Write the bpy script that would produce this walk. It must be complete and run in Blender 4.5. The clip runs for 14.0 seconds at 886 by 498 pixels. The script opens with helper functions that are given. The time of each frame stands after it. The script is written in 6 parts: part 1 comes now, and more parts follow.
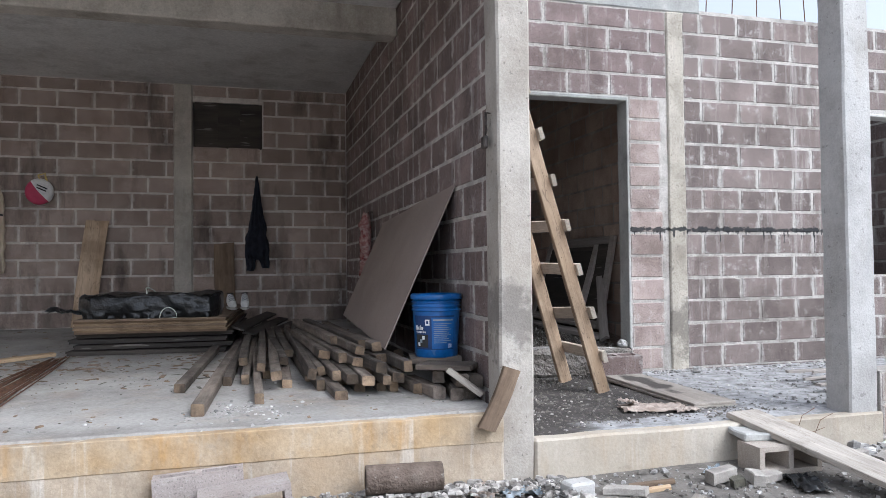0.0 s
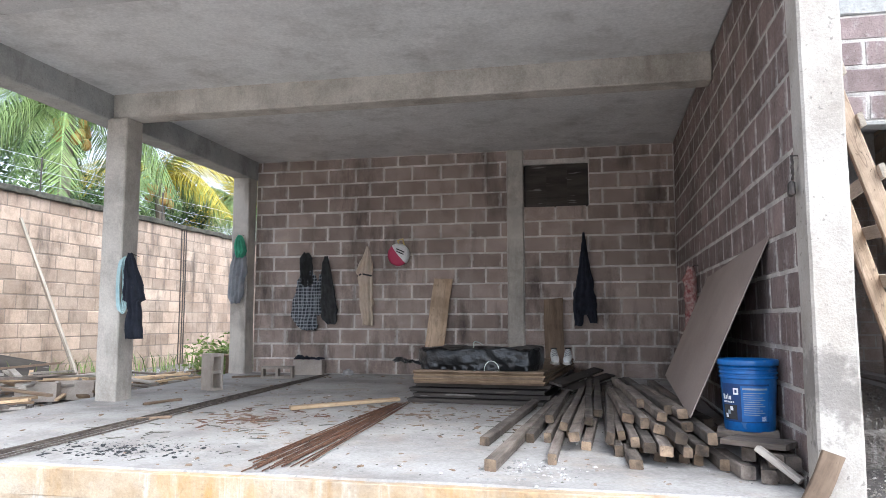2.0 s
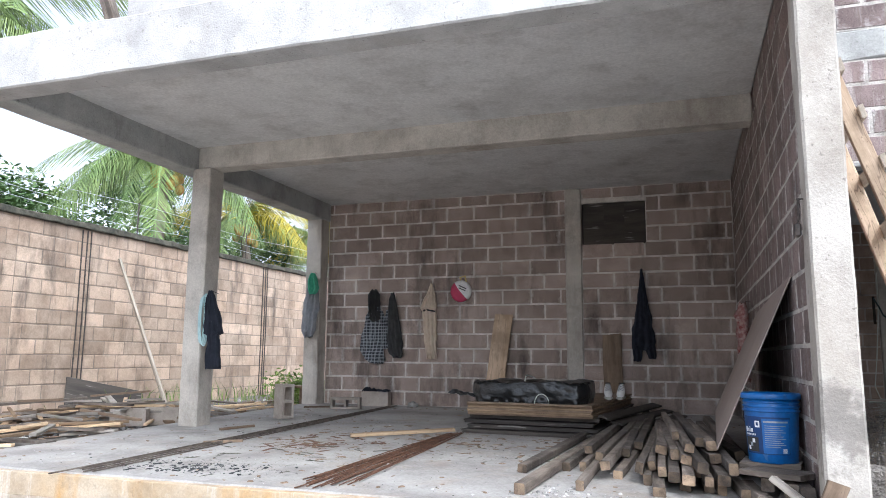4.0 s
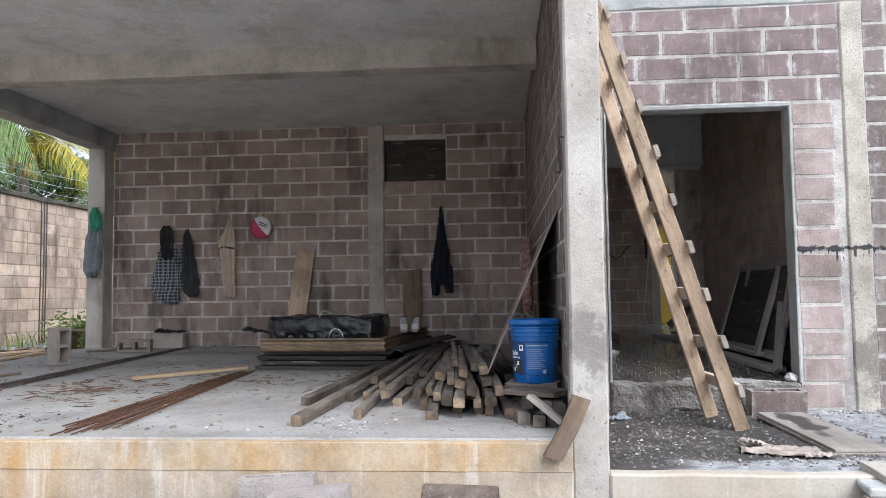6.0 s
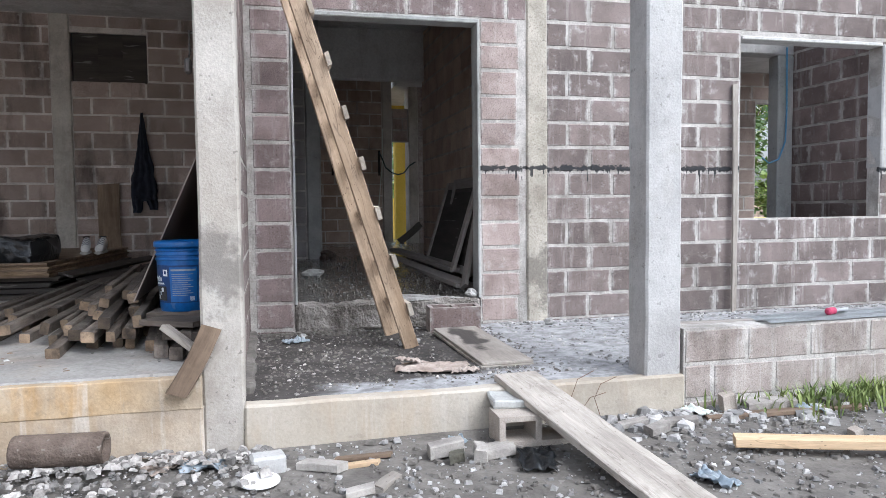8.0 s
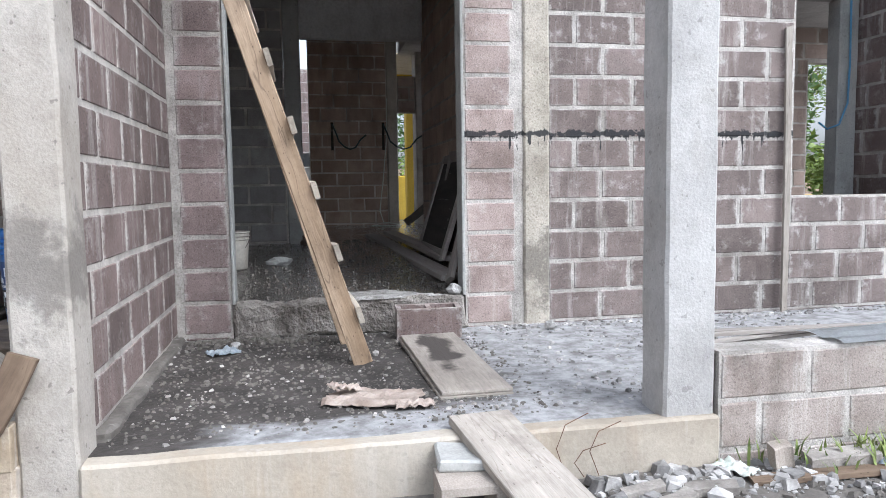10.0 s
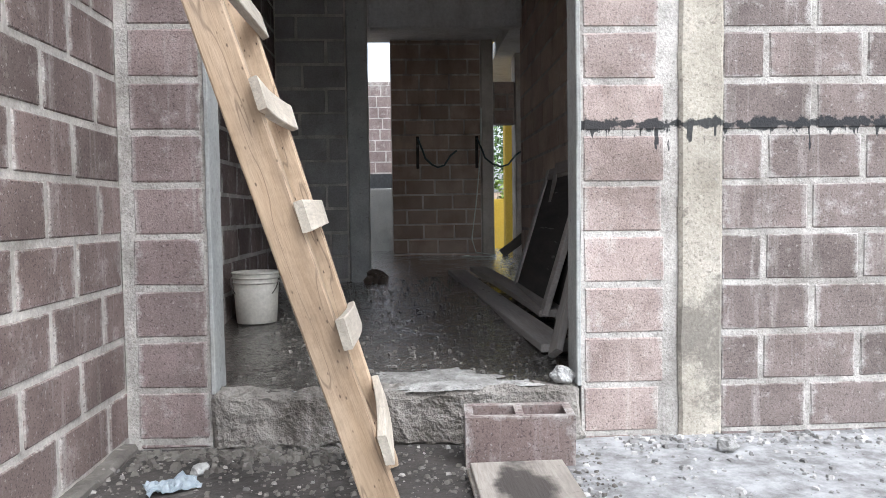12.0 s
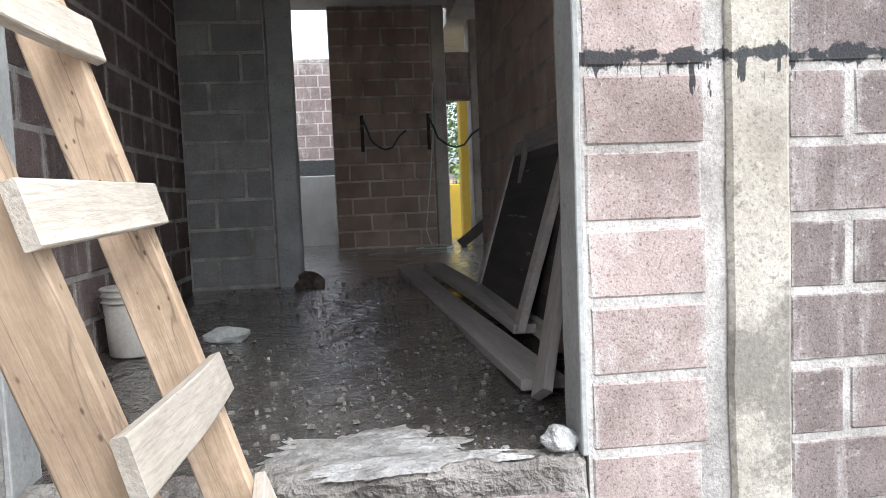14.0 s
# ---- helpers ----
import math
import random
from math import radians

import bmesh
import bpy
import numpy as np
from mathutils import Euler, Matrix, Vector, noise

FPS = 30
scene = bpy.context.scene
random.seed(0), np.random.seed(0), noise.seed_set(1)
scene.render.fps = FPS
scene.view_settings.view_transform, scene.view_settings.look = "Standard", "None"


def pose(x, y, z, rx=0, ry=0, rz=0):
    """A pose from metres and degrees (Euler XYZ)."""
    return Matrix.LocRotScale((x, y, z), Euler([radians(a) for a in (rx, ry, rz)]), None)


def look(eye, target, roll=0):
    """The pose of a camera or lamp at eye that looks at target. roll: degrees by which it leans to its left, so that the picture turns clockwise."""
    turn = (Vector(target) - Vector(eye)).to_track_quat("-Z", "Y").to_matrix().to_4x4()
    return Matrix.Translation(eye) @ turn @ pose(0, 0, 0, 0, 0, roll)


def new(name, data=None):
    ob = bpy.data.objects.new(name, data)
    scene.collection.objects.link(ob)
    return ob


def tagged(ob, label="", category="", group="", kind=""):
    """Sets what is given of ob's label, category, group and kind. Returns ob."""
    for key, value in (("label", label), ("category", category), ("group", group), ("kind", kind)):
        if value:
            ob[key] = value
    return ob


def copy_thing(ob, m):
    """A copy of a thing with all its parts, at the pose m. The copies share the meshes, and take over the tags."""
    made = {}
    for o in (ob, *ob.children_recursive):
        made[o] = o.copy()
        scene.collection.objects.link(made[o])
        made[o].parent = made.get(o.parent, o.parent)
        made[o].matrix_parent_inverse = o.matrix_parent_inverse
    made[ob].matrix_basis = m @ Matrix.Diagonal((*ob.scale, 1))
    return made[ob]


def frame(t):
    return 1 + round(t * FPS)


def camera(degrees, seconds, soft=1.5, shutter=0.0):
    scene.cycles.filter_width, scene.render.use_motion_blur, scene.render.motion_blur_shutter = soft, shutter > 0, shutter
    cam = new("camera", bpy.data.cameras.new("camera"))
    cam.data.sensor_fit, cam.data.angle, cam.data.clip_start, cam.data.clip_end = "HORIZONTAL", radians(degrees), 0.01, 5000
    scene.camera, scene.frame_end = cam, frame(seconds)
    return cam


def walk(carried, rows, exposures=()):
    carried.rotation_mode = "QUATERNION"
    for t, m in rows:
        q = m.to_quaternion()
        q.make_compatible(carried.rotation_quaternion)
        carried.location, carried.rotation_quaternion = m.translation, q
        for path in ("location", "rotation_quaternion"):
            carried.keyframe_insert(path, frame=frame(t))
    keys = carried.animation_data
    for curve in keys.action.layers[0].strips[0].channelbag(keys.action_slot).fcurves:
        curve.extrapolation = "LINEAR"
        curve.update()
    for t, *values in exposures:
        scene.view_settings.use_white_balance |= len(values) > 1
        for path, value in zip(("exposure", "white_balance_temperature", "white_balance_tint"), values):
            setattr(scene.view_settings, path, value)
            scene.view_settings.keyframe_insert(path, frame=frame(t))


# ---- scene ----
cam = camera(63.4, 14.0, soft=0.85)
PATH = [
    (0, (0.127, 0.15, 1.373), (0.673, 2.073, 1.425), -0.6),
    (0.5, (0.253, 0.344, 1.375), (0.583, 2.315, 1.455), -0.3),
    (1, (0.31, 0.412, 1.396), (0.35, 2.407, 1.528), -0.2),
    (1.5, (0.425, 0.344, 1.413), (0.197, 2.323, 1.592), 0.2),
    (2, (0.494, 0.158, 1.426), (0.076, 2.104, 1.624), 0.0),
    (2.5, (0.62, -0.02, 1.395), (0.037, 1.881, 1.611), 0.1),
    (2.7, (0.649, -0.071, 1.398), (0.03, 1.818, 1.624), -0.1),
    (4.8, (0.926, -0.15, 1.423), (0.292, 1.72, 1.738), 0.6),
    (5, (0.92, -0.148, 1.433), (0.359, 1.75, 1.723), 0.4),
    (5.5, (0.984, -0.134, 1.392), (0.617, 1.821, 1.605), -0.1),
    (6, (1.088, -0.047, 1.372), (0.935, 1.943, 1.498), -0.7),
    (6.5, (1.174, 0.1, 1.365), (1.255, 2.098, 1.411), -0.9),
    (7, (1.255, 0.185, 1.386), (1.527, 2.166, 1.366), -0.9),
    (7.5, (1.513, 0.221, 1.381), (1.917, 2.178, 1.311), -0.7),
    (8, (1.769, 0.241, 1.377), (2.239, 2.182, 1.263), -0.6),
    (8.2, (1.847, 0.282, 1.359), (2.331, 2.219, 1.228), -0.6),
    (10.3, (2.45, 1.473, 1.356), (2.791, 3.436, 1.183), -1.1),
    (10.5, (2.477, 1.654, 1.338), (2.795, 3.622, 1.17), -1.3),
    (11, (2.543, 2.133, 1.356), (2.804, 4.11, 1.207), -1.3),
    (11.5, (2.614, 2.545, 1.343), (2.802, 4.532, 1.218), -1.1),
    (12, (2.73, 2.912, 1.355), (2.82, 4.907, 1.254), -0.8),
    (12.5, (2.769, 3.161, 1.362), (2.792, 5.159, 1.27), -0.7),
    (13, (2.797, 3.344, 1.371), (2.803, 5.342, 1.274), -1.1),
    (13.5, (2.865, 3.628, 1.363), (2.928, 5.624, 1.253), -1.5),
    (14, (2.849, 3.911, 1.349), (3.056, 5.896, 1.21), -2.4),
]
EXPOSURES = [(0.0, 0.98, 5800, 10), (0.6, 1.16, 5800, 10), (1.0, 1.34, 5800, 10), (1.6, 1.66, 5750, 10), (2.7, 1.66, 5750, 10), (4.8, 1.28, 5800, 10), (6.5, 1.1, 5800, 10), (8.2, 1.04, 5800, 10), (10.3, 1.1, 5850, 10), (12.0, 1.34, 5950, 9), (14.0, 1.56, 5950, 9)]
walk(cam, [(t, look(eye, target, roll)) for t, eye, target, roll in PATH], EXPOSURES)

# ---- world and light ----
world = bpy.data.worlds.new("world")
scene.world = world
world.use_nodes = True
wn = world.node_tree
sky = wn.nodes.new("ShaderNodeTexSky")
sky.sky_type, sky.sun_disc = "NISHITA", False
sky.sun_elevation, sky.sun_rotation = radians(50), radians(143)
sky.air_density, sky.dust_density = 1.0, 4.0
bg = wn.nodes["Background"]
bg.inputs["Strength"].default_value = 0.15
haze = wn.nodes.new("ShaderNodeHueSaturation")
haze.inputs["Saturation"].default_value = 0.3
wn.links.new(sky.outputs[0], haze.inputs["Color"])
wn.links.new(haze.outputs[0], bg.inputs["Color"])
sun = new("sun", bpy.data.lights.new("sun", "SUN"))
sun.data.energy, sun.data.angle, sun.data.color = 0.5, radians(25), (1.0, 0.97, 0.92)
sun.matrix_world = look((4.8, -6.4, 9.5), (0, 0, 0))


# ---- materials ----
def mat(name, c1, c2, scale=6.0, rough=0.85, bump=0.3, fine=60.0, vary=0.0, streak=0.0, streak_col=(0.6, 0.58, 0.55), metal=0.0, stain=0.0, stain_col=(0.08, 0.07, 0.06), stretch=(1, 1, 1), island=False, smear=0.0, smear_col=(0.62, 0.60, 0.57), relief=0.006, grime=0.0, grain=0.28, tar=False, patch=None, edge=0.0, edge_col=(0.56, 0.54, 0.51), spot=0.0, spot_col=(0.1, 0.09, 0.08), local=False, pit=0.0, crack=0.0):
    """Procedural surface: broad and fine mottling in world space, optional vertical streaks, stains, spots and piece-to-piece variation."""
    m = bpy.data.materials.new(name)
    m.use_nodes = True
    nt = m.node_tree
    N, L = nt.nodes, nt.links
    b = N["Principled BSDF"]
    geo = N.new("ShaderNodeNewGeometry")
    mp = N.new("ShaderNodeMapping")
    mp.inputs["Scale"].default_value = stretch
    if local:
        oi, tc, va = N.new("ShaderNodeObjectInfo"), N.new("ShaderNodeTexCoord"), N.new("ShaderNodeVectorMath")
        va.operation = "MULTIPLY_ADD"
        L.new(oi.outputs["Random"], va.inputs[0])
        va.inputs[1].default_value = (37, 53, 71)
        L.new(tc.outputs["Object"], va.inputs[2])
        L.new(va.outputs[0], mp.inputs[0])
    else:
        L.new(geo.outputs["Position"], mp.inputs[0])

    def noise_tex(sc, detail=4, src=None, rgh=0.6):
        n = N.new("ShaderNodeTexNoise")
        n.inputs["Scale"].default_value, n.inputs["Detail"].default_value, n.inputs["Roughness"].default_value = sc, detail, rgh
        L.new(src or mp.outputs[0], n.inputs["Vector"])
        return n.outputs["Fac"]

    def ramp(src, lo, hi):
        r = N.new("ShaderNodeMapRange")
        r.inputs["From Min"].default_value, r.inputs["From Max"].default_value = lo, hi
        L.new(src, r.inputs["Value"])
        return r.outputs[0]

    def mix(fac, a, c, how="MIX"):
        x = N.new("ShaderNodeMix")
        x.data_type, x.blend_type = "RGBA", how
        for sock, v in ((x.inputs["Factor"], fac), (x.inputs["A"], a), (x.inputs["B"], c)):
            if hasattr(v, "links"):
                L.new(v, sock)
            else:
                sock.default_value = (*v, 1) if isinstance(v, tuple) else v
        return x.outputs["Result"]

    def times(src, k):
        x = N.new("ShaderNodeMath")
        x.operation = "MULTIPLY"
        L.new(src, x.inputs[0])
        x.inputs[1].default_value = k
        return x.outputs[0]

    big = ramp(noise_tex(scale), 0.32, 0.68)
    small = noise_tex(fine, 3)
    col = mix(big, c1, c2)
    if vary:
        if island:
            rnd = geo.outputs["Random Per Island"]
        else:
            rnd = N.new("ShaderNodeObjectInfo").outputs["Random"]
        v = N.new("ShaderNodeMapRange")
        v.inputs["To Min"].default_value, v.inputs["To Max"].default_value = 1 - vary, 1 + vary
        L.new(rnd, v.inputs["Value"])
        hs = N.new("ShaderNodeHueSaturation")
        L.new(v.outputs[0], hs.inputs["Value"])
        L.new(col, hs.inputs["Color"])
        col = hs.outputs["Color"]
    if streak:
        m2 = N.new("ShaderNodeMapping")
        m2.inputs["Scale"].default_value = (9, 9, 0.7)
        L.new(geo.outputs["Position"], m2.inputs[0])
        f = ramp(noise_tex(1.0, 4, m2.outputs[0], 0.7), 0.56, 0.70)
        col = mix(times(f, streak), col, streak_col)
    if smear:
        f = ramp(noise_tex(7.0, 6, geo.outputs["Position"], 0.72), 0.56, 0.72)
        col = mix(times(f, smear), col, smear_col)
    if stain:
        m3 = N.new("ShaderNodeMapping")
        m3.inputs["Scale"].default_value = (3.2, 3.2, 0.9)
        m3.inputs["Location"].default_value = (7.3, 1.1, 4.2)
        L.new(geo.outputs["Position"], m3.inputs[0])
        f = ramp(noise_tex(1.0, 5, m3.outputs[0], 0.65), 0.52, 0.72)
        col = mix(times(f, stain), col, stain_col)
    if spot:
        f = ramp(noise_tex(fine * 0.35, 2), 0.66, 0.70)
        col = mix(times(f, spot), col, spot_col)
    if edge:
        tg, sp, mx = N.new("ShaderNodeTexCoord"), N.new("ShaderNodeSeparateXYZ"), N.new("ShaderNodeMath")
        L.new(tg.outputs["Generated"], sp.inputs[0])
        ends = []
        for axis, k in (("X", 1.02), ("Z", 0.97)):
            p1, p2 = N.new("ShaderNodeMath"), N.new("ShaderNodeMath")
            p1.operation, p2.operation = "SUBTRACT", "ABSOLUTE"
            p1.inputs[1].default_value = 0.5
            L.new(sp.outputs[axis], p1.inputs[0])
            L.new(p1.outputs[0], p2.inputs[0])
            ends.append(times(p2.outputs[0], 2 * k))
        mx.operation = "MAXIMUM"
        L.new(ends[0], mx.inputs[0])
        L.new(ends[1], mx.inputs[1])
        ad = N.new("ShaderNodeMath")
        L.new(mx.outputs[0], ad.inputs[0])
        L.new(times(noise_tex(11.0, 7, geo.outputs["Position"], 0.75), 0.9), ad.inputs[1])
        col = mix(times(ramp(ad.outputs[0], 1.33, 1.52), edge), col, edge_col)
    if grime:
        f = ramp(noise_tex(1.7, 9, geo.outputs["Position"], 0.74), 0.47, 0.64)
        dark = mix(1.0, col, (0.36, 0.33, 0.30), "MULTIPLY")
        col = mix(times(f, grime), col, dark)
    if pit:
        f = ramp(noise_tex(95.0, 3, geo.outputs["Position"], 0.7), 0.56, 0.64)
        col = mix(times(f, pit), col, mix(1.0, col, (0.30, 0.28, 0.27), "MULTIPLY"))
        f = ramp(noise_tex(60.0, 3, geo.outputs["Position"], 0.7), 0.62, 0.70)
        col = mix(times(f, pit * 0.6), col, (0.55, 0.52, 0.49))
    if crack:
        n1, n2 = N.new("ShaderNodeMath"), N.new("ShaderNodeMath")
        n1.operation, n2.operation = "SUBTRACT", "ABSOLUTE"
        n1.inputs[1].default_value = 0.5
        L.new(noise_tex(13.0, 2), n1.inputs[0])
        L.new(n1.outputs[0], n2.inputs[0])
        line = N.new("ShaderNodeMapRange")
        line.inputs["From Min"].default_value, line.inputs["From Max"].default_value = 0.012, 0.003
        L.new(n2.outputs[0], line.inputs["Value"])
        col = mix(times(line.outputs[0], crack * 0.6), col, (0.10, 0.07, 0.05))
        mk = N.new("ShaderNodeMapping")
        mk.inputs["Scale"].default_value = (4.2, 9.0, 9.0)
        L.new(tc.outputs["Object"] if local else geo.outputs["Position"], mk.inputs[0])
        vo = N.new("ShaderNodeTexVoronoi")
        L.new(mk.outputs[0], vo.inputs["Vector"])
        kn = N.new("ShaderNodeMapRange")
        kn.inputs["From Min"].default_value, kn.inputs["From Max"].default_value = 0.15, 0.07
        L.new(vo.outputs["Distance"], kn.inputs["Value"])
        col = mix(times(kn.outputs[0], crack), col, (0.085, 0.055, 0.035))
    if tar or patch:
        sep = N.new("ShaderNodeSeparateXYZ")
        L.new(geo.outputs["Position"], sep.inputs[0])

        def calc(kind, a, c):
            x = N.new("ShaderNodeMath")
            x.operation = kind
            for sock, v in zip(x.inputs, (a, c)):
                if hasattr(v, "links"):
                    L.new(v, sock)
                else:
                    sock.default_value = v
            return x.outputs[0]

    if tar:
        m4 = N.new("ShaderNodeMapping")
        m4.inputs["Scale"].default_value = (26, 0, 3.0)
        L.new(geo.outputs["Position"], m4.inputs[0])
        run = noise_tex(1.0, 4, m4.outputs[0], 0.6)
        ragged = noise_tex(16.0, 5, geo.outputs["Position"], 0.7)
        dz = calc("SUBTRACT", 1.690, sep.outputs["Z"])
        half = calc("ADD", 0.002, calc("MULTIPLY", calc("SUBTRACT", ragged, 0.36), 0.12))
        below = calc("MULTIPLY", calc("MAXIMUM", calc("SUBTRACT", run, 0.54), 0.0), 0.7)
        up_f = ramp(calc("ADD", half, dz), -0.004, 0.004)
        down_f = ramp(calc("SUBTRACT", calc("ADD", half, below), dz), -0.004, 0.006)
        where = calc("MULTIPLY", calc("GREATER_THAN", sep.outputs["X"], 3.40), calc("LESS_THAN", sep.outputs["Y"], 5.75))
        col = mix(times(calc("MULTIPLY", calc("MULTIPLY", up_f, down_f), where), 0.94), col, (0.022, 0.025, 0.028))
    if patch:
        z0, z1, pc = patch
        mid, halfz = (z0 + z1) / 2, (z1 - z0) / 2
        win = calc("SUBTRACT", 1.0, calc("DIVIDE", calc("ABSOLUTE", calc("SUBTRACT", sep.outputs["Z"], mid), 0.0), halfz))
        f = ramp(calc("ADD", calc("MULTIPLY", win, 0.30), noise_tex(5.0, 9, geo.outputs["Position"], 0.78)), 0.66, 0.76)
        col = mix(times(f, 0.75), col, pc)
    g = N.new("ShaderNodeMapRange")
    g.inputs["To Min"].default_value, g.inputs["To Max"].default_value = 1 - grain, 1 + grain
    L.new(small, g.inputs["Value"])
    hs2 = N.new("ShaderNodeHueSaturation")
    L.new(g.outputs[0], hs2.inputs["Value"])
    L.new(col, hs2.inputs["Color"])
    L.new(hs2.outputs["Color"], b.inputs["Base Color"])
    b.inputs["Roughness"].default_value, b.inputs["Metallic"].default_value = rough, metal
    if bump:
        add = N.new("ShaderNodeMath")
        add.operation = "ADD"
        L.new(small, add.inputs[0])
        L.new(big, add.inputs[1])
        bp = N.new("ShaderNodeBump")
        bp.inputs["Strength"].default_value, bp.inputs["Distance"].default_value = bump, relief
        L.new(add.outputs[0], bp.inputs["Height"])
        L.new(bp.outputs[0], b.inputs["Normal"])
    return m


M = {}
M["block"] = mat("block", (0.17, 0.138, 0.128), (0.26, 0.213, 0.198), 3, 0.95, 0.4, 150, vary=0.24, smear=0.65, streak=0.55, streak_col=(0.5, 0.47, 0.44), stain=0.35, grain=0.5, grime=0.45, tar=True, edge=0.85, pit=0.7)
M["block_pink"] = mat("block_pink", (0.31, 0.243, 0.222), (0.43, 0.352, 0.322), 4, 0.95, 0.4, 150, vary=0.14, smear=0.5, streak=0.35, streak_col=(0.62, 0.58, 0.54), spot=0.6, grain=0.5, grime=0.6, tar=True, edge=0.7, pit=0.7)
M["block_side"] = mat("block_side", (0.15, 0.11, 0.10), (0.235, 0.178, 0.164), 3, 0.95, 0.4, 150, vary=0.24, smear=0.35, streak=0.45, streak_col=(0.5, 0.47, 0.44), stain=0.3, grain=0.45, grime=0.4, edge=0.6, pit=0.7)
M["block_back"] = mat("block_back", (0.285, 0.222, 0.19), (0.415, 0.333, 0.288), 2.5, 0.95, 0.4, 130, vary=0.22, streak=0.15, streak_col=(0.45, 0.42, 0.38), stain=0.75, stain_col=(0.05, 0.04, 0.036), grain=0.45, grime=0.3, edge=0.55, edge_col=(0.60, 0.56, 0.52), pit=0.3)
M["block_bound"] = mat("block_bound", (0.44, 0.325, 0.24), (0.60, 0.475, 0.37), 1.5, 0.95, 0.6, 60, vary=0.22, stain=0.9, stain_col=(0.14, 0.11, 0.09), island=True, grime=0.5)
M["block_bound_piece"] = mat("block_bound_piece", (0.44, 0.325, 0.24), (0.60, 0.475, 0.37), 1.5, 0.95, 0.6, 60, vary=0.22, stain=0.9, stain_col=(0.14, 0.11, 0.09), grime=0.5)
M["block_pier"] = mat("block_pier", (0.19, 0.145, 0.138), (0.30, 0.235, 0.225), 3, 0.95, 0.4, 150, vary=0.24, smear=0.55, streak=0.5, streak_col=(0.55, 0.52, 0.49), stain=0.25, grain=0.5, grime=0.45, edge=0.8, pit=0.7)
M["block_room"] = mat("block_room", (0.36, 0.27, 0.215), (0.50, 0.40, 0.325), 2.5, 0.95, 0.4, 130, vary=0.15, stain=0.3, grain=0.4, grime=0.3)
M["block_low"] = mat("block_low", (0.30, 0.252, 0.225), (0.44, 0.39, 0.355), 4, 0.95, 0.4, 130, vary=0.12, smear=0.6, smear_col=(0.48, 0.45, 0.41), streak=0.7, streak_col=(0.62, 0.60, 0.57), stain=0.7, grain=0.4, grime=0.6, edge=0.85, pit=0.5)
M["mortar_mid"] = mat("mortar_mid", (0.38, 0.355, 0.325), (0.60, 0.565, 0.52), 6, 0.95, 0.8, 90, stain=0.5, grime=0.45, grain=0.4)
M["mortar_tan"] = mat("mortar_tan", (0.24, 0.19, 0.15), (0.40, 0.33, 0.27), 3, 0.95, 0.8, 90, stain=0.5, grime=0.5)
M["concrete_cream"] = mat("concrete_cream", (0.42, 0.385, 0.32), (0.54, 0.50, 0.43), 3, 0.9, 0.5, 70, stain=0.3, stain_col=(0.25, 0.22, 0.18), spot=0.5, spot_col=(0.16, 0.14, 0.12), grime=0.55, grain=0.4, tar=True, patch=(0.3, 1.35, (0.16, 0.145, 0.125)), pit=0.5)
M["block_partition"] = mat("block_partition", (0.27, 0.265, 0.255), (0.38, 0.375, 0.36), 2.5, 0.95, 0.3, 90, vary=0.12, stain=0.3, grime=0.3, grain=0.35)
M["block_loose"] = mat("block_loose", (0.33, 0.29, 0.25), (0.45, 0.40, 0.35), 5, 0.95, 0.4, 150, vary=0.15, grime=0.4, grain=0.4)
M["block_pale"] = mat("block_pale", (0.33, 0.285, 0.265), (0.44, 0.395, 0.375), 5, 0.95, 0.4, 120, vary=0.06, grime=0.35, pit=0.5)
M["mortar"] = mat("mortar", (0.40, 0.38, 0.35), (0.62, 0.59, 0.555), 8, 0.95, 0.8, 90, stain=0.5, grime=0.55, pit=0.4, grain=0.35, tar=True)
M["mortar_pale"] = mat("mortar_pale", (0.52, 0.475, 0.43), (0.74, 0.69, 0.64), 3, 0.95, 0.8, 90, stain=0.8, stain_col=(0.09, 0.075, 0.065), grime=0.4, grain=0.35)
M["mortar_dark"] = mat("mortar_dark", (0.24, 0.22, 0.20), (0.46, 0.43, 0.39), 5, 0.95, 0.8, 90, stain=0.55)
M["concrete_white"] = mat("concrete_white", (0.375, 0.34, 0.295), (0.48, 0.45, 0.405), 3, 0.9, 0.6, 80, stain=0.4, stain_col=(0.36, 0.32, 0.26), smear=0.25, smear_col=(0.40, 0.36, 0.31), spot=0.5, grime=0.4, grain=0.2, patch=(0.75, 1.5, (0.17, 0.155, 0.14)), edge=0.0)
M["concrete"] = mat("concrete", (0.41, 0.405, 0.395), (0.53, 0.525, 0.51), 3, 0.9, 0.6, 80, stain=0.5, stain_col=(0.36, 0.33, 0.29), smear=0.3, smear_col=(0.40, 0.37, 0.33), spot=0.35, grime=0.35, grain=0.2)
M["concrete_grey"] = mat("concrete_grey", (0.34, 0.35, 0.34), (0.46, 0.46, 0.44), 3, 0.9, 0.4, 70, stain=0.35, stain_col=(0.18, 0.17, 0.15), spot=0.3, grime=0.4)
M["concrete_warm"] = mat("concrete_warm", (0.44, 0.41, 0.365), (0.58, 0.545, 0.485), 3, 0.9, 0.5, 70, stain=0.5, stain_col=(0.17, 0.14, 0.11), grime=0.45)
M["soffit"] = mat("soffit", (0.60, 0.595, 0.585), (0.70, 0.695, 0.68), 1.2, 0.85, 0.2, 40, stain=0.3, stain_col=(0.16, 0.14, 0.12), grime=0.25)
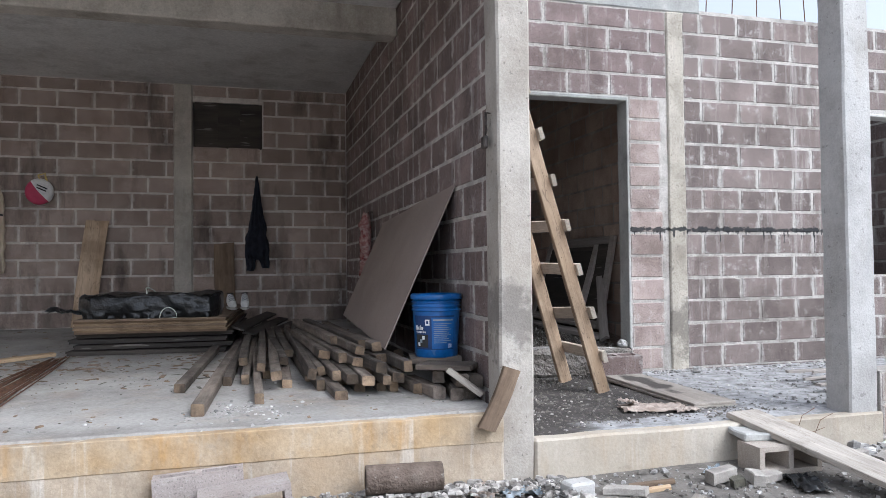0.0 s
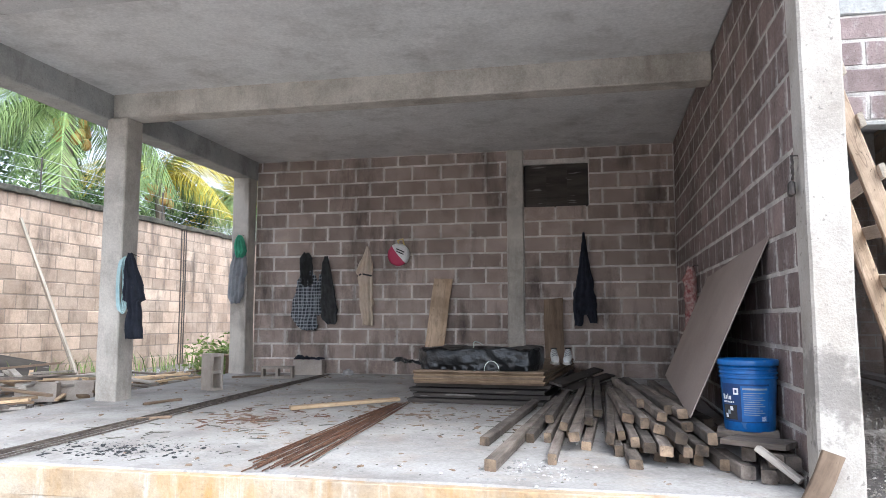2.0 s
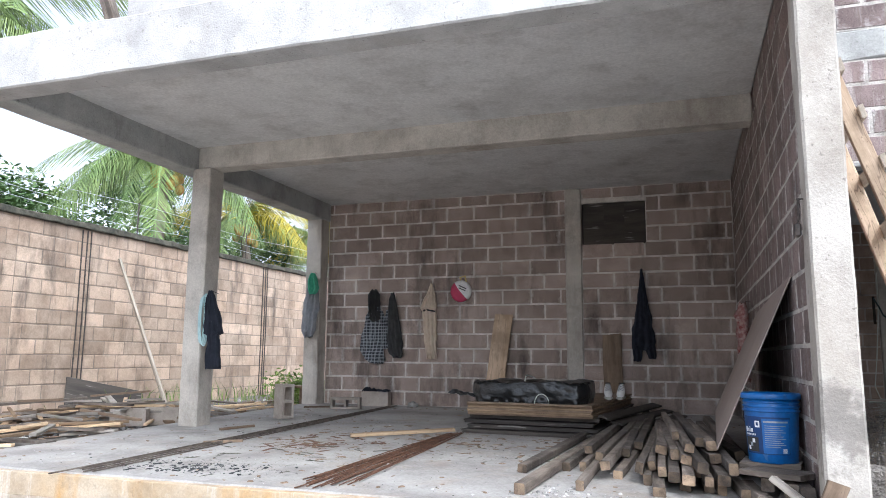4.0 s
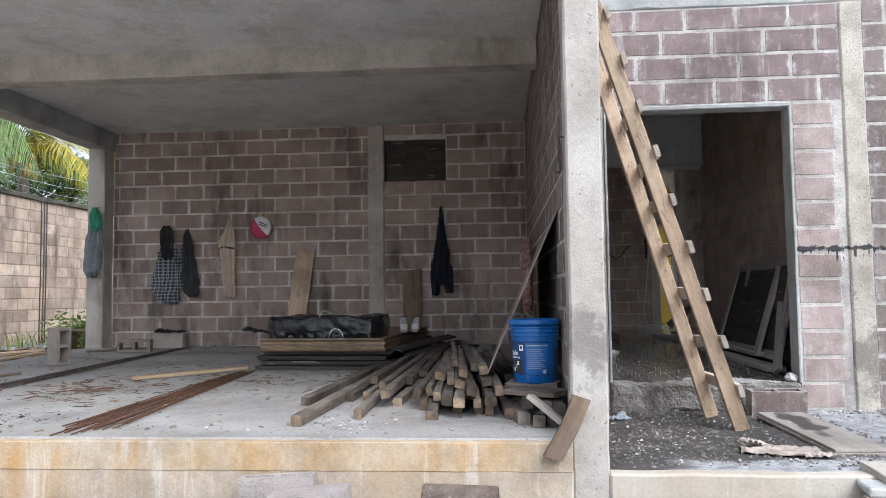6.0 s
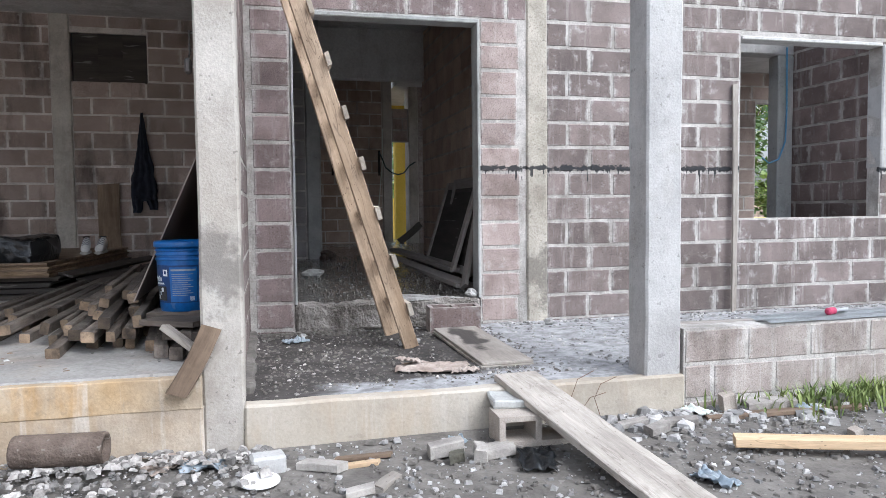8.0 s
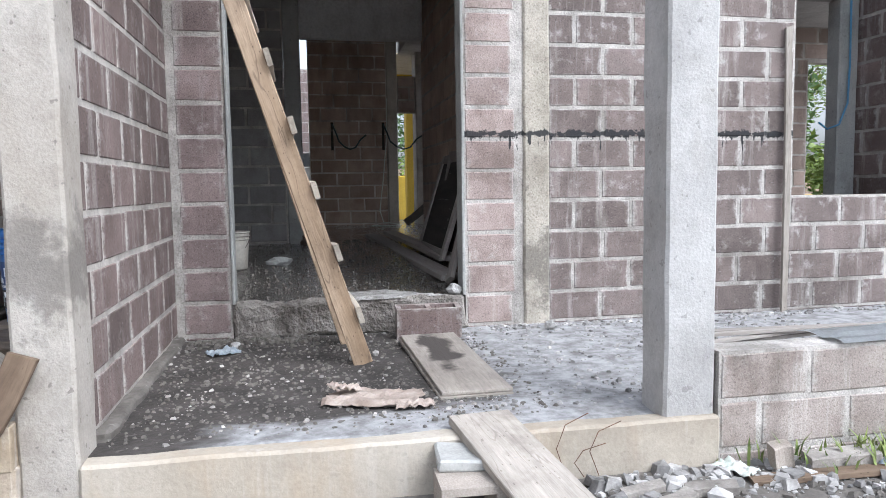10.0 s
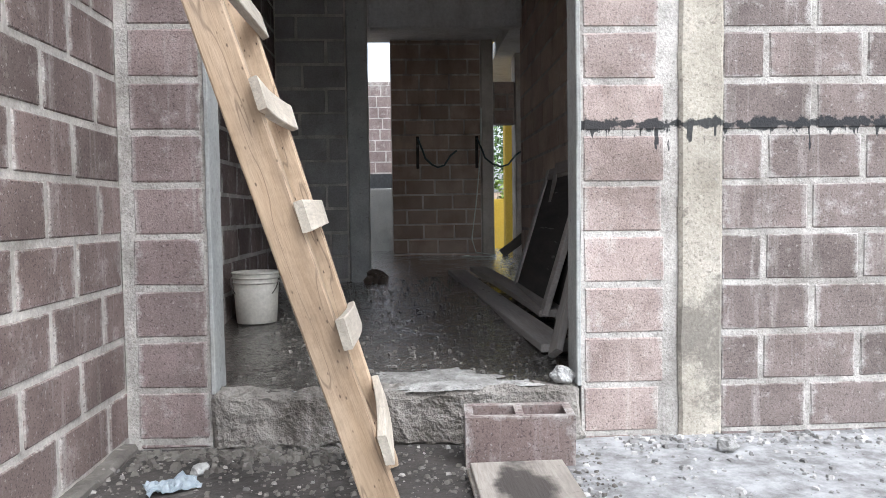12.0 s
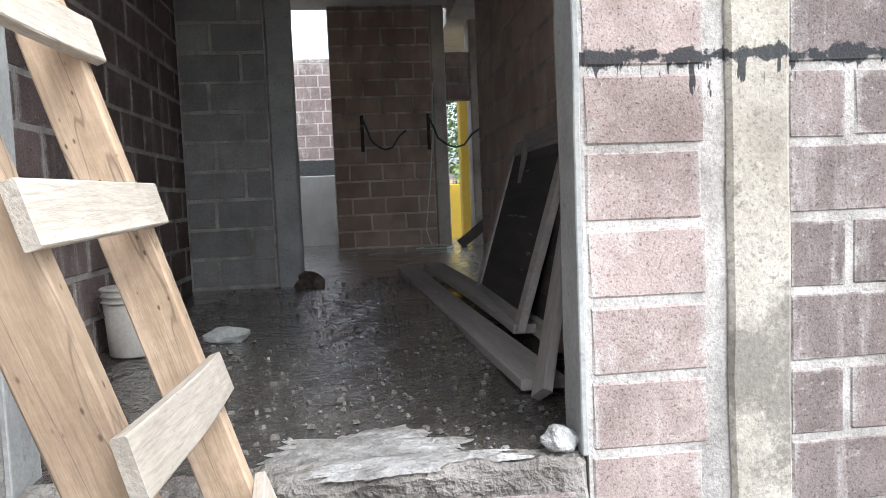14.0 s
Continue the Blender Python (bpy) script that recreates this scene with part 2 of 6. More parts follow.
M["plinth"] = mat("plinth", (0.44, 0.31, 0.17), (0.51, 0.44, 0.345), 1.6, 0.9, 0.5, 60, pit=0.12, stain=0.9, stain_col=(0.46, 0.25, 0.06), smear=0.55, smear_col=(0.46, 0.42, 0.36), streak=0.7, streak_col=(0.62, 0.58, 0.51), spot=0.2, grime=0.5, grain=0.22)
M["plinth_low"] = mat("plinth_low", (0.40, 0.30, 0.195), (0.49, 0.425, 0.345), 1.8, 0.9, 0.5, 60, pit=0.15, stain=0.7, stain_col=(0.40, 0.24, 0.09), smear=0.5, smear_col=(0.34, 0.29, 0.24), streak=0.85, streak_col=(0.66, 0.63, 0.58), spot=0.15, grime=0.45, grain=0.22)
M["plinth_cream"] = mat("plinth_cream", (0.40, 0.35, 0.28), (0.50, 0.455, 0.385), 1.5, 0.9, 0.4, 60, pit=0.08, stain=0.45, stain_col=(0.40, 0.28, 0.16), streak=0.5, streak_col=(0.58, 0.55, 0.50), spot=0.15, grime=0.3, grain=0.15)
M["bay_floor"] = mat("bay_floor", (0.275, 0.262, 0.245), (0.41, 0.397, 0.376), 1.6, 0.75, 0.5, 50, stain=0.45, stain_col=(0.40, 0.33, 0.26), smear=0.45, smear_col=(0.27, 0.25, 0.23), spot=0.35, grime=0.45, grain=0.35)
M["soil"] = mat("soil", (0.10, 0.09, 0.08), (0.20, 0.185, 0.165), 5, 0.95, 1.0, 45, spot=0.5, spot_col=(0.35, 0.33, 0.30))
M["wet_floor"] = wet = mat("wet_floor", (0.04, 0.036, 0.032), (0.095, 0.086, 0.077), 7, 0.12, 1.0, 26, relief=0.0095)
w_no, w_mr, w_geo = wet.node_tree.nodes.new("ShaderNodeTexNoise"), wet.node_tree.nodes.new("ShaderNodeMapRange"), wet.node_tree.nodes.new("ShaderNodeNewGeometry")
w_no.inputs["Scale"].default_value, w_no.inputs["Detail"].default_value = 1.6, 5
w_mr.inputs["From Min"].default_value, w_mr.inputs["From Max"].default_value, w_mr.inputs["To Min"].default_value, w_mr.inputs["To Max"].default_value = 0.45, 0.60, 0.03, 0.20
wet.node_tree.links.new(w_geo.outputs["Position"], w_no.inputs["Vector"])
wet.node_tree.links.new(w_no.outputs["Fac"], w_mr.inputs["Value"])
w_b = wet.node_tree.nodes["Principled BSDF"]
w_b.inputs["Specular IOR Level"].default_value = 0.9
w_b.inputs["Coat Weight"].default_value, w_b.inputs["Coat Roughness"].default_value = 1.0, 0.02
wet.node_tree.links.new(w_b.inputs["Normal"].links[0].from_socket, w_b.inputs["Coat Normal"])
wet.node_tree.links.new(w_mr.outputs[0], wet.node_tree.nodes["Principled BSDF"].inputs["Roughness"])
M["sill"] = mat("sill", (0.12, 0.105, 0.09), (0.34, 0.315, 0.285), 2.6, 0.9, 1.0, 40, stain=0.6, streak=0.5, streak_col=(0.50, 0.47, 0.43), smear=0.5, smear_col=(0.48, 0.455, 0.425), relief=0.03)


WOODY = dict(local=True, stretch=(0.12, 1, 1), vary=0.25, rough=0.85, bump=0.5)
M["timber"] = mat("timber", (0.055, 0.044, 0.036), (0.235, 0.195, 0.162), 11, fine=80, stain=0.35, stain_col=(0.40, 0.375, 0.34), local=True, stretch=(0.12, 1, 1), vary=0.5, rough=0.9, bump=0.8, grime=0.8, crack=0.7)
M["timber_end"] = mat("timber_end", (0.07, 0.052, 0.038), (0.33, 0.24, 0.16), 9, fine=120, local=True, vary=0.6, spot=0.6, grime=0.8)
M["ladder_wood"] = mat("ladder_wood", (0.37, 0.262, 0.168), (0.56, 0.43, 0.31), 8, fine=70, stain=0.3, stain_col=(0.36, 0.28, 0.21), spot=0.2, spot_col=(0.16, 0.10, 0.07), **WOODY, grime=0.55, grain=0.22, crack=0.85)
M["rung_wood"] = mat("rung_wood", (0.52, 0.46, 0.38), (0.64, 0.58, 0.49), 14, fine=110, **WOODY, grime=0.2, crack=0.22, stain=0.4, stain_col=(0.30, 0.24, 0.18))
M["plank_wood"] = mat("plank_wood", (0.25, 0.225, 0.195), (0.42, 0.385, 0.34), 9, fine=90, stain=0.8, stain_col=(0.20, 0.17, 0.14), **WOODY, grime=0.3, crack=0.5)
M["fresh_wood"] = mat("fresh_wood", (0.52, 0.36, 0.21), (0.66, 0.50, 0.33), 14, fine=110, **WOODY, crack=0.5, grime=0.3)
M["brown_wood"] = mat("brown_wood", (0.145, 0.10, 0.066), (0.27, 0.195, 0.135), 12, fine=90, **WOODY, crack=0.6, grime=0.5)
M["dark_board"] = mat("dark_board", (0.028, 0.024, 0.021), (0.07, 0.06, 0.05), 9, fine=70, spot=0.4, spot_col=(0.35, 0.33, 0.3), **WOODY)
M["ply_edge"] = mat("ply_edge", (0.16, 0.105, 0.062), (0.30, 0.215, 0.135), 12, fine=90, **WOODY, grime=0.5)
M["panel"] = mat("panel", (0.25, 0.20, 0.175), (0.31, 0.255, 0.225), 2.0, 0.7, 0.1, 60, local=True)
M["tarp"] = mat("tarp", (0.007, 0.008, 0.009), (0.020, 0.022, 0.024), 4, 0.32, 0.6, 9, relief=0.02, spot=0.25, spot_col=(0.10, 0.10, 0.10))
M["blue"] = mat("blue_plastic", (0.008, 0.09, 0.30), (0.014, 0.14, 0.43), 5, 0.3, 0.05, 40, spot=0.25, spot_col=(0.25, 0.3, 0.35), grime=0.3)
M["blue_dark"] = mat("blue_dark", (0.004, 0.03, 0.12), (0.008, 0.05, 0.17), 5, 0.4, 0.05, 40)
M["white_print"] = mat("white_print", (0.70, 0.72, 0.75), (0.78, 0.8, 0.82), 8, 0.5, 0.0, 60)
M["blue_film"] = mat("blue_film", (0.19, 0.24, 0.28), (0.34, 0.38, 0.41), 14, 0.3, 0.3, 60)
M["blue_pipe"] = mat("blue_pipe", (0.08, 0.26, 0.45), (0.12, 0.32, 0.52), 5, 0.4, 0.0, 40)
M["white_plastic"] = mat("white_plastic", (0.40, 0.38, 0.34), (0.55, 0.53, 0.48), 6, 0.5, 0.1, 50, stain=0.7, stain_col=(0.34, 0.32, 0.28), spot=0.4, spot_col=(0.3, 0.28, 0.25))
M["white_bright"] = mat("white_bright", (0.72, 0.72, 0.70), (0.80, 0.80, 0.78), 8, 0.5, 0.05, 50)
M["rust"] = mat("rust", (0.085, 0.045, 0.03), (0.19, 0.095, 0.055), 20, 0.8, 0.4, 120, metal=0.2)
M["dark_steel"] = mat("dark_steel", (0.05, 0.045, 0.042), (0.12, 0.10, 0.09), 20, 0.6, 0.3, 120, metal=0.5)
M["weathered_steel"] = mat("weathered_steel", (0.075, 0.06, 0.05), (0.19, 0.16, 0.135), 12, 0.7, 0.3, 120, metal=0.2)
M["zinc"] = mat("zinc", (0.50, 0.52, 0.53), (0.62, 0.64, 0.65), 9, 0.45, 0.1, 70, metal=0.5)
M["cloth_black"] = mat("cloth_black", (0.009, 0.011, 0.018), (0.020, 0.024, 0.038), 12, 0.95, 0.4, 160)
M["cloth_charcoal"] = mat("cloth_charcoal", (0.03, 0.03, 0.032), (0.06, 0.06, 0.06), 12, 0.95, 0.4, 160)
M["cloth_khaki"] = mat("cloth_khaki", (0.52, 0.42, 0.325), (0.64, 0.54, 0.44), 8, 0.95, 0.4, 160, grime=0.2)
M["cloth_grey"] = mat("cloth_grey", (0.20, 0.21, 0.23), (0.30, 0.31, 0.33), 8, 0.95, 0.4, 160)
M["cloth_green"] = mat("cloth_green", (0.06, 0.36, 0.22), (0.12, 0.48, 0.32), 20, 0.8, 0.4, 120)
M["cloth_red"] = mat("cloth_red", (0.20, 0.03, 0.03), (0.42, 0.32, 0.29), 26, 0.95, 0.4, 160, spot=0.8, spot_col=(0.05, 0.04, 0.05))
M["pink_red"] = mat("pink_red", (0.42, 0.03, 0.09), (0.52, 0.06, 0.13), 12, 0.6, 0.1, 80)
M["gold"] = mat("gold_cord", (0.55, 0.42, 0.15), (0.66, 0.52, 0.2), 20, 0.6, 0.1, 80)
M["rope"] = mat("rope", (0.34, 0.50, 0.52), (0.46, 0.62, 0.62), 20, 0.8, 0.2, 120)
M["rope_pale"] = mat("rope_pale", (0.55, 0.60, 0.55), (0.68, 0.72, 0.66), 20, 0.8, 0.2, 120)
M["paper"] = mat("paper", (0.26, 0.205, 0.17), (0.46, 0.395, 0.345), 9, 0.9, 0.4, 70, stain=0.4, stain_col=(0.25, 0.2, 0.16))
M["stone"] = mat("stone", (0.20, 0.193, 0.185), (0.46, 0.45, 0.435), 9, 0.9, 0.5, 70, vary=0.5, island=True)
M["rubble"] = mat("rubble", (0.15, 0.135, 0.12), (0.47, 0.45, 0.425), 14, 0.95, 0.6, 70, vary=0.6, island=True, grime=0.5)
M["stone_white"] = mat("stone_white", (0.27, 0.265, 0.255), (0.50, 0.495, 0.48), 16, 0.9, 0.8, 60, grime=0.5, relief=0.012)
M["tar"] = mat("tar", (0.012, 0.014, 0.016), (0.035, 0.038, 0.04), 20, 0.6, 0.4, 80)
M["spill"] = mat("spill", (0.20, 0.19, 0.178), (0.46, 0.45, 0.43), 9, 0.9, 1.0, 45, grime=0.6, smear=0.5, smear_col=(0.10, 0.09, 0.08), relief=0.012, pit=0.5)
M["lime"] = mat("lime", (0.48, 0.47, 0.455), (0.62, 0.61, 0.59), 20, 0.95, 0.3, 80)
M["frond"] = mat("frond", (0.13, 0.23, 0.06), (0.29, 0.38, 0.13), 1.2, 0.5, 0.0, 30, vary=0.35, island=True)
M["frond_yellow"] = mat("frond_yellow", (0.36, 0.30, 0.02), (0.52, 0.44, 0.05), 1.2, 0.5, 0.0, 30, vary=0.25, island=True)
M["leaf"] = mat("leaf", (0.05, 0.11, 0.035), (0.11, 0.19, 0.05), 0.8, 0.55, 0.0, 30, vary=0.4, island=True)
M["leaf_light"] = mat("leaf_light", (0.10, 0.17, 0.03), (0.20, 0.27, 0.05), 1.5, 0.55, 0.0, 30, vary=0.35, island=True)
M["bark"] = mat("bark", (0.16, 0.13, 0.10), (0.27, 0.23, 0.19), 6, 0.9, 0.6, 40)
M["coconut"] = mat("coconut", (0.42, 0.22, 0.05), (0.55, 0.33, 0.10), 8, 0.6, 0.1, 40)
M["grass"] = mat("grass", (0.10, 0.17, 0.04), (0.24, 0.28, 0.09), 5, 0.7, 0.0, 30, vary=0.35, island=True)
M["yellow_paint"] = mat("yellow_paint", (0.72, 0.50, 0.06), (0.80, 0.58, 0.10), 2, 0.8, 0.1, 40)
M["moss"] = mat("moss", (0.05, 0.05, 0.04), (0.13, 0.12, 0.09), 9, 0.95, 0.9, 50)


def porch_dirt():
    """Dark damp earth with pale cement dust spilt beside the column and along the edge."""
    m = mat("porch_dirt", (0.036, 0.032, 0.029), (0.082, 0.073, 0.067), 5, 0.95, 1.0, 45, spot=0.35, spot_col=(0.22, 0.2, 0.185))
    nt = m.node_tree
    N, L = nt.nodes, nt.links
    b = N["Principled BSDF"]
    old = b.inputs["Base Color"].links[0].from_socket
    geo, sep, no = N.new("ShaderNodeNewGeometry"), N.new("ShaderNodeSeparateXYZ"), N.new("ShaderNodeTexNoise")
    no.inputs["Scale"].default_value, no.inputs["Detail"].default_value = 2.2, 8
    fi = N.new("ShaderNodeTexNoise")
    fi.inputs["Scale"].default_value, fi.inputs["Detail"].default_value = 26, 4
    L.new(geo.outputs["Position"], sep.inputs[0])

    def op(kind, a, c):
        x = N.new("ShaderNodeMath")
        x.operation = kind
        for sock, v in zip(x.inputs, (a, c)):
            if hasattr(v, "links"):
                L.new(v, sock)
            else:
                sock.default_value = v
        return x.outputs[0]

    right = op("MULTIPLY", op("SUBTRACT", sep.outputs["X"], 3.12), 2.6)
    front = op("MULTIPLY", op("SUBTRACT", op("ADD", 4.12, op("MULTIPLY", op("SUBTRACT", sep.outputs["X"], 2.6), 0.12)), sep.outputs["Y"]), 6.0)
    f = op("MAXIMUM", right, front)
    left = op("MULTIPLY", op("SUBTRACT", sep.outputs["X"], 1.98), 4.0)
    f = op("MINIMUM", f, left)
    f = op("ADD", f, op("MULTIPLY", op("SUBTRACT", no.outputs["Fac"], 0.5), 2.4))
    f = op("ADD", f, op("MULTIPLY", op("SUBTRACT", fi.outputs["Fac"], 0.5), 1.6))
    r = N.new("ShaderNodeMapRange")
    r.inputs["From Min"].default_value, r.inputs["From Max"].default_value = -0.1, 0.6
    L.new(f, r.inputs["Value"])
    x = N.new("ShaderNodeMix")
    x.data_type = "RGBA"
    L.new(r.outputs[0], x.inputs["Factor"])
    L.new(old, x.inputs["A"])
    du, dm = N.new("ShaderNodeTexNoise"), N.new("ShaderNodeMix")
    du.inputs["Scale"].default_value, du.inputs["Detail"].default_value, du.inputs["Roughness"].default_value = 9, 8, 0.7
    L.new(geo.outputs["Position"], du.inputs["Vector"])
    dr = N.new("ShaderNodeMapRange")
    dr.inputs["From Min"].default_value, dr.inputs["From Max"].default_value = 0.38, 0.62
    L.new(du.outputs["Fac"], dr.inputs["Value"])
    dm.data_type = "RGBA"
    L.new(dr.outputs[0], dm.inputs["Factor"])
    dm.inputs["A"].default_value, dm.inputs["B"].default_value = (0.19, 0.188, 0.185, 1), (0.42, 0.422, 0.43, 1)
    L.new(dm.outputs["Result"], x.inputs["B"])
    L.new(x.outputs["Result"], b.inputs["Base Color"])
    return m


def plaid():
    m = mat("cloth_plaid", (0.03, 0.035, 0.045), (0.06, 0.065, 0.08), 12, 0.95, 0.4, 160)
    nt = m.node_tree
    b = nt.nodes["Principled BSDF"]
    col = b.inputs["Base Color"].links[0].from_socket
    tc = nt.nodes.new("ShaderNodeTexCoord")
    for axis, sc in (("X", 9.0), ("Z", 7.0)):
        w = nt.nodes.new("ShaderNodeTexWave")
        w.bands_direction = axis
        w.inputs["Scale"].default_value, w.inputs["Distortion"].default_value = sc, 1.5
        nt.links.new(tc.outputs["Object"], w.inputs["Vector"])
        r = nt.nodes.new("ShaderNodeMapRange")
        r.inputs["From Min"].default_value, r.inputs["From Max"].default_value, r.inputs["To Max"].default_value = 0.62, 0.85, 0.55
        nt.links.new(w.outputs["Fac"], r.inputs["Value"])
        x = nt.nodes.new("ShaderNodeMix")
        x.data_type = "RGBA"
        nt.links.new(r.outputs[0], x.inputs["Factor"])
        nt.links.new(col, x.inputs["A"])
        x.inputs["B"].default_value = (0.42, 0.45, 0.47, 1)
        col = x.outputs["Result"]
    nt.links.new(col, b.inputs["Base Color"])
    return m


M["mud"] = mat("mud", (0.07, 0.05, 0.038), (0.17, 0.13, 0.105), 8, 0.85, 0.9, 60, smear=0.4, smear_col=(0.26, 0.23, 0.2), relief=0.012, spot=0.4, spot_col=(0.4, 0.37, 0.33))
M["dark_conduit"] = mat("dark_conduit", (0.03, 0.05, 0.05), (0.05, 0.08, 0.08), 8, 0.5, 0.1, 60)
# pale tone chosen so the unseen ground throws light up to the soffit
M["yard"] = mat("yard", (0.50, 0.48, 0.45), (0.62, 0.60, 0.56), 2, 0.95, 0.5, 40)
M["porch_dirt"] = porch_dirt()


def wet_plank():
    """Pale plank with one large damp patch down its middle."""
    m = mat("wet_plank", (0.27, 0.24, 0.21), (0.42, 0.38, 0.335), 9, fine=90, stretch=(1, 0.12, 1), local=True, rough=0.8, bump=0.5, crack=0.3, grime=0.3)
    N, L = m.node_tree.nodes, m.node_tree.links
    b = N["Principled BSDF"]
    old = b.inputs["Base Color"].links[0].from_socket
    tc, mp, no, ln, ad, mr, mx = (N.new("ShaderNode" + n) for n in ("TexCoord", "Mapping", "TexNoise", "VectorMath", "Math", "MapRange", "Mix"))
    mp.inputs["Location"].default_value, mp.inputs["Scale"].default_value = (0.0, -0.35, 0.0), (8.0, 1.75, 0.0)
    no.inputs["Scale"].default_value, no.inputs["Detail"].default_value = 6, 8
    sc = N.new("ShaderNodeMath")
    sc.operation = "MULTIPLY"
    sc.inputs[1].default_value = 1.9
    L.new(no.outputs["Fac"], sc.inputs[0])
    ln.operation = "LENGTH"
    L.new(tc.outputs["Object"], mp.inputs[0])
    L.new(mp.outputs[0], ln.inputs[0])
    L.new(tc.outputs["Object"], no.inputs["Vector"])
    L.new(ln.outputs["Value"], ad.inputs[0])
    L.new(sc.outputs[0], ad.inputs[1])
    mr.inputs["From Min"].default_value, mr.inputs["From Max"].default_value = 1.72, 1.46
    L.new(ad.outputs[0], mr.inputs["Value"])
    mx.data_type = "RGBA"
    L.new(mr.outputs[0], mx.inputs["Factor"])
    L.new(old, mx.inputs["A"])
    mx.inputs["B"].default_value = (0.075, 0.065, 0.058, 1)
    L.new(mx.outputs["Result"], b.inputs["Base Color"])
    return m


M["wet_plank"] = wet_plank()
M["cloth_plaid"] = plaid()

# ---- building helpers ----
def mesh_ob(name, bm, material, parent=None, label="", smooth=False):
    me = bpy.data.meshes.new(name)
    bm.normal_update()
    bm.to_mesh(me)
    bm.free()
    if smooth:
        for p in me.polygons:
            p.use_smooth = True
    me.materials.append(M[material] if isinstance(material, str) else material)
    ob = new(name, me)
    if parent is not None:
        ob.parent = parent
    if label:
        ob["label"] = label
    return ob


def part(name, bm, material, parent, label="", smooth=False):
    return mesh_ob(name, bm, material, parent, label, smooth)


def thing(name, label, category, at=None, group=""):
    ob = new(name)
    ob.empty_display_size = 0.1
    if at is not None:
        ob.matrix_basis = at
    return tagged(ob, label, category, group)


def add_box(bm, lo, hi, m=None, bevel=0.0):
    r = bmesh.ops.create_cube(bm, size=1)
    vs = r["verts"]
    c = [(a + b) / 2 for a, b in zip(lo, hi)]
    d = [b - a for a, b in zip(lo, hi)]
    bmesh.ops.transform(bm, matrix=Matrix.LocRotScale(c, None, d), verts=vs)
    if bevel:
        es = list({e for v in vs for e in v.link_edges})
        r = bmesh.ops.bevel(bm, geom=es, offset=bevel, segments=1, affect="EDGES", profile=0.5)
        vs = list({v for f in r["faces"] for v in f.verts} | {v for v in vs if v.is_valid})
    if m is not None:
        bmesh.ops.transform(bm, matrix=m, verts=vs)
    return vs


def box(lo, hi, m=None, bevel=0.0):
    bm = bmesh.new()
    add_box(bm, lo, hi, m, bevel)
    return bm


def rough_box(lo, hi, step=0.12, amount=0.006, seed=0, bevel=0.012):
    """A cast concrete box: chamfered edges with small uneven chips and waves."""
    bm = bmesh.new()
    d = [b - a for a, b in zip(lo, hi)]
    add_box(bm, lo, hi, None, min(bevel, min(d) * 0.2))
    for ax in range(3):
        n = int(d[ax] / step)
        for k in range(1, n):
            co, no = [0, 0, 0], [0, 0, 0]
            co[ax], no[ax] = lo[ax] + d[ax] * k / n, 1
            bmesh.ops.bisect_plane(bm, geom=bm.verts[:] + bm.edges[:] + bm.faces[:], plane_co=co, plane_no=no)
    for v in bm.verts:
        v.co += noise.noise_vector(v.co * 5 + Vector((seed, 0, 0))) * amount + noise.noise_vector(v.co * 19 + Vector((seed, 3, 0))) * amount * 0.5
    return bm


def tube(pts, r, sides=8, close=True, taper=None):
    """A round bar through points."""
    bm = bmesh.new()
    pts = [Vector(p) for p in pts]
    rings = []
    up = Vector((0.13, 0.21, 0.97))
    for i, p in enumerate(pts):
        d = (pts[min(i + 1, len(pts) - 1)] - pts[max(i - 1, 0)]).normalized()
        a = d.cross(up)
        if a.length < 0.05:
            a = d.cross(Vector((1, 0, 0)))
        a.normalize()
        b = d.cross(a)
        rr = r if taper is None else r + (taper - r) * i / (len(pts) - 1)
        rings.append([bm.verts.new(p + rr * (math.cos(2 * math.pi * k / sides) * a + math.sin(2 * math.pi * k / sides) * b)) for k in range(sides)])
    for q, w in zip(rings, rings[1:]):
        for k in range(sides):
            bm.faces.new((q[k], q[(k + 1) % sides], w[(k + 1) % sides], w[k]))
    if close:
        bm.faces.new(rings[0][::-1])
        bm.faces.new(rings[-1])
    bmesh.ops.recalc_face_normals(bm, faces=bm.faces)
    return bm


def structure(name, bm, material, label, category):
    return tagged(mesh_ob(name, bm, material), label, category, kind="structure")


BAY = lambda y: 0.62 + 0.016 * (y - 3.75)  # bay floor height
PORCH, ROOM = 0.45, 0.66

# ---- ground ----
def ground_z(x, y):
    z = 0.25 + 0.025 * noise.noise((x * 0.9, y * 0.9, 0)) + 0.015 * noise.noise((x * 4, y * 4, 5))
    z -= 0.035 * max(0.0, min(4.0, 3.6 - y))
    t = max(0.0, min(1.0, (-4.2 - x) / 0.7)) if y > 2.0 else 0.0
    t *= max(0.0, min(1.0, (y - 2.0) / 2.0))
    return z + 0.34 * t * t * (3 - 2 * t)


bm = bmesh.new()
GX = sorted([-900, -300, -120, -60, -30, -18, -12] + [-9 + 0.25 * i for i in range(81)] + [14, 20, 30, 60, 120, 300, 900])
GY = sorted([-900, -300, -100, -40, -16, -8] + [-4 + 0.25 * i for i in range(90)] + [22, 30, 45, 80, 150, 400, 900])
grid = [[bm.verts.new((x, y, ground_z(x, y) if -12 < x < 14 and -8 < y < 22 else 0.15)) for y in GY] for x in GX]
for i in range(len(GX) - 1):
    for j in range(len(GY) - 1):
        bm.faces.new((grid[i][j], grid[i + 1][j], grid[i + 1][j + 1], grid[i][j + 1]))
structure("ground", bm, "soil", "dark trodden earth with gravel and debris", "ground")

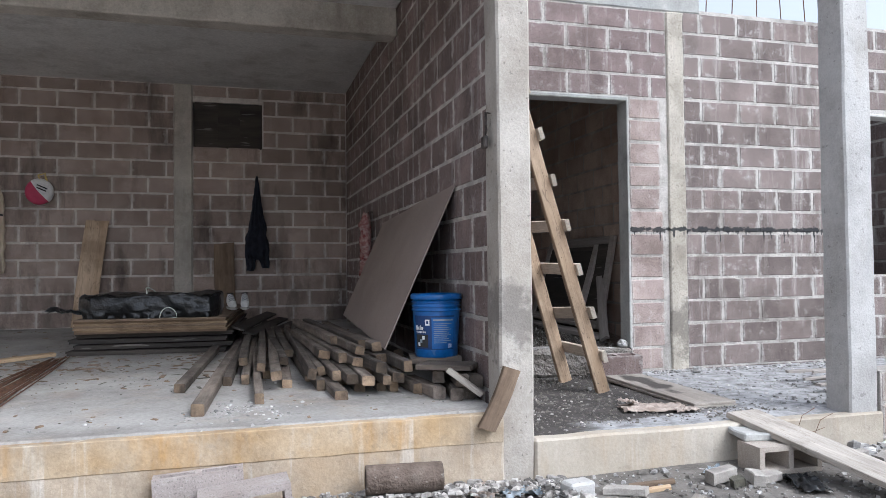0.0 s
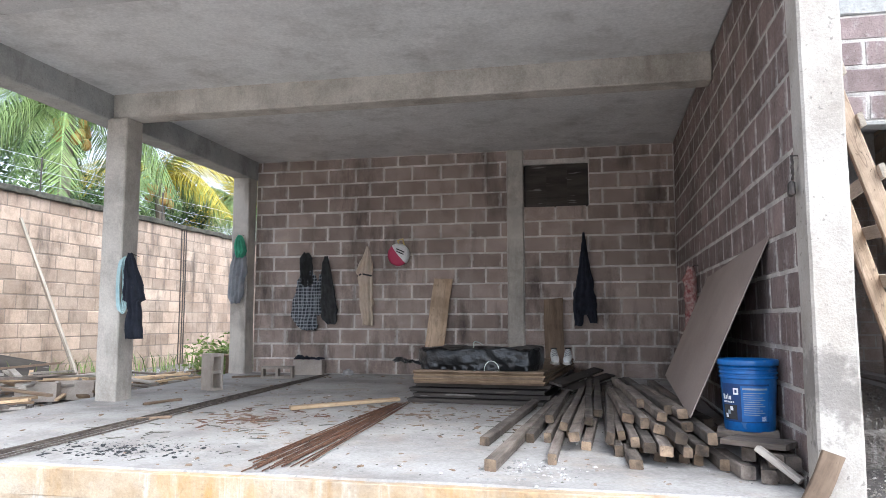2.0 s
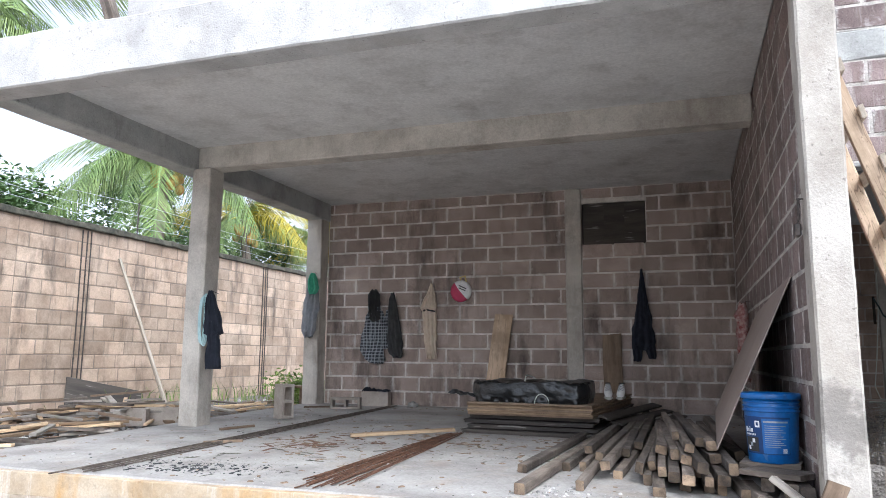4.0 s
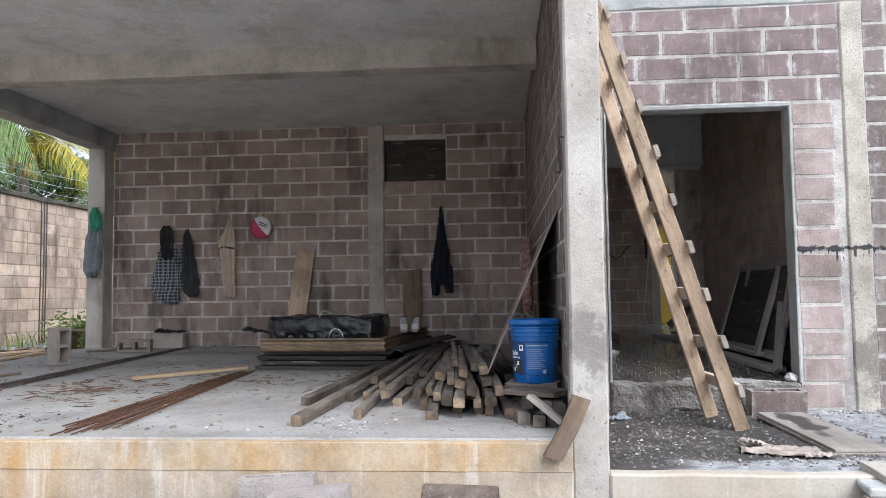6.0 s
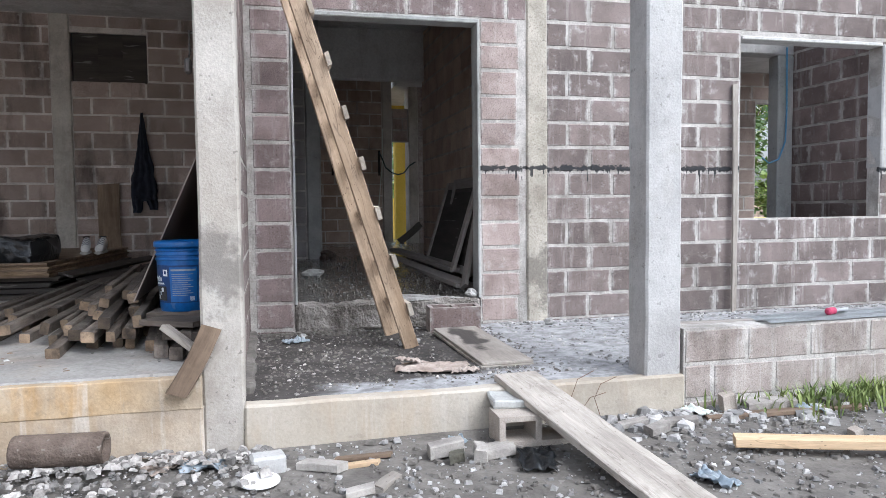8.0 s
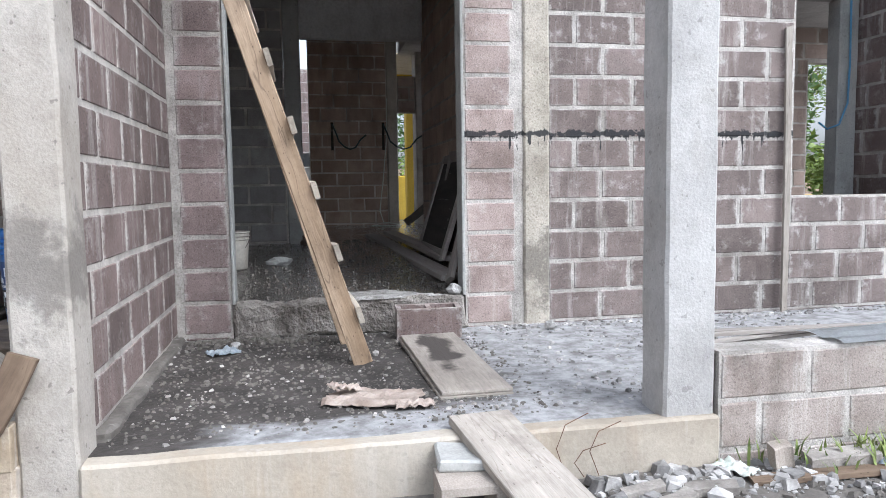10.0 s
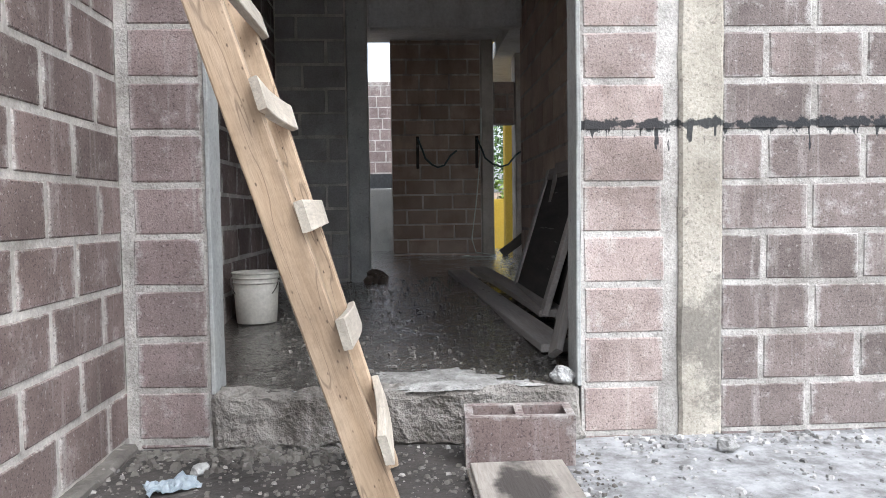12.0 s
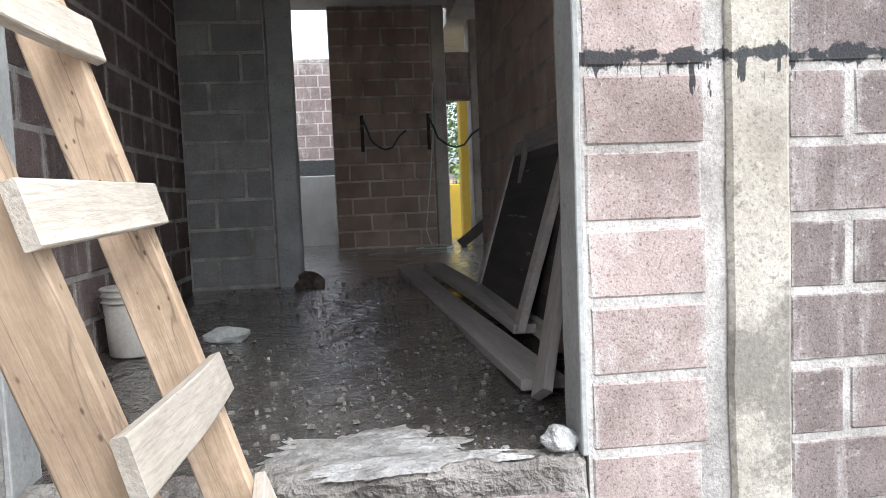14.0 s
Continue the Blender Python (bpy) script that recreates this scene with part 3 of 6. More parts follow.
# added pale ground out of view: a reflector that brightens the bay ceiling
bm = bmesh.new()
YX, YY = [-14 + 0.7 * i for i in range(41)], [-14 + 0.7 * i for i in range(22)]
grid = [[bm.verts.new((x, y, 0.205 + 0.012 * noise.noise((x, y, 9)) - (0.10 if y > 0.6 else 0.0))) for y in YY] for x in YX]
for i in range(len(YX) - 1):
    for j in range(len(YY) - 1):
        bm.faces.new((grid[i][j], grid[i + 1][j], grid[i + 1][j + 1], grid[i][j + 1]))
structure("yard", bm, "yard", "pale unseen ground added behind the camera to bounce light into the bay", "ground")

# ---- slabs ----
bm = rough_box((-4.45, 3.75, -0.1), (1.45, 9.44, 0.62), 0.25, 0.006, 1)
for v in bm.verts:
    if v.co.z > 0.4:
        v.co.z = BAY(v.co.y) + (v.co.z - 0.62)
structure("floor_bay", bm, "bay_floor", "pale dusty concrete floor of the open bay", "floor")
structure("plinth_bay", rough_box((-4.45, 3.685, -0.1), (1.454, 3.75, 0.475), 0.10, 0.005, 2), "plinth_low", "ochre-stained cast concrete slab edge", "plinth")
structure("plinth_bay_cap", rough_box((-4.45, 3.681, 0.462), (1.450, 3.748, 0.612), 0.05, 0.0035, 9, 0.004), "plinth", "ochre-stained upper pour of the slab edge", "plinth")
structure("floor_porch", rough_box((1.62, 3.80, -0.1), (9.5, 5.72, PORCH), 0.15, 0.008, 3), "porch_dirt", "dirt-covered porch floor with pale cement dust", "floor")
structure("plinth_porch", rough_box((1.632, 3.705, -0.1), (3.97, 3.80, PORCH + 0.004), 0.08, 0.006, 4), "plinth_cream", "cream cast concrete edge of the porch slab", "plinth")


def ROOMZ(y):
    t = max(0.0, min(1.0, (y - 5.85) / 2.6))
    return ROOM + 0.12 * t * t * (3 - 2 * t)


bm = rough_box((1.62, 5.74, -0.1), (9.5, 14.2, ROOM), 0.16, 0.008, 5)
for v in bm.verts:
    if v.co.z > 0.4:
        v.co.z += ROOMZ(v.co.y) - ROOM + 0.012 * noise.noise(v.co * 3)
structure("floor_room", bm, "wet_floor", "dark wet screed floor inside the rooms", "floor")
bm = rough_box((1.945, 5.68, 0.44), (3.40, 5.80, ROOM + 0.004), 0.035, 0.030, 6, 0.02)
structure("dirt_bank", rough_box((1.60, 3.96, 0.36), (1.672, 5.70, 0.482), 0.05, 0.016, 46, 0.02), "soil", "dark earth heaped along the wall foot", "ground")
structure("door_sill", bm, "sill", "rough broken concrete step under the doorway", "step")

# ---- columns and beams ----
def column(x0, x1, y0, y1, z0, z1, label, material="concrete", seed=0):
    ob = mesh_ob("concrete_column", rough_box((x0, y0, z0), (x1, y1, z1), 0.14, 0.006, seed), material)
    return tagged(ob, label, "column", kind="structure")


column(1.45, 1.64, 3.72, 3.93, 0.0, 3.85, "whitewashed square concrete column with worn stained base", "concrete_white", 11)
column(3.745, 3.957, 3.735, 3.94, 0.30, 5.6, "free-standing grey concrete column beside the porch", seed=12)
column(-4.22, -3.99, 6.25, 6.50, 0.4, 3.42, "bare concrete column at the open side of the bay", "concrete_warm", 13)
column(-4.44, -4.20, 9.20, 9.44, 0.4, 3.45, "bare concrete column at the end of the back wall", "concrete_warm", 14)

structure("beam_front", rough_box((-6.5, 3.70, 3.38), (1.45, 3.92, 3.80), 0.2, 0.008, 21), "concrete", "pale cast concrete beam over the open front", "beam")
structure("beam_side", rough_box((-4.44, 3.92, 3.40), (-4.18, 9.44, 3.70), 0.2, 0.005, 22), "concrete_grey", "concrete beam along the open side", "beam")
structure("beam_middle", rough_box((-4.18, 6.28, 3.42), (1.47, 6.50, 3.70), 0.2, 0.005, 23), "concrete_warm", "concrete beam across the bay ceiling", "beam")
structure("ceiling", rough_box((-4.44, 3.92, 3.66), (1.47, 9.6, 3.80), 0.3, 0.004, 24), "soffit", "grey smoke-stained concrete soffit", "ceiling")

# ---- block walls ----
BLOCK_MESHES = {}


def block_mesh(w, h, t, material, k=0):
    key = (round(w, 2), round(h, 2), round(t, 3), material, k)
    if key not in BLOCK_MESHES:
        bm = bmesh.new()
        rnd = random.Random(hash(key[:3]) % 1000 + k)
        add_box(bm, (-w / 2, -t / 2, -h / 2), (w / 2, t / 2, h / 2), None, 0.006)
        for v in bm.verts:
            v.co += Vector((rnd.uniform(-1, 1), 0, rnd.uniform(-1, 1))) * 0.0035
        me = bpy.data.meshes.new("brick")
        bm.to_mesh(me)
        bm.free()
        me.materials.append(M[material])
        BLOCK_MESHES[key] = me
    return BLOCK_MESHES[key]


def cut(u0, u1, holes):
    spans = [(u0, u1)]
    for a, b in holes:
        spans = [s for p, q in spans for s in ((p, min(q, a)), (max(p, b), q)) if s[1] - s[0] > 0.04]
    return spans


def lay(parent, axis, c, u0, u1, z0, z1, holes, thick, material, first=None, pitch=0.4, odd=0.2, seed=0, joined=False, gap=0.022, inset=0.0, inset_start=0.0, bond=()):
    """Courses of blocks in running bond, 0.2 m high, round openings (u0, u1, z0, z1). Pieces of the wall: one object each, or joined."""
    rnd = random.Random(seed)
    row, z, bj = 0, (z0 if first is None else first), bmesh.new()
    while z < z1 - 0.05:
        zt = min(z + 0.2, z1)
        zb = max(z, z0)
        h = [(a, b) for a, b, lo, hi in holes if lo < zt - 0.05 and hi > zb + 0.05]
        for s0, s1 in cut(u0 + inset_start * rnd.uniform(0.85, 1.15), u1 - inset * rnd.uniform(0.7, 1.3), h):
            off = odd * (row % 2) + rnd.uniform(-0.03, 0.03)
            step = pitch * rnd.choice((1.0, 1.0, 0.97, 1.03))
            here = [b for b in bond if s0 >= b[0]]
            if here:  # joints of this stretch: even and odd courses
                j0, step = here[-1][1 + row % 2], pitch
                off = (j0 - s0) % pitch + rnd.uniform(-0.008, 0.008)
            e = [s0] + [s0 + off + step * k for k in range(0 if here else (1 if off < 0.08 else 0), 80) if s0 + off + step * k < s1 - 0.05 and s0 + off + step * k > s0 + 0.05] + [s1]
            for a, b in zip(e, e[1:]):
                w = b - a - gap
                if w < 0.03:
                    continue
                u, zc, hh = (a + b) / 2, (zb + zt) / 2 + rnd.uniform(-0.002, 0.002), zt - zb - gap
                tt = thick + rnd.uniform(-0.003, 0.004)
                if joined:
                    lo, hi = ((u - w / 2, c - tt / 2, zc - hh / 2), (u + w / 2, c + tt / 2, zc + hh / 2)) if axis == "x" else ((c - tt / 2, u - w / 2, zc - hh / 2), (c + tt / 2, u + w / 2, zc + hh / 2))
                    vs = [bj.verts.new((lo[0] if i & 1 == 0 else hi[0], lo[1] if i & 2 == 0 else hi[1], lo[2] if i & 4 == 0 else hi[2])) for i in range(8)]
                    for f in ((0, 2, 3, 1), (4, 5, 7, 6), (0, 1, 5, 4), (2, 6, 7, 3), (0, 4, 6, 2), (1, 3, 7, 5)):
                        bj.faces.new([vs[q] for q in f])
                else:
                    ob = new("brick", block_mesh(w, hh, thick, material, rnd.randrange(3)))
                    ob.parent = parent
                    ob.matrix_basis = pose(u, c, zc, 0, rnd.uniform(-0.3, 0.3)) if axis == "x" else pose(c, u, zc, 0, 0, 90)
        row += 1
        z += 0.2
    if joined:
        ob = part("bricks", bj, material, parent)
        ob["kind"] = "stuff"
    else:
        bj.free()


def core(axis, c, u0, u1, z0, z1, holes, thick):
    """The mortar body of a wall, with its openings cut through."""
    bm = bmesh.new()
    zs = sorted({z0, z1, *[max(z0, min(z1, v)) for h in holes for v in h[2:]]})
    for a, b in zip(zs, zs[1:]):
        h = [(p, q) for p, q, lo, hi in holes if lo < b - 0.01 and hi > a + 0.01]
        for s0, s1 in cut(u0, u1, h):
            add_box(bm, (s0, c - thick / 2, a), (s1, c + thick / 2, b)) if axis == "x" else add_box(bm, (c - thick / 2, s0, a), (c + thick / 2, s1, b))
    return bm


WALLS = []


def block_wall(name, axis, c, u0, u1, z0, z1, holes, thick, material, label, mortar="mortar", proud=0.010, **kw):
    ob = structure(name, core(axis, c, u0, u1, z0, z1, holes, thick), mortar, label, "wall")
    WALLS.append((ob, axis, c, u0, u1, z0, z1, holes, thick + proud, material, kw))
    return ob


DOOR = (1.945, 3.403, 0.0, 2.83)
WIN = (5.752, 7.22, 1.26, 2.82)
block_wall("wall_facade", "x", 5.79, 3.96, 9.5, 0.44, 3.68, [WIN], 0.14, "block", "brown concrete block wall with pale mortar smears", first=0.26, seed=1, bond=[(0.0, 4.14, 4.335)])
block_wall("wall_door_pier", "x", 5.79, 1.62, 1.945, 0.44, 2.85, [], 0.14, "block_pier", "narrow brown block pier beside the doorway", first=0.275, seed=2, odd=0.0, inset_start=0.035)
block_wall("wall_door_jamb", "x", 5.79, 3.403, 3.80, 0.44, 2.85, [], 0.14, "block_pink", "pinkish weathered block jamb of the doorway", first=0.26, seed=12, odd=0.0, inset=0.068)
block_wall("wall_over_door", "x", 5.79, 1.62, 3.80, 2.85, 3.64, [], 0.14, "block_pier", "brown block wall above the doorway", first=2.85, seed=13, bond=[(0.0, 2.825, 2.617)])
block_wall("wall_upper", "x", 5.79, 1.62, 3.76, 3.88, 4.7, [], 0.14, "block_pier", "upper courses of brown block wall", first=3.88, seed=14)
structure("bond_beam", rough_box((1.62, 5.71, 3.64), (4.15, 5.87, 3.88), 0.1, 0.010, 30), "concrete_grey", "rough grey concrete bond beam over the doorway", "beam")
structure("pilaster_facade", rough_box((3.793, 5.70, 0.44), (3.967, 5.88, 3.64), 0.1, 0.007, 31), "concrete_cream", "cream cast concrete tie column between block panels", "column")
for a, b, n in ((1.947, 1.965, 61), (3.383, 3.401, 62)):
    structure("door_jamb", rough_box((a, 5.705, ROOM), (b, 5.865, 2.83), 0.1, 0.003, n), "concrete_grey", "grey rendered reveal of the doorway", "door frame")
structure("door_lintel", rough_box((1.945, 5.705, 2.815), (3.403, 5.865, 2.85), 0.1, 0.003, 63), "concrete_grey", "pale mortar lintel of the doorway", "door frame")
block_wall("wall_side", "y", 1.545, 3.93, 9.60, 0.45, 4.6, [], 0.14, "block_side", "reddish brown concrete block wall dividing bay and porch", mortar="mortar_mid", first=0.48 - 0.2, seed=3, pitch=0.375, bond=[(0.0, 4.60, 4.42)])
BACK_HOLES = [(-0.63, -0.43, 0, 9), (-0.40, 0.41, 2.88, 3.455)]
block_wall("wall_back", "x", 9.51, -4.20, 1.47, 0.5, 3.66, BACK_HOLES, 0.14, "block_back", "sooty brown block back wall of the bay", mortar="mortar_pale", first=0.507, seed=4, bond=[(-9.0, -2.72, -2.53), (-0.5, 0.585, 0.785)])
structure("pilaster_back", rough_box((-0.635, 9.41, 0.5), (-0.425, 9.58, 3.66), 0.15, 0.005, 32), "concrete_warm", "cast concrete tie column in the back wall", "column")
block_wall("wall_behind_bay", "x", 10.6, -4.3, 1.4, 0.3, 3.7, [], 0.14, "block_back", "block wall closing the rear", mortar="mortar_mid", seed=15, joined=True)
# inner room
block_wall("wall_room_side", "y", 1.545, 9.66, 12.6, 0.6, 3.66, [], 0.14, "block_back", "dark block wall of the inner room", mortar="mortar_mid", seed=5, joined=True)
block_wall("wall_partition", "x", 9.05, 1.63, 2.215, 0.6, 3.66, [], 0.14, "block_partition", "grey sooty block partition inside the room", mortar="mortar_mid", seed=6)
structure("pilaster_partition", rough_box((2.22, 8.97, 0.6), (2.39, 9.13, 3.66), 0.15, 0.005, 47), "concrete_grey", "smoke-grey concrete end of the partition", "column")
block_wall("wall_room_back", "x", 12.67, 2.495, 3.70, 0.6, 3.66, [], 0.14, "block_room", "warm brown block wall at the end of the room", mortar="mortar_pale", seed=7)
structure("pilaster_room", rough_box((3.705, 12.58, 0.6), (3.87, 12.75, 3.66), 0.2, 0.004, 33), "concrete_warm", "concrete tie column beside the rear opening", "column")
structure("pilaster_rear", rough_box((4.165, 12.58, 0.6), (4.33, 12.95, 3.48), 0.2, 0.004, 48), "concrete_warm", "concrete jamb of the rear opening", "column")
block_wall("wall_room_end", "x", 12.67, 4.33, 7.5, 0.6, 3.48, [], 0.14, "block_back", "dark block wall right of the rear opening", mortar="mortar_dark", seed=26, joined=True)
block_wall("wall_room_header", "x", 12.67, 3.875, 4.16, 2.534, 3.10, [], 0.14, "block_back", "block header over the rear opening", mortar="mortar_dark", seed=16)
block_wall("wall_room_right", "y", 3.84, 5.87, 9.58, 0.6, 3.66, [], 0.14, "block_room", "dark block wall on the doorway side", mortar="mortar_dark", seed=8)
structure("beam_room", rough_box((2.39, 9.44, 3.02), (3.77, 9.58, 3.66), 0.2, 0.004, 34), "soffit", "dark concrete beam across the passage", "beam")
structure("ceiling_room", box((1.62, 5.87, 3.66), (3.92, 12.75, 3.78)), "soffit", "dark concrete soffit of the inner room", "ceiling")
# the length beyond the rear wall is added to shade the yellow beam
structure("ceiling_passage", box((3.92, 9.58, 3.48), (7.6, 14.86, 3.70)), "soffit", "dark concrete soffit of the rear passage, extended to shade the yellow beam", "ceiling")
# what stands behind the building
block_wall("wall_outer", "x", 16.3, -2.0, 3.6, 0.1, 3.77, [], 0.14, "block_pier", "brown block wall of the building behind", seed=18, joined=True)
structure("wall_counter", rough_box((1.4, 14.0, 0.1), (3.4, 14.12, 1.74), 0.3, 0.004, 35), "concrete_grey", "low grey rendered wall in the yard", "wall")
structure("black_band", box((0.5, 16.2, 1.82), (3.6, 16.222, 2.08)), "tar", "black band across the rear wall", "trim")
structure("yellow_column", rough_box((4.33, 14.9, 0.1), (4.60, 15.15, 3.0), 0.4, 0.002, 36), "yellow_paint", "bright yellow painted column behind the house", "column")
structure("yellow_beam", rough_box((3.7, 14.88, 3.0), (9.0, 15.16, 4.3), 0.4, 0.002, 37), "yellow_paint", "yellow painted beam behind the house", "beam")
structure("yellow_parapet", rough_box((3.8, 17.2, 0.1), (12.0, 17.4, 1.62), 0.5, 0.002, 38), "yellow_paint", "low yellow painted wall behind the house", "wall")
# side room seen through the window
block_wall("wall_window_room", "y", 7.37, 5.87, 7.10, 0.6, 3.68, [], 0.14, "block_side", "smoke-grey block wall inside the window room", mortar="mortar_dark", seed=19)
structure("column_window_room", rough_box((7.10, 6.93, 0.6), (7.29, 7.10, 2.97), 0.2, 0.004, 39), "concrete_grey", "grey concrete column inside the window room", "column")
structure("beam_window_room", rough_box((3.92, 6.93, 2.97), (7.29, 7.10, 3.35), 0.2, 0.004, 40), "concrete", "pale concrete beam inside the window room", "beam")
structure("ceiling_window_room", box((3.92, 7.10, 3.30), (9.5, 9.5, 3.42)), "soffit", "dark soffit beyond the window room", "ceiling")
block_wall("wall_rear_right", "x", 9.51, 3.92, 14.0, 0.3, 3.42, [(8.72, 10.6, 0.0, 2.86)], 0.14, "block_back", "block rear wall with an opening", mortar="mortar_mid", seed=20)
block_wall("wall_right_end", "y", 9.45, 5.9, 9.4, 0.3, 0.9, [], 0.14, "block_back", "low block wall at the end", mortar="mortar_mid", seed=21, joined=True)
structure("window_jamb", rough_box((7.22, 5.70, 1.70), (7.37, 5.88, 2.82), 0.1, 0.004, 41), "concrete", "pale concrete jamb of the window opening", "window frame")
structure("window_lintel", rough_box((5.752, 5.703, 2.80), (7.22, 5.865, 2.83), 0.1, 0.003, 42), "lime", "thin mortar lintel of the window opening", "window frame")
bw = block_wall("wall_boundary", "y", -7.4, -6.0, 34.0, 0.18, 3.18, [], 0.14, "block_bound_piece", "weathered tan block boundary wall with mossy coping", mortar="mortar_tan", seed=9, gap=0.014)
WALLS.pop()
WALLS.append((bw, "y", -7.4, -6.0, 6.8, 0.18, 3.18, [], 0.15, "block_bound", dict(seed=9, joined=True, gap=0.014)))
WALLS.append((bw, "y", -7.4, 6.8, 13.6, 0.18, 3.18, [], 0.15, "block_bound_piece", dict(seed=23, gap=0.014)))
WALLS.append((bw, "y", -7.4, 13.6, 34.0, 0.18, 3.18, [], 0.15, "block_bound", dict(seed=24, joined=True, gap=0.014)))
bm = rough_box((-7.52, -6.0, 3.18), (-7.28, 34.0, 3.27), 0.12, 0.022, 43)
structure("coping", bm, "moss", "blackened mossy coping of the boundary wall", "coping")
block_wall("wall_boundary_rear", "x", 33.9, -7.3, 30.0, 0.0, 2.2, [], 0.14, "block_bound", "far block boundary wall", mortar="mortar_tan", seed=22, joined=True)
block_wall("wall_low", "x", 3.80, 3.97, 9.5, 0.0, 0.70, [], 0.14, "block_low", "low block wall with plaster drips", first=0.1, seed=10)

# ---- shape helpers for things ----
def lathe(profile, sides=28, a0=0.0, a1=2 * math.pi, cap=True):
    """A surface turned round z from (radius, height) pairs."""
    bm = bmesh.new()
    full = abs(a1 - a0 - 2 * math.pi) < 1e-6
    n = sides if full else sides + 1
    rings = [[bm.verts.new((r * math.cos(a0 + (a1 - a0) * k / sides), r * math.sin(a0 + (a1 - a0) * k / sides), z)) for k in range(n)] for r, z in profile]
    for q, w in zip(rings, rings[1:]):
        for k in range(n if full else n - 1):
            bm.faces.new((q[k], q[(k + 1) % n], w[(k + 1) % n], w[k]))
    if cap and full:
        bm.faces.new(rings[0][::-1])
        bm.faces.new(rings[-1])
    return bm


def timber_mesh(length, w, h, seed, chip=0.006):
    """A sawn timber along local x from 0 to length, slightly bowed, with worn edges."""
    rnd = random.Random(seed)
    bm = bmesh.new()
    n = 7
    bow, twist = rnd.uniform(-0.012, 0.012), rnd.uniform(-0.05, 0.05)
    rings = []
    c = min(w, h) * 0.10
    prof = [(-w / 2 + c, -h / 2), (w / 2 - c, -h / 2), (w / 2, -h / 2 + c), (w / 2, h / 2 - c), (w / 2 - c, h / 2), (-w / 2 + c, h / 2), (-w / 2, h / 2 - c), (-w / 2, -h / 2 + c)]
    for i in range(n):
        u = i / (n - 1)
        a = twist * u
        ring = []
        for y, z in prof:
            j = 1 + rnd.uniform(-chip, chip) * 4
            skew = (0.015 * (y / w) if i in (0, n - 1) else 0)
            ring.append(bm.verts.new((length * u + skew, (y * math.cos(a) - z * math.sin(a)) * j + bow * math.sin(math.pi * u), (y * math.sin(a) + z * math.cos(a)) * j)))
        rings.append(ring)
    for q, w2 in zip(rings, rings[1:]):
        for k in range(8):
            bm.faces.new((q[k], w2[k], w2[(k + 1) % 8], q[(k + 1) % 8]))
    bm.faces.new(rings[0])
    bm.faces.new(rings[-1][::-1])
    bmesh.ops.recalc_face_normals(bm, faces=bm.faces)
    return bm


def along(p, q, roll=0.0):
    """A pose at p whose x axis runs to q."""
    p, q = Vector(p), Vector(q)
    x = (q - p).normalized()
    y = Vector((0, 0, 1)).cross(x)
    y = y.normalized() if y.length > 1e-4 else Vector((0, 1, 0))
    z = x.cross(y)
    m = Matrix((x, y, z)).transposed().to_4x4()
    m.translation = p
    return m @ Matrix.Rotation(radians(roll), 4, "X")


def upright(p, q, side):
    """A pose at p whose x axis runs to q and whose y axis lies along side."""
    x = (Vector(q) - Vector(p)).normalized()
    y = Vector(side) - x * Vector(side).dot(x)
    y.normalize()
    m = Matrix((x, y, x.cross(y))).transposed().to_4x4()
    m.translation = p
    return m


def timber(p, q, w, h, material, name, label, category="timber", group="", seed=0, roll=0.0, end=None, side=None):
    length = (Vector(q) - Vector(p)).length
    ob = mesh_ob(name, timber_mesh(length, w, h, seed, 0.012 if name.startswith("timber") else 0.006), material)
    if end:
        ob.data.materials.append(M[end])
        for f in ob.data.polygons:
            if abs(f.normal.x) > 0.8:
                f.material_index = 1
    ob.matrix_basis = upright(p, q, side) if side else along(p, q, roll)
    return tagged(ob, label, category, group)


def lump(r, seed, squash=(1, 1, 1), sub=1):
    """An angular stone."""
    bm = bmesh.new()
    bmesh.ops.create_icosphere(bm, subdivisions=sub, radius=r)
    for v in bm.verts:
        k = 1 + 0.45 * noise.noise(v.co / r * 1.3 + Vector((seed * 3.7, seed, 0)))
        v.co = Vector((v.co.x * squash[0], v.co.y * squash[1], v.co.z * squash[2])) * k
    return bm


def sheet(w, d, folds, seed, nx=16, ny=12, lift=0.03):
    """A crumpled sheet with thickness, lying on z = 0."""
    bm = bmesh.new()
    g = []
    for layer in (0, 1):
        g.append([[bm.verts.new((w * (i / nx - 0.5) * (1 + 0.2 * noise.noise((j * 0.5, seed, layer))), d * (j / ny - 0.5) * (1 + 0.25 * noise.noise((i * 0.4, seed, 3))),
                                 0.003 + lift * abs(noise.noise((i / nx * folds, j / ny * folds, seed))) + lift * 0.6 * abs(noise.noise((i / nx * folds * 2.3, j / ny * folds * 2.3, seed + 5))) + 0.003 * layer)) for j in range(ny + 1)] for i in range(nx + 1)])
    for i in range(nx):
        for j in range(ny):
            bm.faces.new((g[1][i][j], g[1][i + 1][j], g[1][i + 1][j + 1], g[1][i][j + 1]))
            bm.faces.new((g[0][i][j], g[0][i][j + 1], g[0][i + 1][j + 1], g[0][i + 1][j]))
    rim = [(i, 0) for i in range(nx)] + [(nx, j) for j in range(ny)] + [(i, ny) for i in range(nx, 0, -1)] + [(0, j) for j in range(ny, 0, -1)]
    for a, b in zip(rim, rim[1:] + rim[:1]):
        bm.faces.new((g[0][a[0]][a[1]], g[0][b[0]][b[1]], g[1][b[0]][b[1]], g[1][a[0]][a[1]]))
    return bm


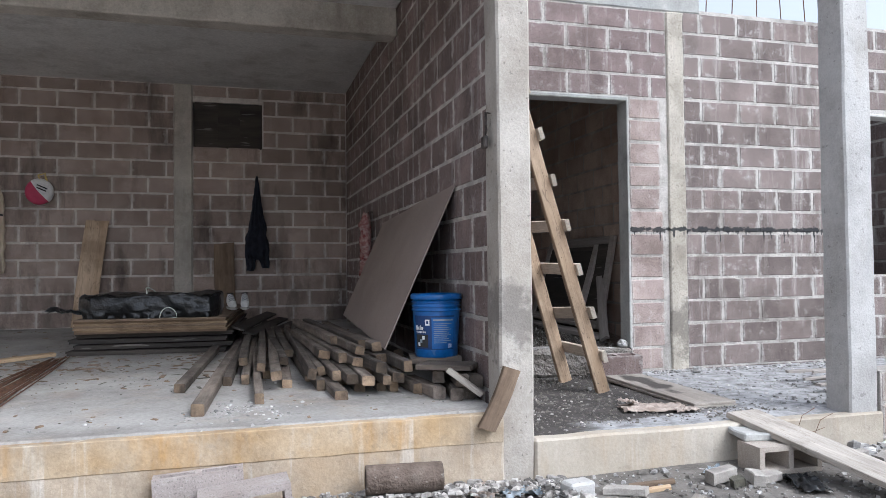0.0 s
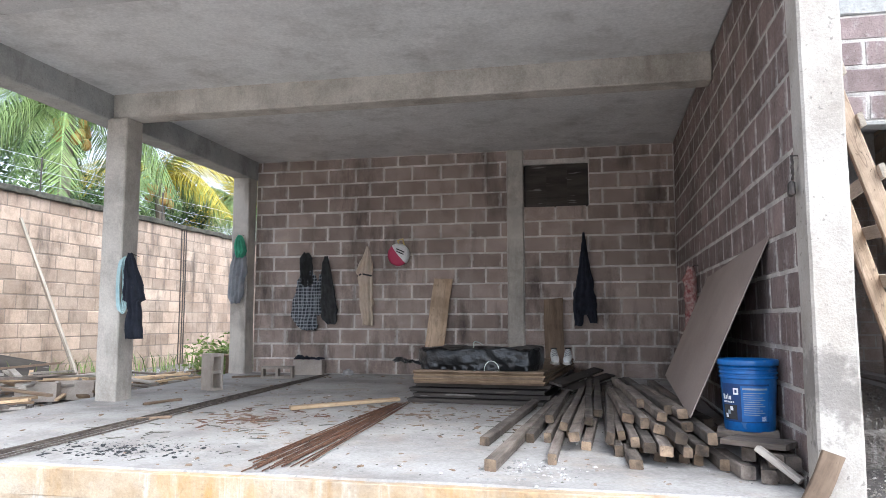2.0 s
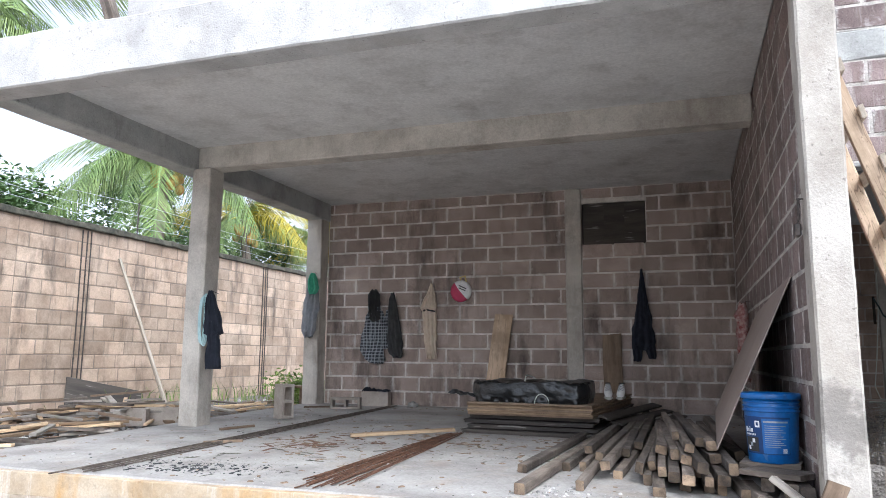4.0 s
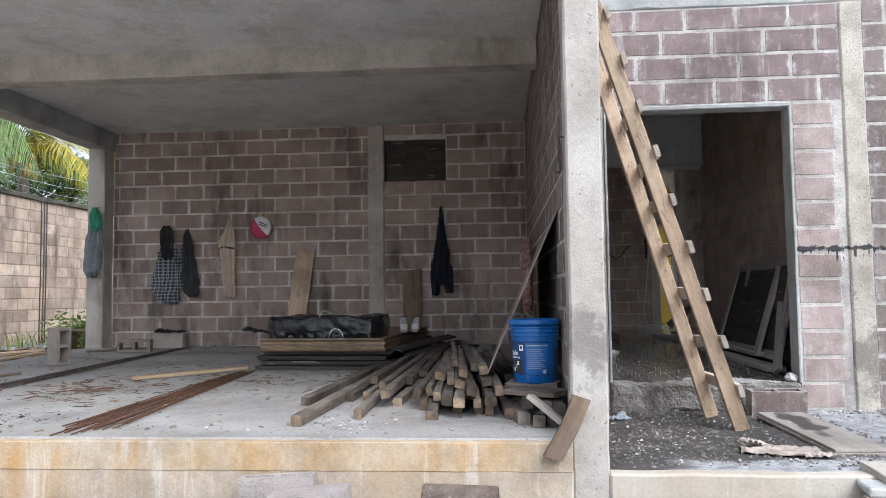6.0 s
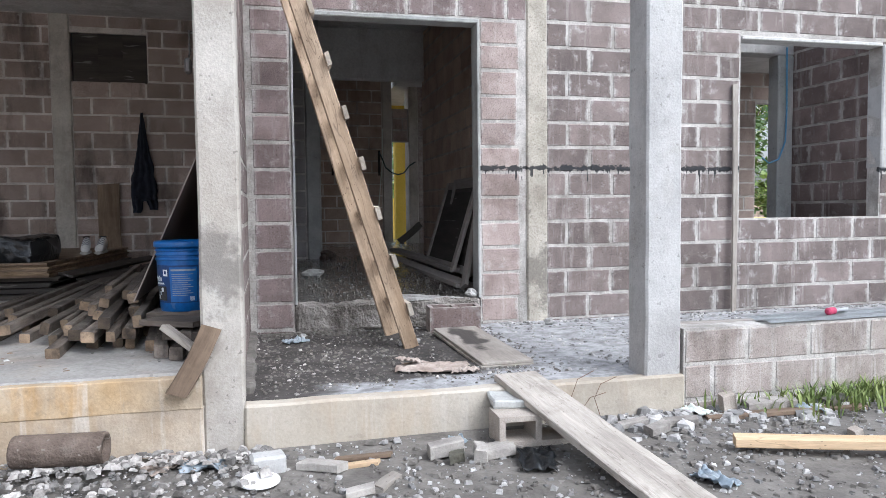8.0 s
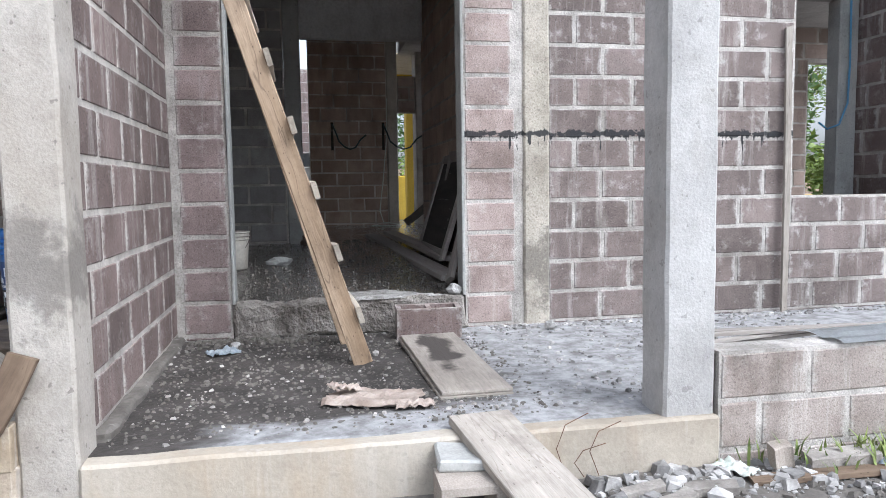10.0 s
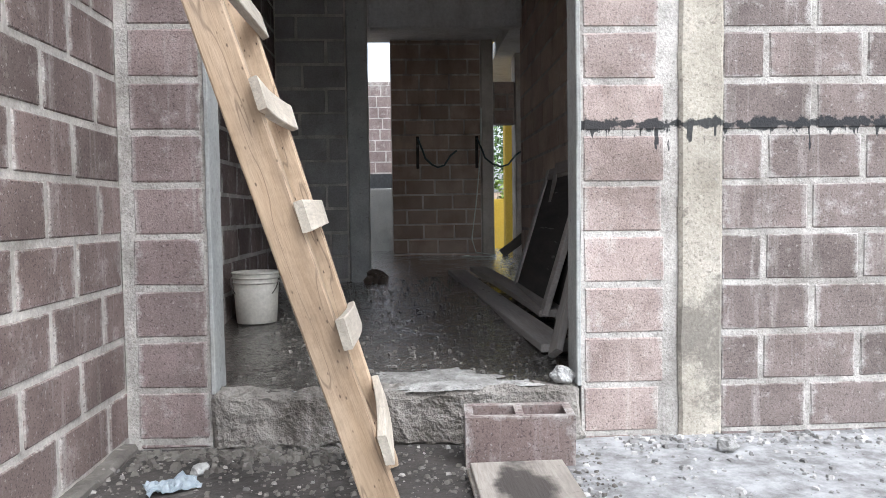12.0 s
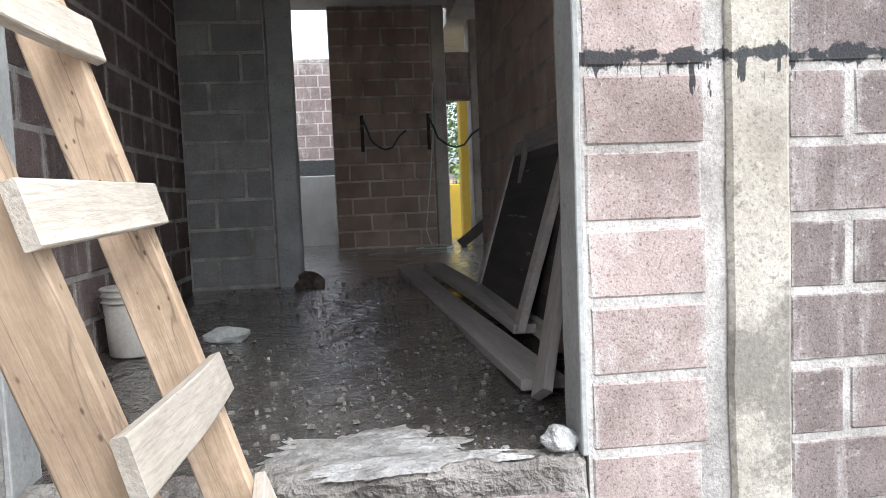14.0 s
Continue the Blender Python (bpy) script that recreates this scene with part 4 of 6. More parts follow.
def garment(profile, depth, seed, sides=44, folds=5):
    """Hanging cloth with folds: (z, half width, x offset) from top to bottom, closed tube."""
    bm = bmesh.new()
    rings = []
    fine = []
    for (z0, w0, o0), (z1, w1, o1) in zip(profile, profile[1:]):
        for k in range(8):
            u = k / 8
            fine.append((z0 + (z1 - z0) * u, w0 + (w1 - w0) * u, o0 + (o1 - o0) * u))
    fine.append(profile[-1])
    for z, w, o in fine:
        ring = []
        soft = min(1.0, w / 0.06)
        for k in range(sides):
            a = 2 * math.pi * k / sides
            left_right = 1 + 0.22 * noise.noise((z * 8, 3.1 if math.cos(a) > 0 else 7.7, seed)) * soft
            x = w * math.cos(a) * left_right
            pleat = math.sin(folds * 2.2 * x / max(w, 0.03) + seed + 2.0 * noise.noise((x * 9, z * 4, seed)))
            crease = noise.noise((x * 22, z * 13, seed + 5))
            front = max(0.12, 1 + (0.55 * pleat + 0.6 * crease) * soft)
            y = -depth / 2 + depth / 2 * math.sin(a) * (front if math.sin(a) < 0 else 0.9) * min(1.0, 0.35 + w / 0.1)
            ring.append(bm.verts.new((o + x + 0.012 * noise.noise((z * 11, seed, 1)), y, z + 0.025 * noise.noise((a * 2, z * 3, seed)))))
        rings.append(ring)
    for q, w in zip(rings, rings[1:]):
        for k in range(sides):
            bm.faces.new((q[k], q[(k + 1) % sides], w[(k + 1) % sides], w[k]))
    bm.faces.new(rings[0][::-1])
    bm.faces.new(rings[-1])
    bmesh.ops.recalc_face_normals(bm, faces=bm.faces)
    return bm


def hollow_block(w=0.39, d=0.15, h=0.19):
    """A hollow concrete block in one piece, two cells open along z (h)."""
    bm = bmesh.new()
    t = 0.03
    cell = (w - 3 * t) / 2
    xs = [-w / 2, -w / 2 + t, -w / 2 + t + cell, -w / 2 + 2 * t + cell, w / 2 - t, w / 2]
    ys = [-d / 2, -d / 2 + t * 0.9, d / 2 - t * 0.9, d / 2]
    v = {(i, j, k): bm.verts.new((x, y, k * h)) for i, x in enumerate(xs) for j, y in enumerate(ys) for k in (0, 1)}
    solid = lambda i, j: 0 <= i < 5 and 0 <= j < 3 and not (j == 1 and i in (1, 3))
    for i in range(5):
        for j in range(3):
            if not solid(i, j):
                continue
            bm.faces.new([v[p] for p in ((i, j, 1), (i + 1, j, 1), (i + 1, j + 1, 1), (i, j + 1, 1))])
            bm.faces.new([v[p] for p in ((i, j, 0), (i, j + 1, 0), (i + 1, j + 1, 0), (i + 1, j, 0))])
            for di, dj, a, b in ((-1, 0, (i, j + 1), (i, j)), (1, 0, (i + 1, j), (i + 1, j + 1)), (0, -1, (i, j), (i + 1, j)), (0, 1, (i + 1, j + 1), (i, j + 1))):
                if not solid(i + di, j + dj):
                    bm.faces.new([v[p] for p in ((*a, 0), (*b, 0), (*b, 1), (*a, 1))])
    sharp = [e for e in bm.edges if len(e.link_faces) == 2 and e.calc_face_angle(0) > 0.8]
    bmesh.ops.bevel(bm, geom=sharp, offset=0.0035, segments=1, affect="EDGES")
    return bm


def loose_block(m, label, seed=0):
    ob = mesh_ob("concrete_block", hollow_block(), "block_loose")
    ob.matrix_basis = m
    return tagged(ob, label, "block", "loose concrete blocks")


# ---- bay: stacked formwork sheets, tarpaulin, shoes ----
SA = pose(-1.20, 6.72, 0.0, 0, 0, -4)
zf = 0.672
for k in range(4):
    a = pose(-0.06 + 0.05 * (k % 2), 0.03 * k, zf + 0.046 * k, 0, 0, (-1.5, 1.2, -0.6, 0.8)[k])
    ob = mesh_ob("formwork_panel", bmesh.new(), "dark_board")
    bm = bmesh.new()
    add_box(bm, (0, 0, 0.018), (1.28, 2.44, 0.034), None, 0.002)
    for y in (0.0, 0.8, 1.6, 2.36):
        add_box(bm, (0.01, y, 0.0), (1.27, y + 0.07, 0.018))
    bm.to_mesh(ob.data)
    bm.free()
    ob.matrix_basis = SA @ a
    tagged(ob, "blackened plywood formwork panel stacked on the bay floor", "panel", "stacked formwork panels")
zp = zf + 0.046 * 4 - 0.01
for k in range(7):
    ob = mesh_ob("plywood_sheet", box((0, 0, 0), (1.22, 2.44, 0.017), None, 0.002), "ply_edge" if k % 3 else "brown_wood")
    ob.matrix_basis = SA @ pose(0.01 * math.sin(k * 2.1), 0.012 * math.cos(k * 3.7), zp + 0.0175 * k, 0, 0, 0.4 * math.sin(k * 1.7))
    tagged(ob, "brown used plywood sheet on the stack", "plywood", "stacked plywood sheets")
ztop = zp + 0.0175 * 7
for k, (x, y, a, l) in enumerate(((1.24, 0.15, 84, 2.2), (1.33, 0.3, 82, 2.0), (1.42, 0.55, 80, 1.9))):
    ob = mesh_ob("side_board", box((0, -0.06, 0), (l, 0.06, 0.02), None, 0.002), "dark_board")
    ob.matrix_basis = SA @ pose(x + 0.06, y, zf + 0.03 + (0.14, 0.08, 0.02)[k] * 1.0, 0, 0, a) @ pose(0, 0, 0, (14, 10, 6)[k])
    tagged(ob, "blackened board leaning along the stacked sheets", "board")

bm = bmesh.new()
rings = []
N_R, N_S = 90, 64
for i in range(N_R + 1):
    u = i / N_R
    x = -0.02 + 1.17 * u
    e = min(1.0, 0.25 + 7 * u, 0.45 + 9 * (1 - u)) ** 0.6
    pinch = 1 - 0.14 * math.exp(-((u - 0.47) / 0.03) ** 2)
    ring = []
    for k in range(N_S):
        a = 2 * math.pi * k / N_S
        pleat = abs(noise.noise((u * 2.5, math.cos(a) * 5 + u * 2, math.sin(a) * 5)))
        f = 1 + 0.10 * noise.noise((u * 6, math.cos(a) * 2, math.sin(a) * 2)) + 0.20 * (0.35 - pleat) + 0.13 * (0.3 - abs(noise.noise((u * 11 + math.sin(a) * 3, math.cos(a) * 2.5, 6))))
        ca, sa = math.cos(a), math.sin(a)
        y, z = 0.28 * math.copysign(abs(ca) ** 0.42, ca) * e * f, 0.118 * math.copysign(abs(sa) ** 0.45, sa) * e * f * pinch
        ring.append(bm.verts.new((x, 0.33 + y, max(0.0, min(0.125 + z * 1.05, 0.205 + 0.035 * noise.noise((u * 5, y * 5, 2)) - 0.07 * abs(noise.noise((u * 3.5 + y * 6, y * 13, 4)))) if z > -0.08 else 0.0))))
    rings.append(ring)
for q, w in zip(rings, rings[1:]):
    for k in range(N_S):
        bm.faces.new((q[k], q[(k + 1) % N_S], w[(k + 1) % N_S], w[k]))
bm.faces.new(rings[0][::-1])
bm.faces.new(rings[-1])
bmesh.ops.recalc_face_normals(bm, faces=bm.faces)
tarp = thing("tarpaulin_bundle", "folded black plastic tarpaulin tied with pale cord on plywood", "tarpaulin", SA @ pose(0, 0.02, ztop))
part("sheeting", bm, "tarp", tarp, smooth=True)
part("tail", sheet(0.34, 0.20, 3, 17, 18, 12, 0.07), "tarp", tarp, smooth=True).matrix_basis = pose(-0.10, 0.24, 0.03, 0, 6, 18)
pts = [(0.53 + 0.02 * math.sin(3 * a), 0.33 + 0.275 * math.cos(a), max(0.004, 0.125 + 0.128 * math.sin(a))) for a in [2 * math.pi * k / 24 for k in range(25)]]
part("cord", tube(pts, 0.006, 5), "rope_pale", tarp, "pale green cord round the bundle")
pts = [(0.74 + 0.07 * math.cos(a), 0.015 - 0.01 * math.sin(a), 0.0 + 0.09 * math.sin(a) * (0.6 if a > math.pi else 1.0)) for a in [2 * math.pi * k / 16 for k in range(15)]]
part("cord_end", tube([(0.52, 0.07, 0.01), (0.62, 0.0, -0.01)] + pts, 0.004, 5), "rope_pale", tarp)

shoe = thing("sneaker", "white worn sneaker standing on the stacked boards", "shoe", SA @ pose(1.17, 1.14, ztop, 0, 0, 12), "pair of white sneakers")


def shoe_ring(bm, y, w, z0, z1, n=14):
    return [bm.verts.new((w * math.cos(2 * math.pi * k / n), y, (z0 + z1) / 2 + (z1 - z0) / 2 * math.sin(2 * math.pi * k / n))) for k in range(n)]


def shoe_body(rows):
    bm = bmesh.new()
    rings = [shoe_ring(bm, *r) for r in rows]
    for q, w in zip(rings, rings[1:]):
        for k in range(14):
            bm.faces.new((q[k], q[(k + 1) % 14], w[(k + 1) % 14], w[k]))
    bm.faces.new(rings[0])
    bm.faces.new(rings[-1][::-1])
    bmesh.ops.recalc_face_normals(bm, faces=bm.faces)
    return bm


part("sole", shoe_body([(-0.14, 0.025, 0.0, 0.03), (-0.12, 0.045, 0.0, 0.034), (-0.03, 0.050, 0.0, 0.034), (0.08, 0.042, 0.0, 0.036), (0.135, 0.038, 0.0, 0.036), (0.15, 0.02, 0.004, 0.032)]), "white_plastic", shoe)
part("upper", shoe_body([(-0.135, 0.018, 0.02, 0.05), (-0.11, 0.038, 0.02, 0.07), (-0.05, 0.043, 0.02, 0.10), (0.02, 0.040, 0.02, 0.135), (0.08, 0.038, 0.02, 0.16), (0.13, 0.034, 0.02, 0.165), (0.145, 0.02, 0.03, 0.155)]), "white_bright", shoe, smooth=True)
part("collar", lathe([(0.030, 0.0), (0.034, 0.008), (0.026, 0.012)], 16), "cloth_charcoal", shoe).matrix_basis = pose(0, 0.095, 0.157, -4)
for k in range(4):
    part("lace", tube([(-0.03, -0.06 + 0.028 * k, 0.085 + 0.016 * k), (0, -0.062 + 0.028 * k, 0.104 + 0.016 * k), (0.03, -0.055 + 0.028 * k, 0.088 + 0.016 * k)], 0.004, 5), "cloth_grey", shoe)
copy_thing(shoe, SA @ pose(1.30, 1.17, ztop, 0, 0, 4))

# ---- bay: lumber pile ----
FAN = random.Random(5)
LOW = [(-0.08, 4.03), (-0.22, 4.74), (0.23, 4.26), (0.16, 4.92), (0.41, 4.71), (0.68, 4.23), (0.82, 4.45), (0.95, 4.44), (1.14, 4.29), (0.30, 5.1), (0.56, 4.9), (1.06, 4.75), (0.60, 4.55), (0.05, 4.9), (0.75, 4.7), (1.02, 4.4)]
MID = [(0.15, 5.30), (0.34, 4.62), (0.42, 5.23), (0.48, 5.65), (0.55, 4.58), (0.62, 4.71), (0.77, 5.14), (0.76, 4.34), (0.84, 4.26), (0.95, 4.26), (1.03, 4.32), (1.12, 4.77), (1.2, 5.0), (0.69, 4.5), (0.26, 5.0), (0.89, 4.55)]
TOP = [(0.67, 4.99), (0.83, 4.58), (0.92, 4.27), (1.0, 4.69), (1.08, 4.28), (1.15, 4.87), (0.76, 4.75)]
CROWN = [(0.76, 5.20), (0.85, 4.62), (0.98, 4.75), (0.92, 4.93)]


def pile(ends, layer):
    for k, (x, y) in enumerate(ends):
        fx = 0.12 + (x + 0.08) * 0.66 + FAN.uniform(-0.06, 0.06)
        fy = y + FAN.uniform(2.4, 3.3)
        if layer >= 2:
            fy = y + FAN.uniform(1.6, 2.3)
        w, h = FAN.uniform(0.042, 0.074), FAN.uniform(0.050, 0.066)
        z0 = BAY(y) + h / 2 + 0.066 * layer + 0.002
        z1 = BAY(fy) + h / 2 + 0.056 * layer + 0.004
        timber((x, y, z0), (fx, fy, z1), w, h, "timber", "timber", "weathered grey-brown sawn timber in a loose pile", "timber", "pile of used timbers", FAN.randrange(999), FAN.uniform(-13, 13) if layer else FAN.uniform(-3, 3), "timber_end")


pile(LOW, 0)
pile(MID, 1)
pile(TOP, 2)
pile(CROWN, 3)
for k, (x, y, l, a, lay_n) in enumerate(((1.30, 4.02, 0.5, 80, 0), (1.38, 4.05, 0.55, 84, 0), (1.22, 4.10, 0.5, 96, 0), (1.34, 4.04, 0.6, 86, 1), (1.41, 4.00, 0.5, 93, 1), (1.24, 4.20, 0.45, 75, 1))):
    z = BAY(y) + 0.036 + 0.072 * lay_n
    timber((x, y, z), (x + l * math.cos(radians(a)), y + l * math.sin(radians(a)), z), 0.07, 0.07, "timber", "timber_offcut", "short grey timber offcut under the bucket", "timber", "timber offcuts", 40 + k)
timber((1.16, 4.28, 0.80), (1.44, 4.12, 0.80), 0.20, 0.03, "timber", "board_offcut", "broken grey board lying on timber offcuts", "board", "", 51)
timber((1.14, 4.50, 0.812), (1.45, 4.46, 0.812), 0.28, 0.03, "timber", "board_offcut", "grey board carrying the blue bucket", "board", "", 52)
timber((1.25, 4.02, 0.80), (1.43, 3.96, 0.66), 0.06, 0.03, "plank_wood", "board_offcut", "pale splintered offcut leaning off the pile", "board", "", 53)
timber((1.34, 3.650, 0.54), (1.50, 3.690, 0.84), 0.092, 0.03, "brown_wood", "leaning_board", "short brown board leaning against the column foot", "board", "", 54, side=(0.9, 0, -0.4))

# hardboard panel leaning on the side wall
bm = box((0, 0, 0), (2.42, 1.16, 0.008), None, 0.001)
ob = mesh_ob("hardboard_panel", bm, "panel")
p0, p1 = Vector((1.005, 4.62, 0.862)), Vector((1.08, 7.02, 0.93))
ux = (p1 - p0).normalized()
up = (Vector((1.468, 4.57, 1.91)) - p0)
up = (up - ux * up.dot(ux)).normalized()
mm = Matrix((ux, up, ux.cross(up))).transposed().to_4x4()
mm.translation = p0
ob.matrix_basis = mm
tagged(ob, "large mauve-brown hardboard sheet leaning against the block wall", "panel")

# blue bucket
bk = thing("oil_bucket", "blue plastic lubricant bucket with a printed label and lid", "bucket", pose(1.305, 4.47, 0.828, 0, 0, 0))
part("body", lathe([(0.128, 0.0), (0.131, 0.005), (0.146, 0.29), (0.146, 0.36), (0.140, 0.36)], 40), "blue", bk, smooth=True)
for z in (0.285, 0.31, 0.335):
    part("rib", lathe([(0.146, z - 0.006), (0.153, z - 0.002), (0.153, z + 0.004), (0.146, z + 0.008)], 40, cap=False), "blue", bk, smooth=True)
part("lid", lathe([(0.158, 0.352), (0.160, 0.356), (0.160, 0.378), (0.154, 0.385), (0.140, 0.380), (0.135, 0.372), (0.002, 0.374)], 40), "blue", bk, "blue lid with a raised rim", smooth=True)
A0, AW = radians(-168), 1.45
lab = part("label", lathe([(0.1345, 0.05), (0.1455, 0.255)], 14, A0, A0 + 1.35 * AW, cap=False), "blue_dark", bk, "dark blue printed label with an emblem and small text")


def print_bar(name, r, z0, z1, a, b, material):
    a, b = A0 + (a - A0) * AW, A0 + (b - A0) * AW
    part(name, lathe([(r + 0.0625 * z0 + 0.001, z0), (r + 0.0625 * z1 + 0.001, z1)], 6, a, b, cap=False), material, lab)


for k, (a, b, z0, z1) in enumerate(((0.06, 0.14, 0.168, 0.196), (0.16, 0.21, 0.168, 0.188), (0.23, 0.26, 0.168, 0.198), (0.28, 0.35, 0.168, 0.188))):
    print_bar("brand_mark", 0.1322, z0, z1, A0 + a, A0 + b, "white_print")
for k in range(7):
    print_bar("text_mark", 0.1322, 0.150, 0.160, A0 + 0.06 + 0.055 * k, A0 + 0.10 + 0.055 * k, "white_print")
print_bar("emblem", 0.1322, 0.196, 0.232, A0 + 0.42, A0 + 0.56, "white_print")
print_bar("emblem_mark", 0.1326, 0.206, 0.224, A0 + 0.46, A0 + 0.52, "blue_dark")
print_bar("picture", 0.1320, 0.062, 0.140, A0 + 0.05, A0 + 0.50, "cloth_charcoal")
for k in range(3):
    print_bar("picture_mark", 0.1323, 0.070 + 0.02 * k, 0.092 + 0.02 * k, A0 + 0.12 + 0.09 * k, A0 + 0.21 + 0.09 * k, "blue_film" if k % 2 else "white_print")
print_bar("blue_field", 0.1318, 0.055, 0.245, A0 + 0.62, A0 + 1.33, "blue")
for k in range(11):
    print_bar("text_line", 0.1322, 0.205 - 0.0115 * k, 0.2085 - 0.0115 * k, A0 + 0.68, A0 + 1.22 - 0.07 * (k * 5 % 3), "blue_film")
print_bar("text_line", 0.1322, 0.224, 0.234, A0 + 0.66, A0 + 1.28, "blue_film")
for k in range(5):
    print_bar("barcode", 0.1322, 0.060, 0.084, A0 + 1.14 + 0.024 * k, A0 + 1.152 + 0.024 * k, "white_print")

# ---- bay: rods, boards and blocks on the floor ----
def rod_bundle(name, label, n, near, far, spread, r, material, seed):
    rnd = random.Random(seed)
    th = thing(name, label, "reinforcing bar")
    for k in range(n):
        a = (k / max(1, n - 1) - 0.5)
        x0, x1 = near[0] + spread * a + rnd.uniform(-0.03, 0.03), far[0] + spread * 0.35 * a + rnd.uniform(-0.01, 0.01)
        y0, y1 = near[1] + rnd.uniform(0.0, 0.35), far[1] + rnd.uniform(-0.2, 0.2)
        pts = []
        for i in range(9):
            u = i / 8
            y = y0 + (y1 - y0) * u
            pts.append((x0 + (x1 - x0) * u + 0.012 * math.sin(5 * u + k), y, BAY(y) + r + 0.004 + (r * 2.1 if k % 3 == 2 else 0)))
        part("rod", tube(pts, r, 6), material, th)
    return th


rod_bundle("rusty_rods", "bundle of rusty thin steel rods lying on the floor", 24, (-1.27, 3.74), (-1.27, 6.5), 0.34, 0.004, "rust", 1)
rod_bundle("dark_rods", "long dark steel bars lying across the bay floor", 7, (-3.02, 3.60), (-3.0, 9.1), 0.24, 0.0055, "weathered_steel", 2)
timber((-2.12, 6.04, BAY(6) + 0.018), (-1.36, 6.80, BAY(6.8) + 0.018), 0.085, 0.03, "fresh_wood", "floor_plank", "tan wooden plank lying on the bay floor", "plank", "", 61)
timber((-3.55, 6.05, BAY(6) + 0.014), (-3.42, 6.45, BAY(6.4) + 0.014), 0.04, 0.022, "brown_wood", "floor_stick", "small brown stick on the bay floor", "stick", "floor sticks", 62)
timber((-3.1, 5.2, BAY(5.2) + 0.014), (-2.85, 5.4, BAY(5.4) + 0.014), 0.035, 0.022, "brown_wood", "floor_stick", "small brown stick on the bay floor", "stick", "floor sticks", 63)
timber((-4.05, 8.6, BAY(8.6) + 0.014), (-3.6, 8.9, BAY(8.9) + 0.014), 0.05, 0.022, "brown_wood", "floor_stick", "small brown stick on the bay floor", "stick", "floor sticks", 64)
loose_block(pose(-3.58, 7.30, BAY(7.3) + 0.195, 0, 90, 0) @ pose(0, 0, -0.095, 0, 0, 0), "grey hollow concrete block standing on end").matrix_basis = pose(-3.60, 7.32, BAY(7.3) + 0.196, 0, 0, -28) @ pose(0, 0, 0, 0, 90, 0) @ pose(0, 0, -0.095)
loose_block(pose(-3.50, 8.78, BAY(8.7) + 0.076, 0, 0, 16) @ pose(0, 0, 0, 90, 0, 0), "grey hollow block lying with its cells showing")
loose_block(pose(-3.29, 9.25, BAY(9.2) + 0.001, 0, 0, 6), "grey concrete block below the hanging clothes")
ob = mesh_ob("black_rag", sheet(0.36, 0.16, 3, 4, lift=0.08), "cloth_black")
ob.matrix_basis = pose(-3.29, 9.25, BAY(9.2) + 0.189)
tagged(ob, "crumpled black rag lying on a concrete block", "cloth")
ob = mesh_ob("mortar_lump", lump(0.06, 3, (1.4, 0.8, 0.9)), "stone_white")
ob.matrix_basis = pose(-2.72, 9.22, BAY(9.2) + 0.035)
tagged(ob, "pale lump of mortar at the back wall", "rubble")
ob = mesh_ob("block_half", box((-0.1, -0.07, 0), (0.1, 0.07, 0.19), None, 0.006), "block_loose")
ob.matrix_basis = pose(-1.42, 9.1, BAY(9.1), 0, 0, 15)
tagged(ob, "half concrete block behind the tarpaulin", "block")

# scraps of wood chips and mortar on the bay floor
def scatter(name, n, area, size, material, label, zfun, seed, flat=0.5, long=1.0, cat="debris", power=1.0):
    """Countless small pieces joined in one mesh."""
    rnd = random.Random(seed)
    verts, faces = [], []
    base = [(-0.7, -0.6, -0.5), (0.8, -0.5, -0.5), (0.7, 0.7, -0.5), (-0.6, 0.6, -0.5), (-0.5, -0.4, 0.6), (0.5, -0.5, 0.5), (0.4, 0.4, 0.7), (-0.5, 0.5, 0.5)]
    tri = [(3, 2, 1, 0), (4, 5, 6, 7), (0, 1, 5, 4), (1, 2, 6, 5), (2, 3, 7, 6), (3, 0, 4, 7)]
    for _ in range(n):
        x, y = area(rnd)
        s = size[0] + (size[1] - size[0]) * rnd.random() ** (2.2 * power)
        a, c = rnd.uniform(0, 6.28), rnd.uniform(0.6, 1.3)
        z = zfun(x, y) + s * flat * 0.35
        k = len(verts)
        for bx, by, bz in base:
            px, py = bx * s * long * rnd.uniform(0.7, 1.2), by * s * c * rnd.uniform(0.7, 1.2)
            verts.append((x + px * math.cos(a) - py * math.sin(a), y + px * math.sin(a) + py * math.cos(a), z + bz * s * flat * rnd.uniform(0.6, 1.4)))
        faces += [tuple(k + p for p in f) for f in tri]
    me = bpy.data.meshes.new(name)
    me.from_pydata(verts, [], faces)
    me.materials.append(M[material])
    return tagged(new(name, me), label, cat, kind="stuff")


box_area = lambda x0, x1, y0, y1: (lambda r: (r.uniform(x0, x1), r.uniform(y0, y1)))
bay_z = lambda x, y: BAY(y)
scatter("floor_chips", 420, box_area(-4.2, 1.3, 3.85, 9.2), (0.006, 0.022), "brown_wood", "wood chips and dirt on the bay floor", bay_z, 1, 0.35, 1.8)
scatter("mortar_crumbs", 500, box_area(-4.2, 1.4, 3.8, 9.3), (0.004, 0.016), "stone", "mortar crumbs on the bay floor", bay_z, 2)
scatter("mortar_spill", 160, lambda r: (r.gauss(0.12, 0.16), r.gauss(4.1, 0.12)), (0.005, 0.018), "stone", "spill of crushed mortar on the bay floor", bay_z, 3)
scatter("char_bits", 140, lambda r: (r.gauss(-2.5, 0.3), r.gauss(4.15, 0.12)), (0.006, 0.022), "tar", "charred black bits on the bay floor", bay_z, 4, 0.4, 1.4)
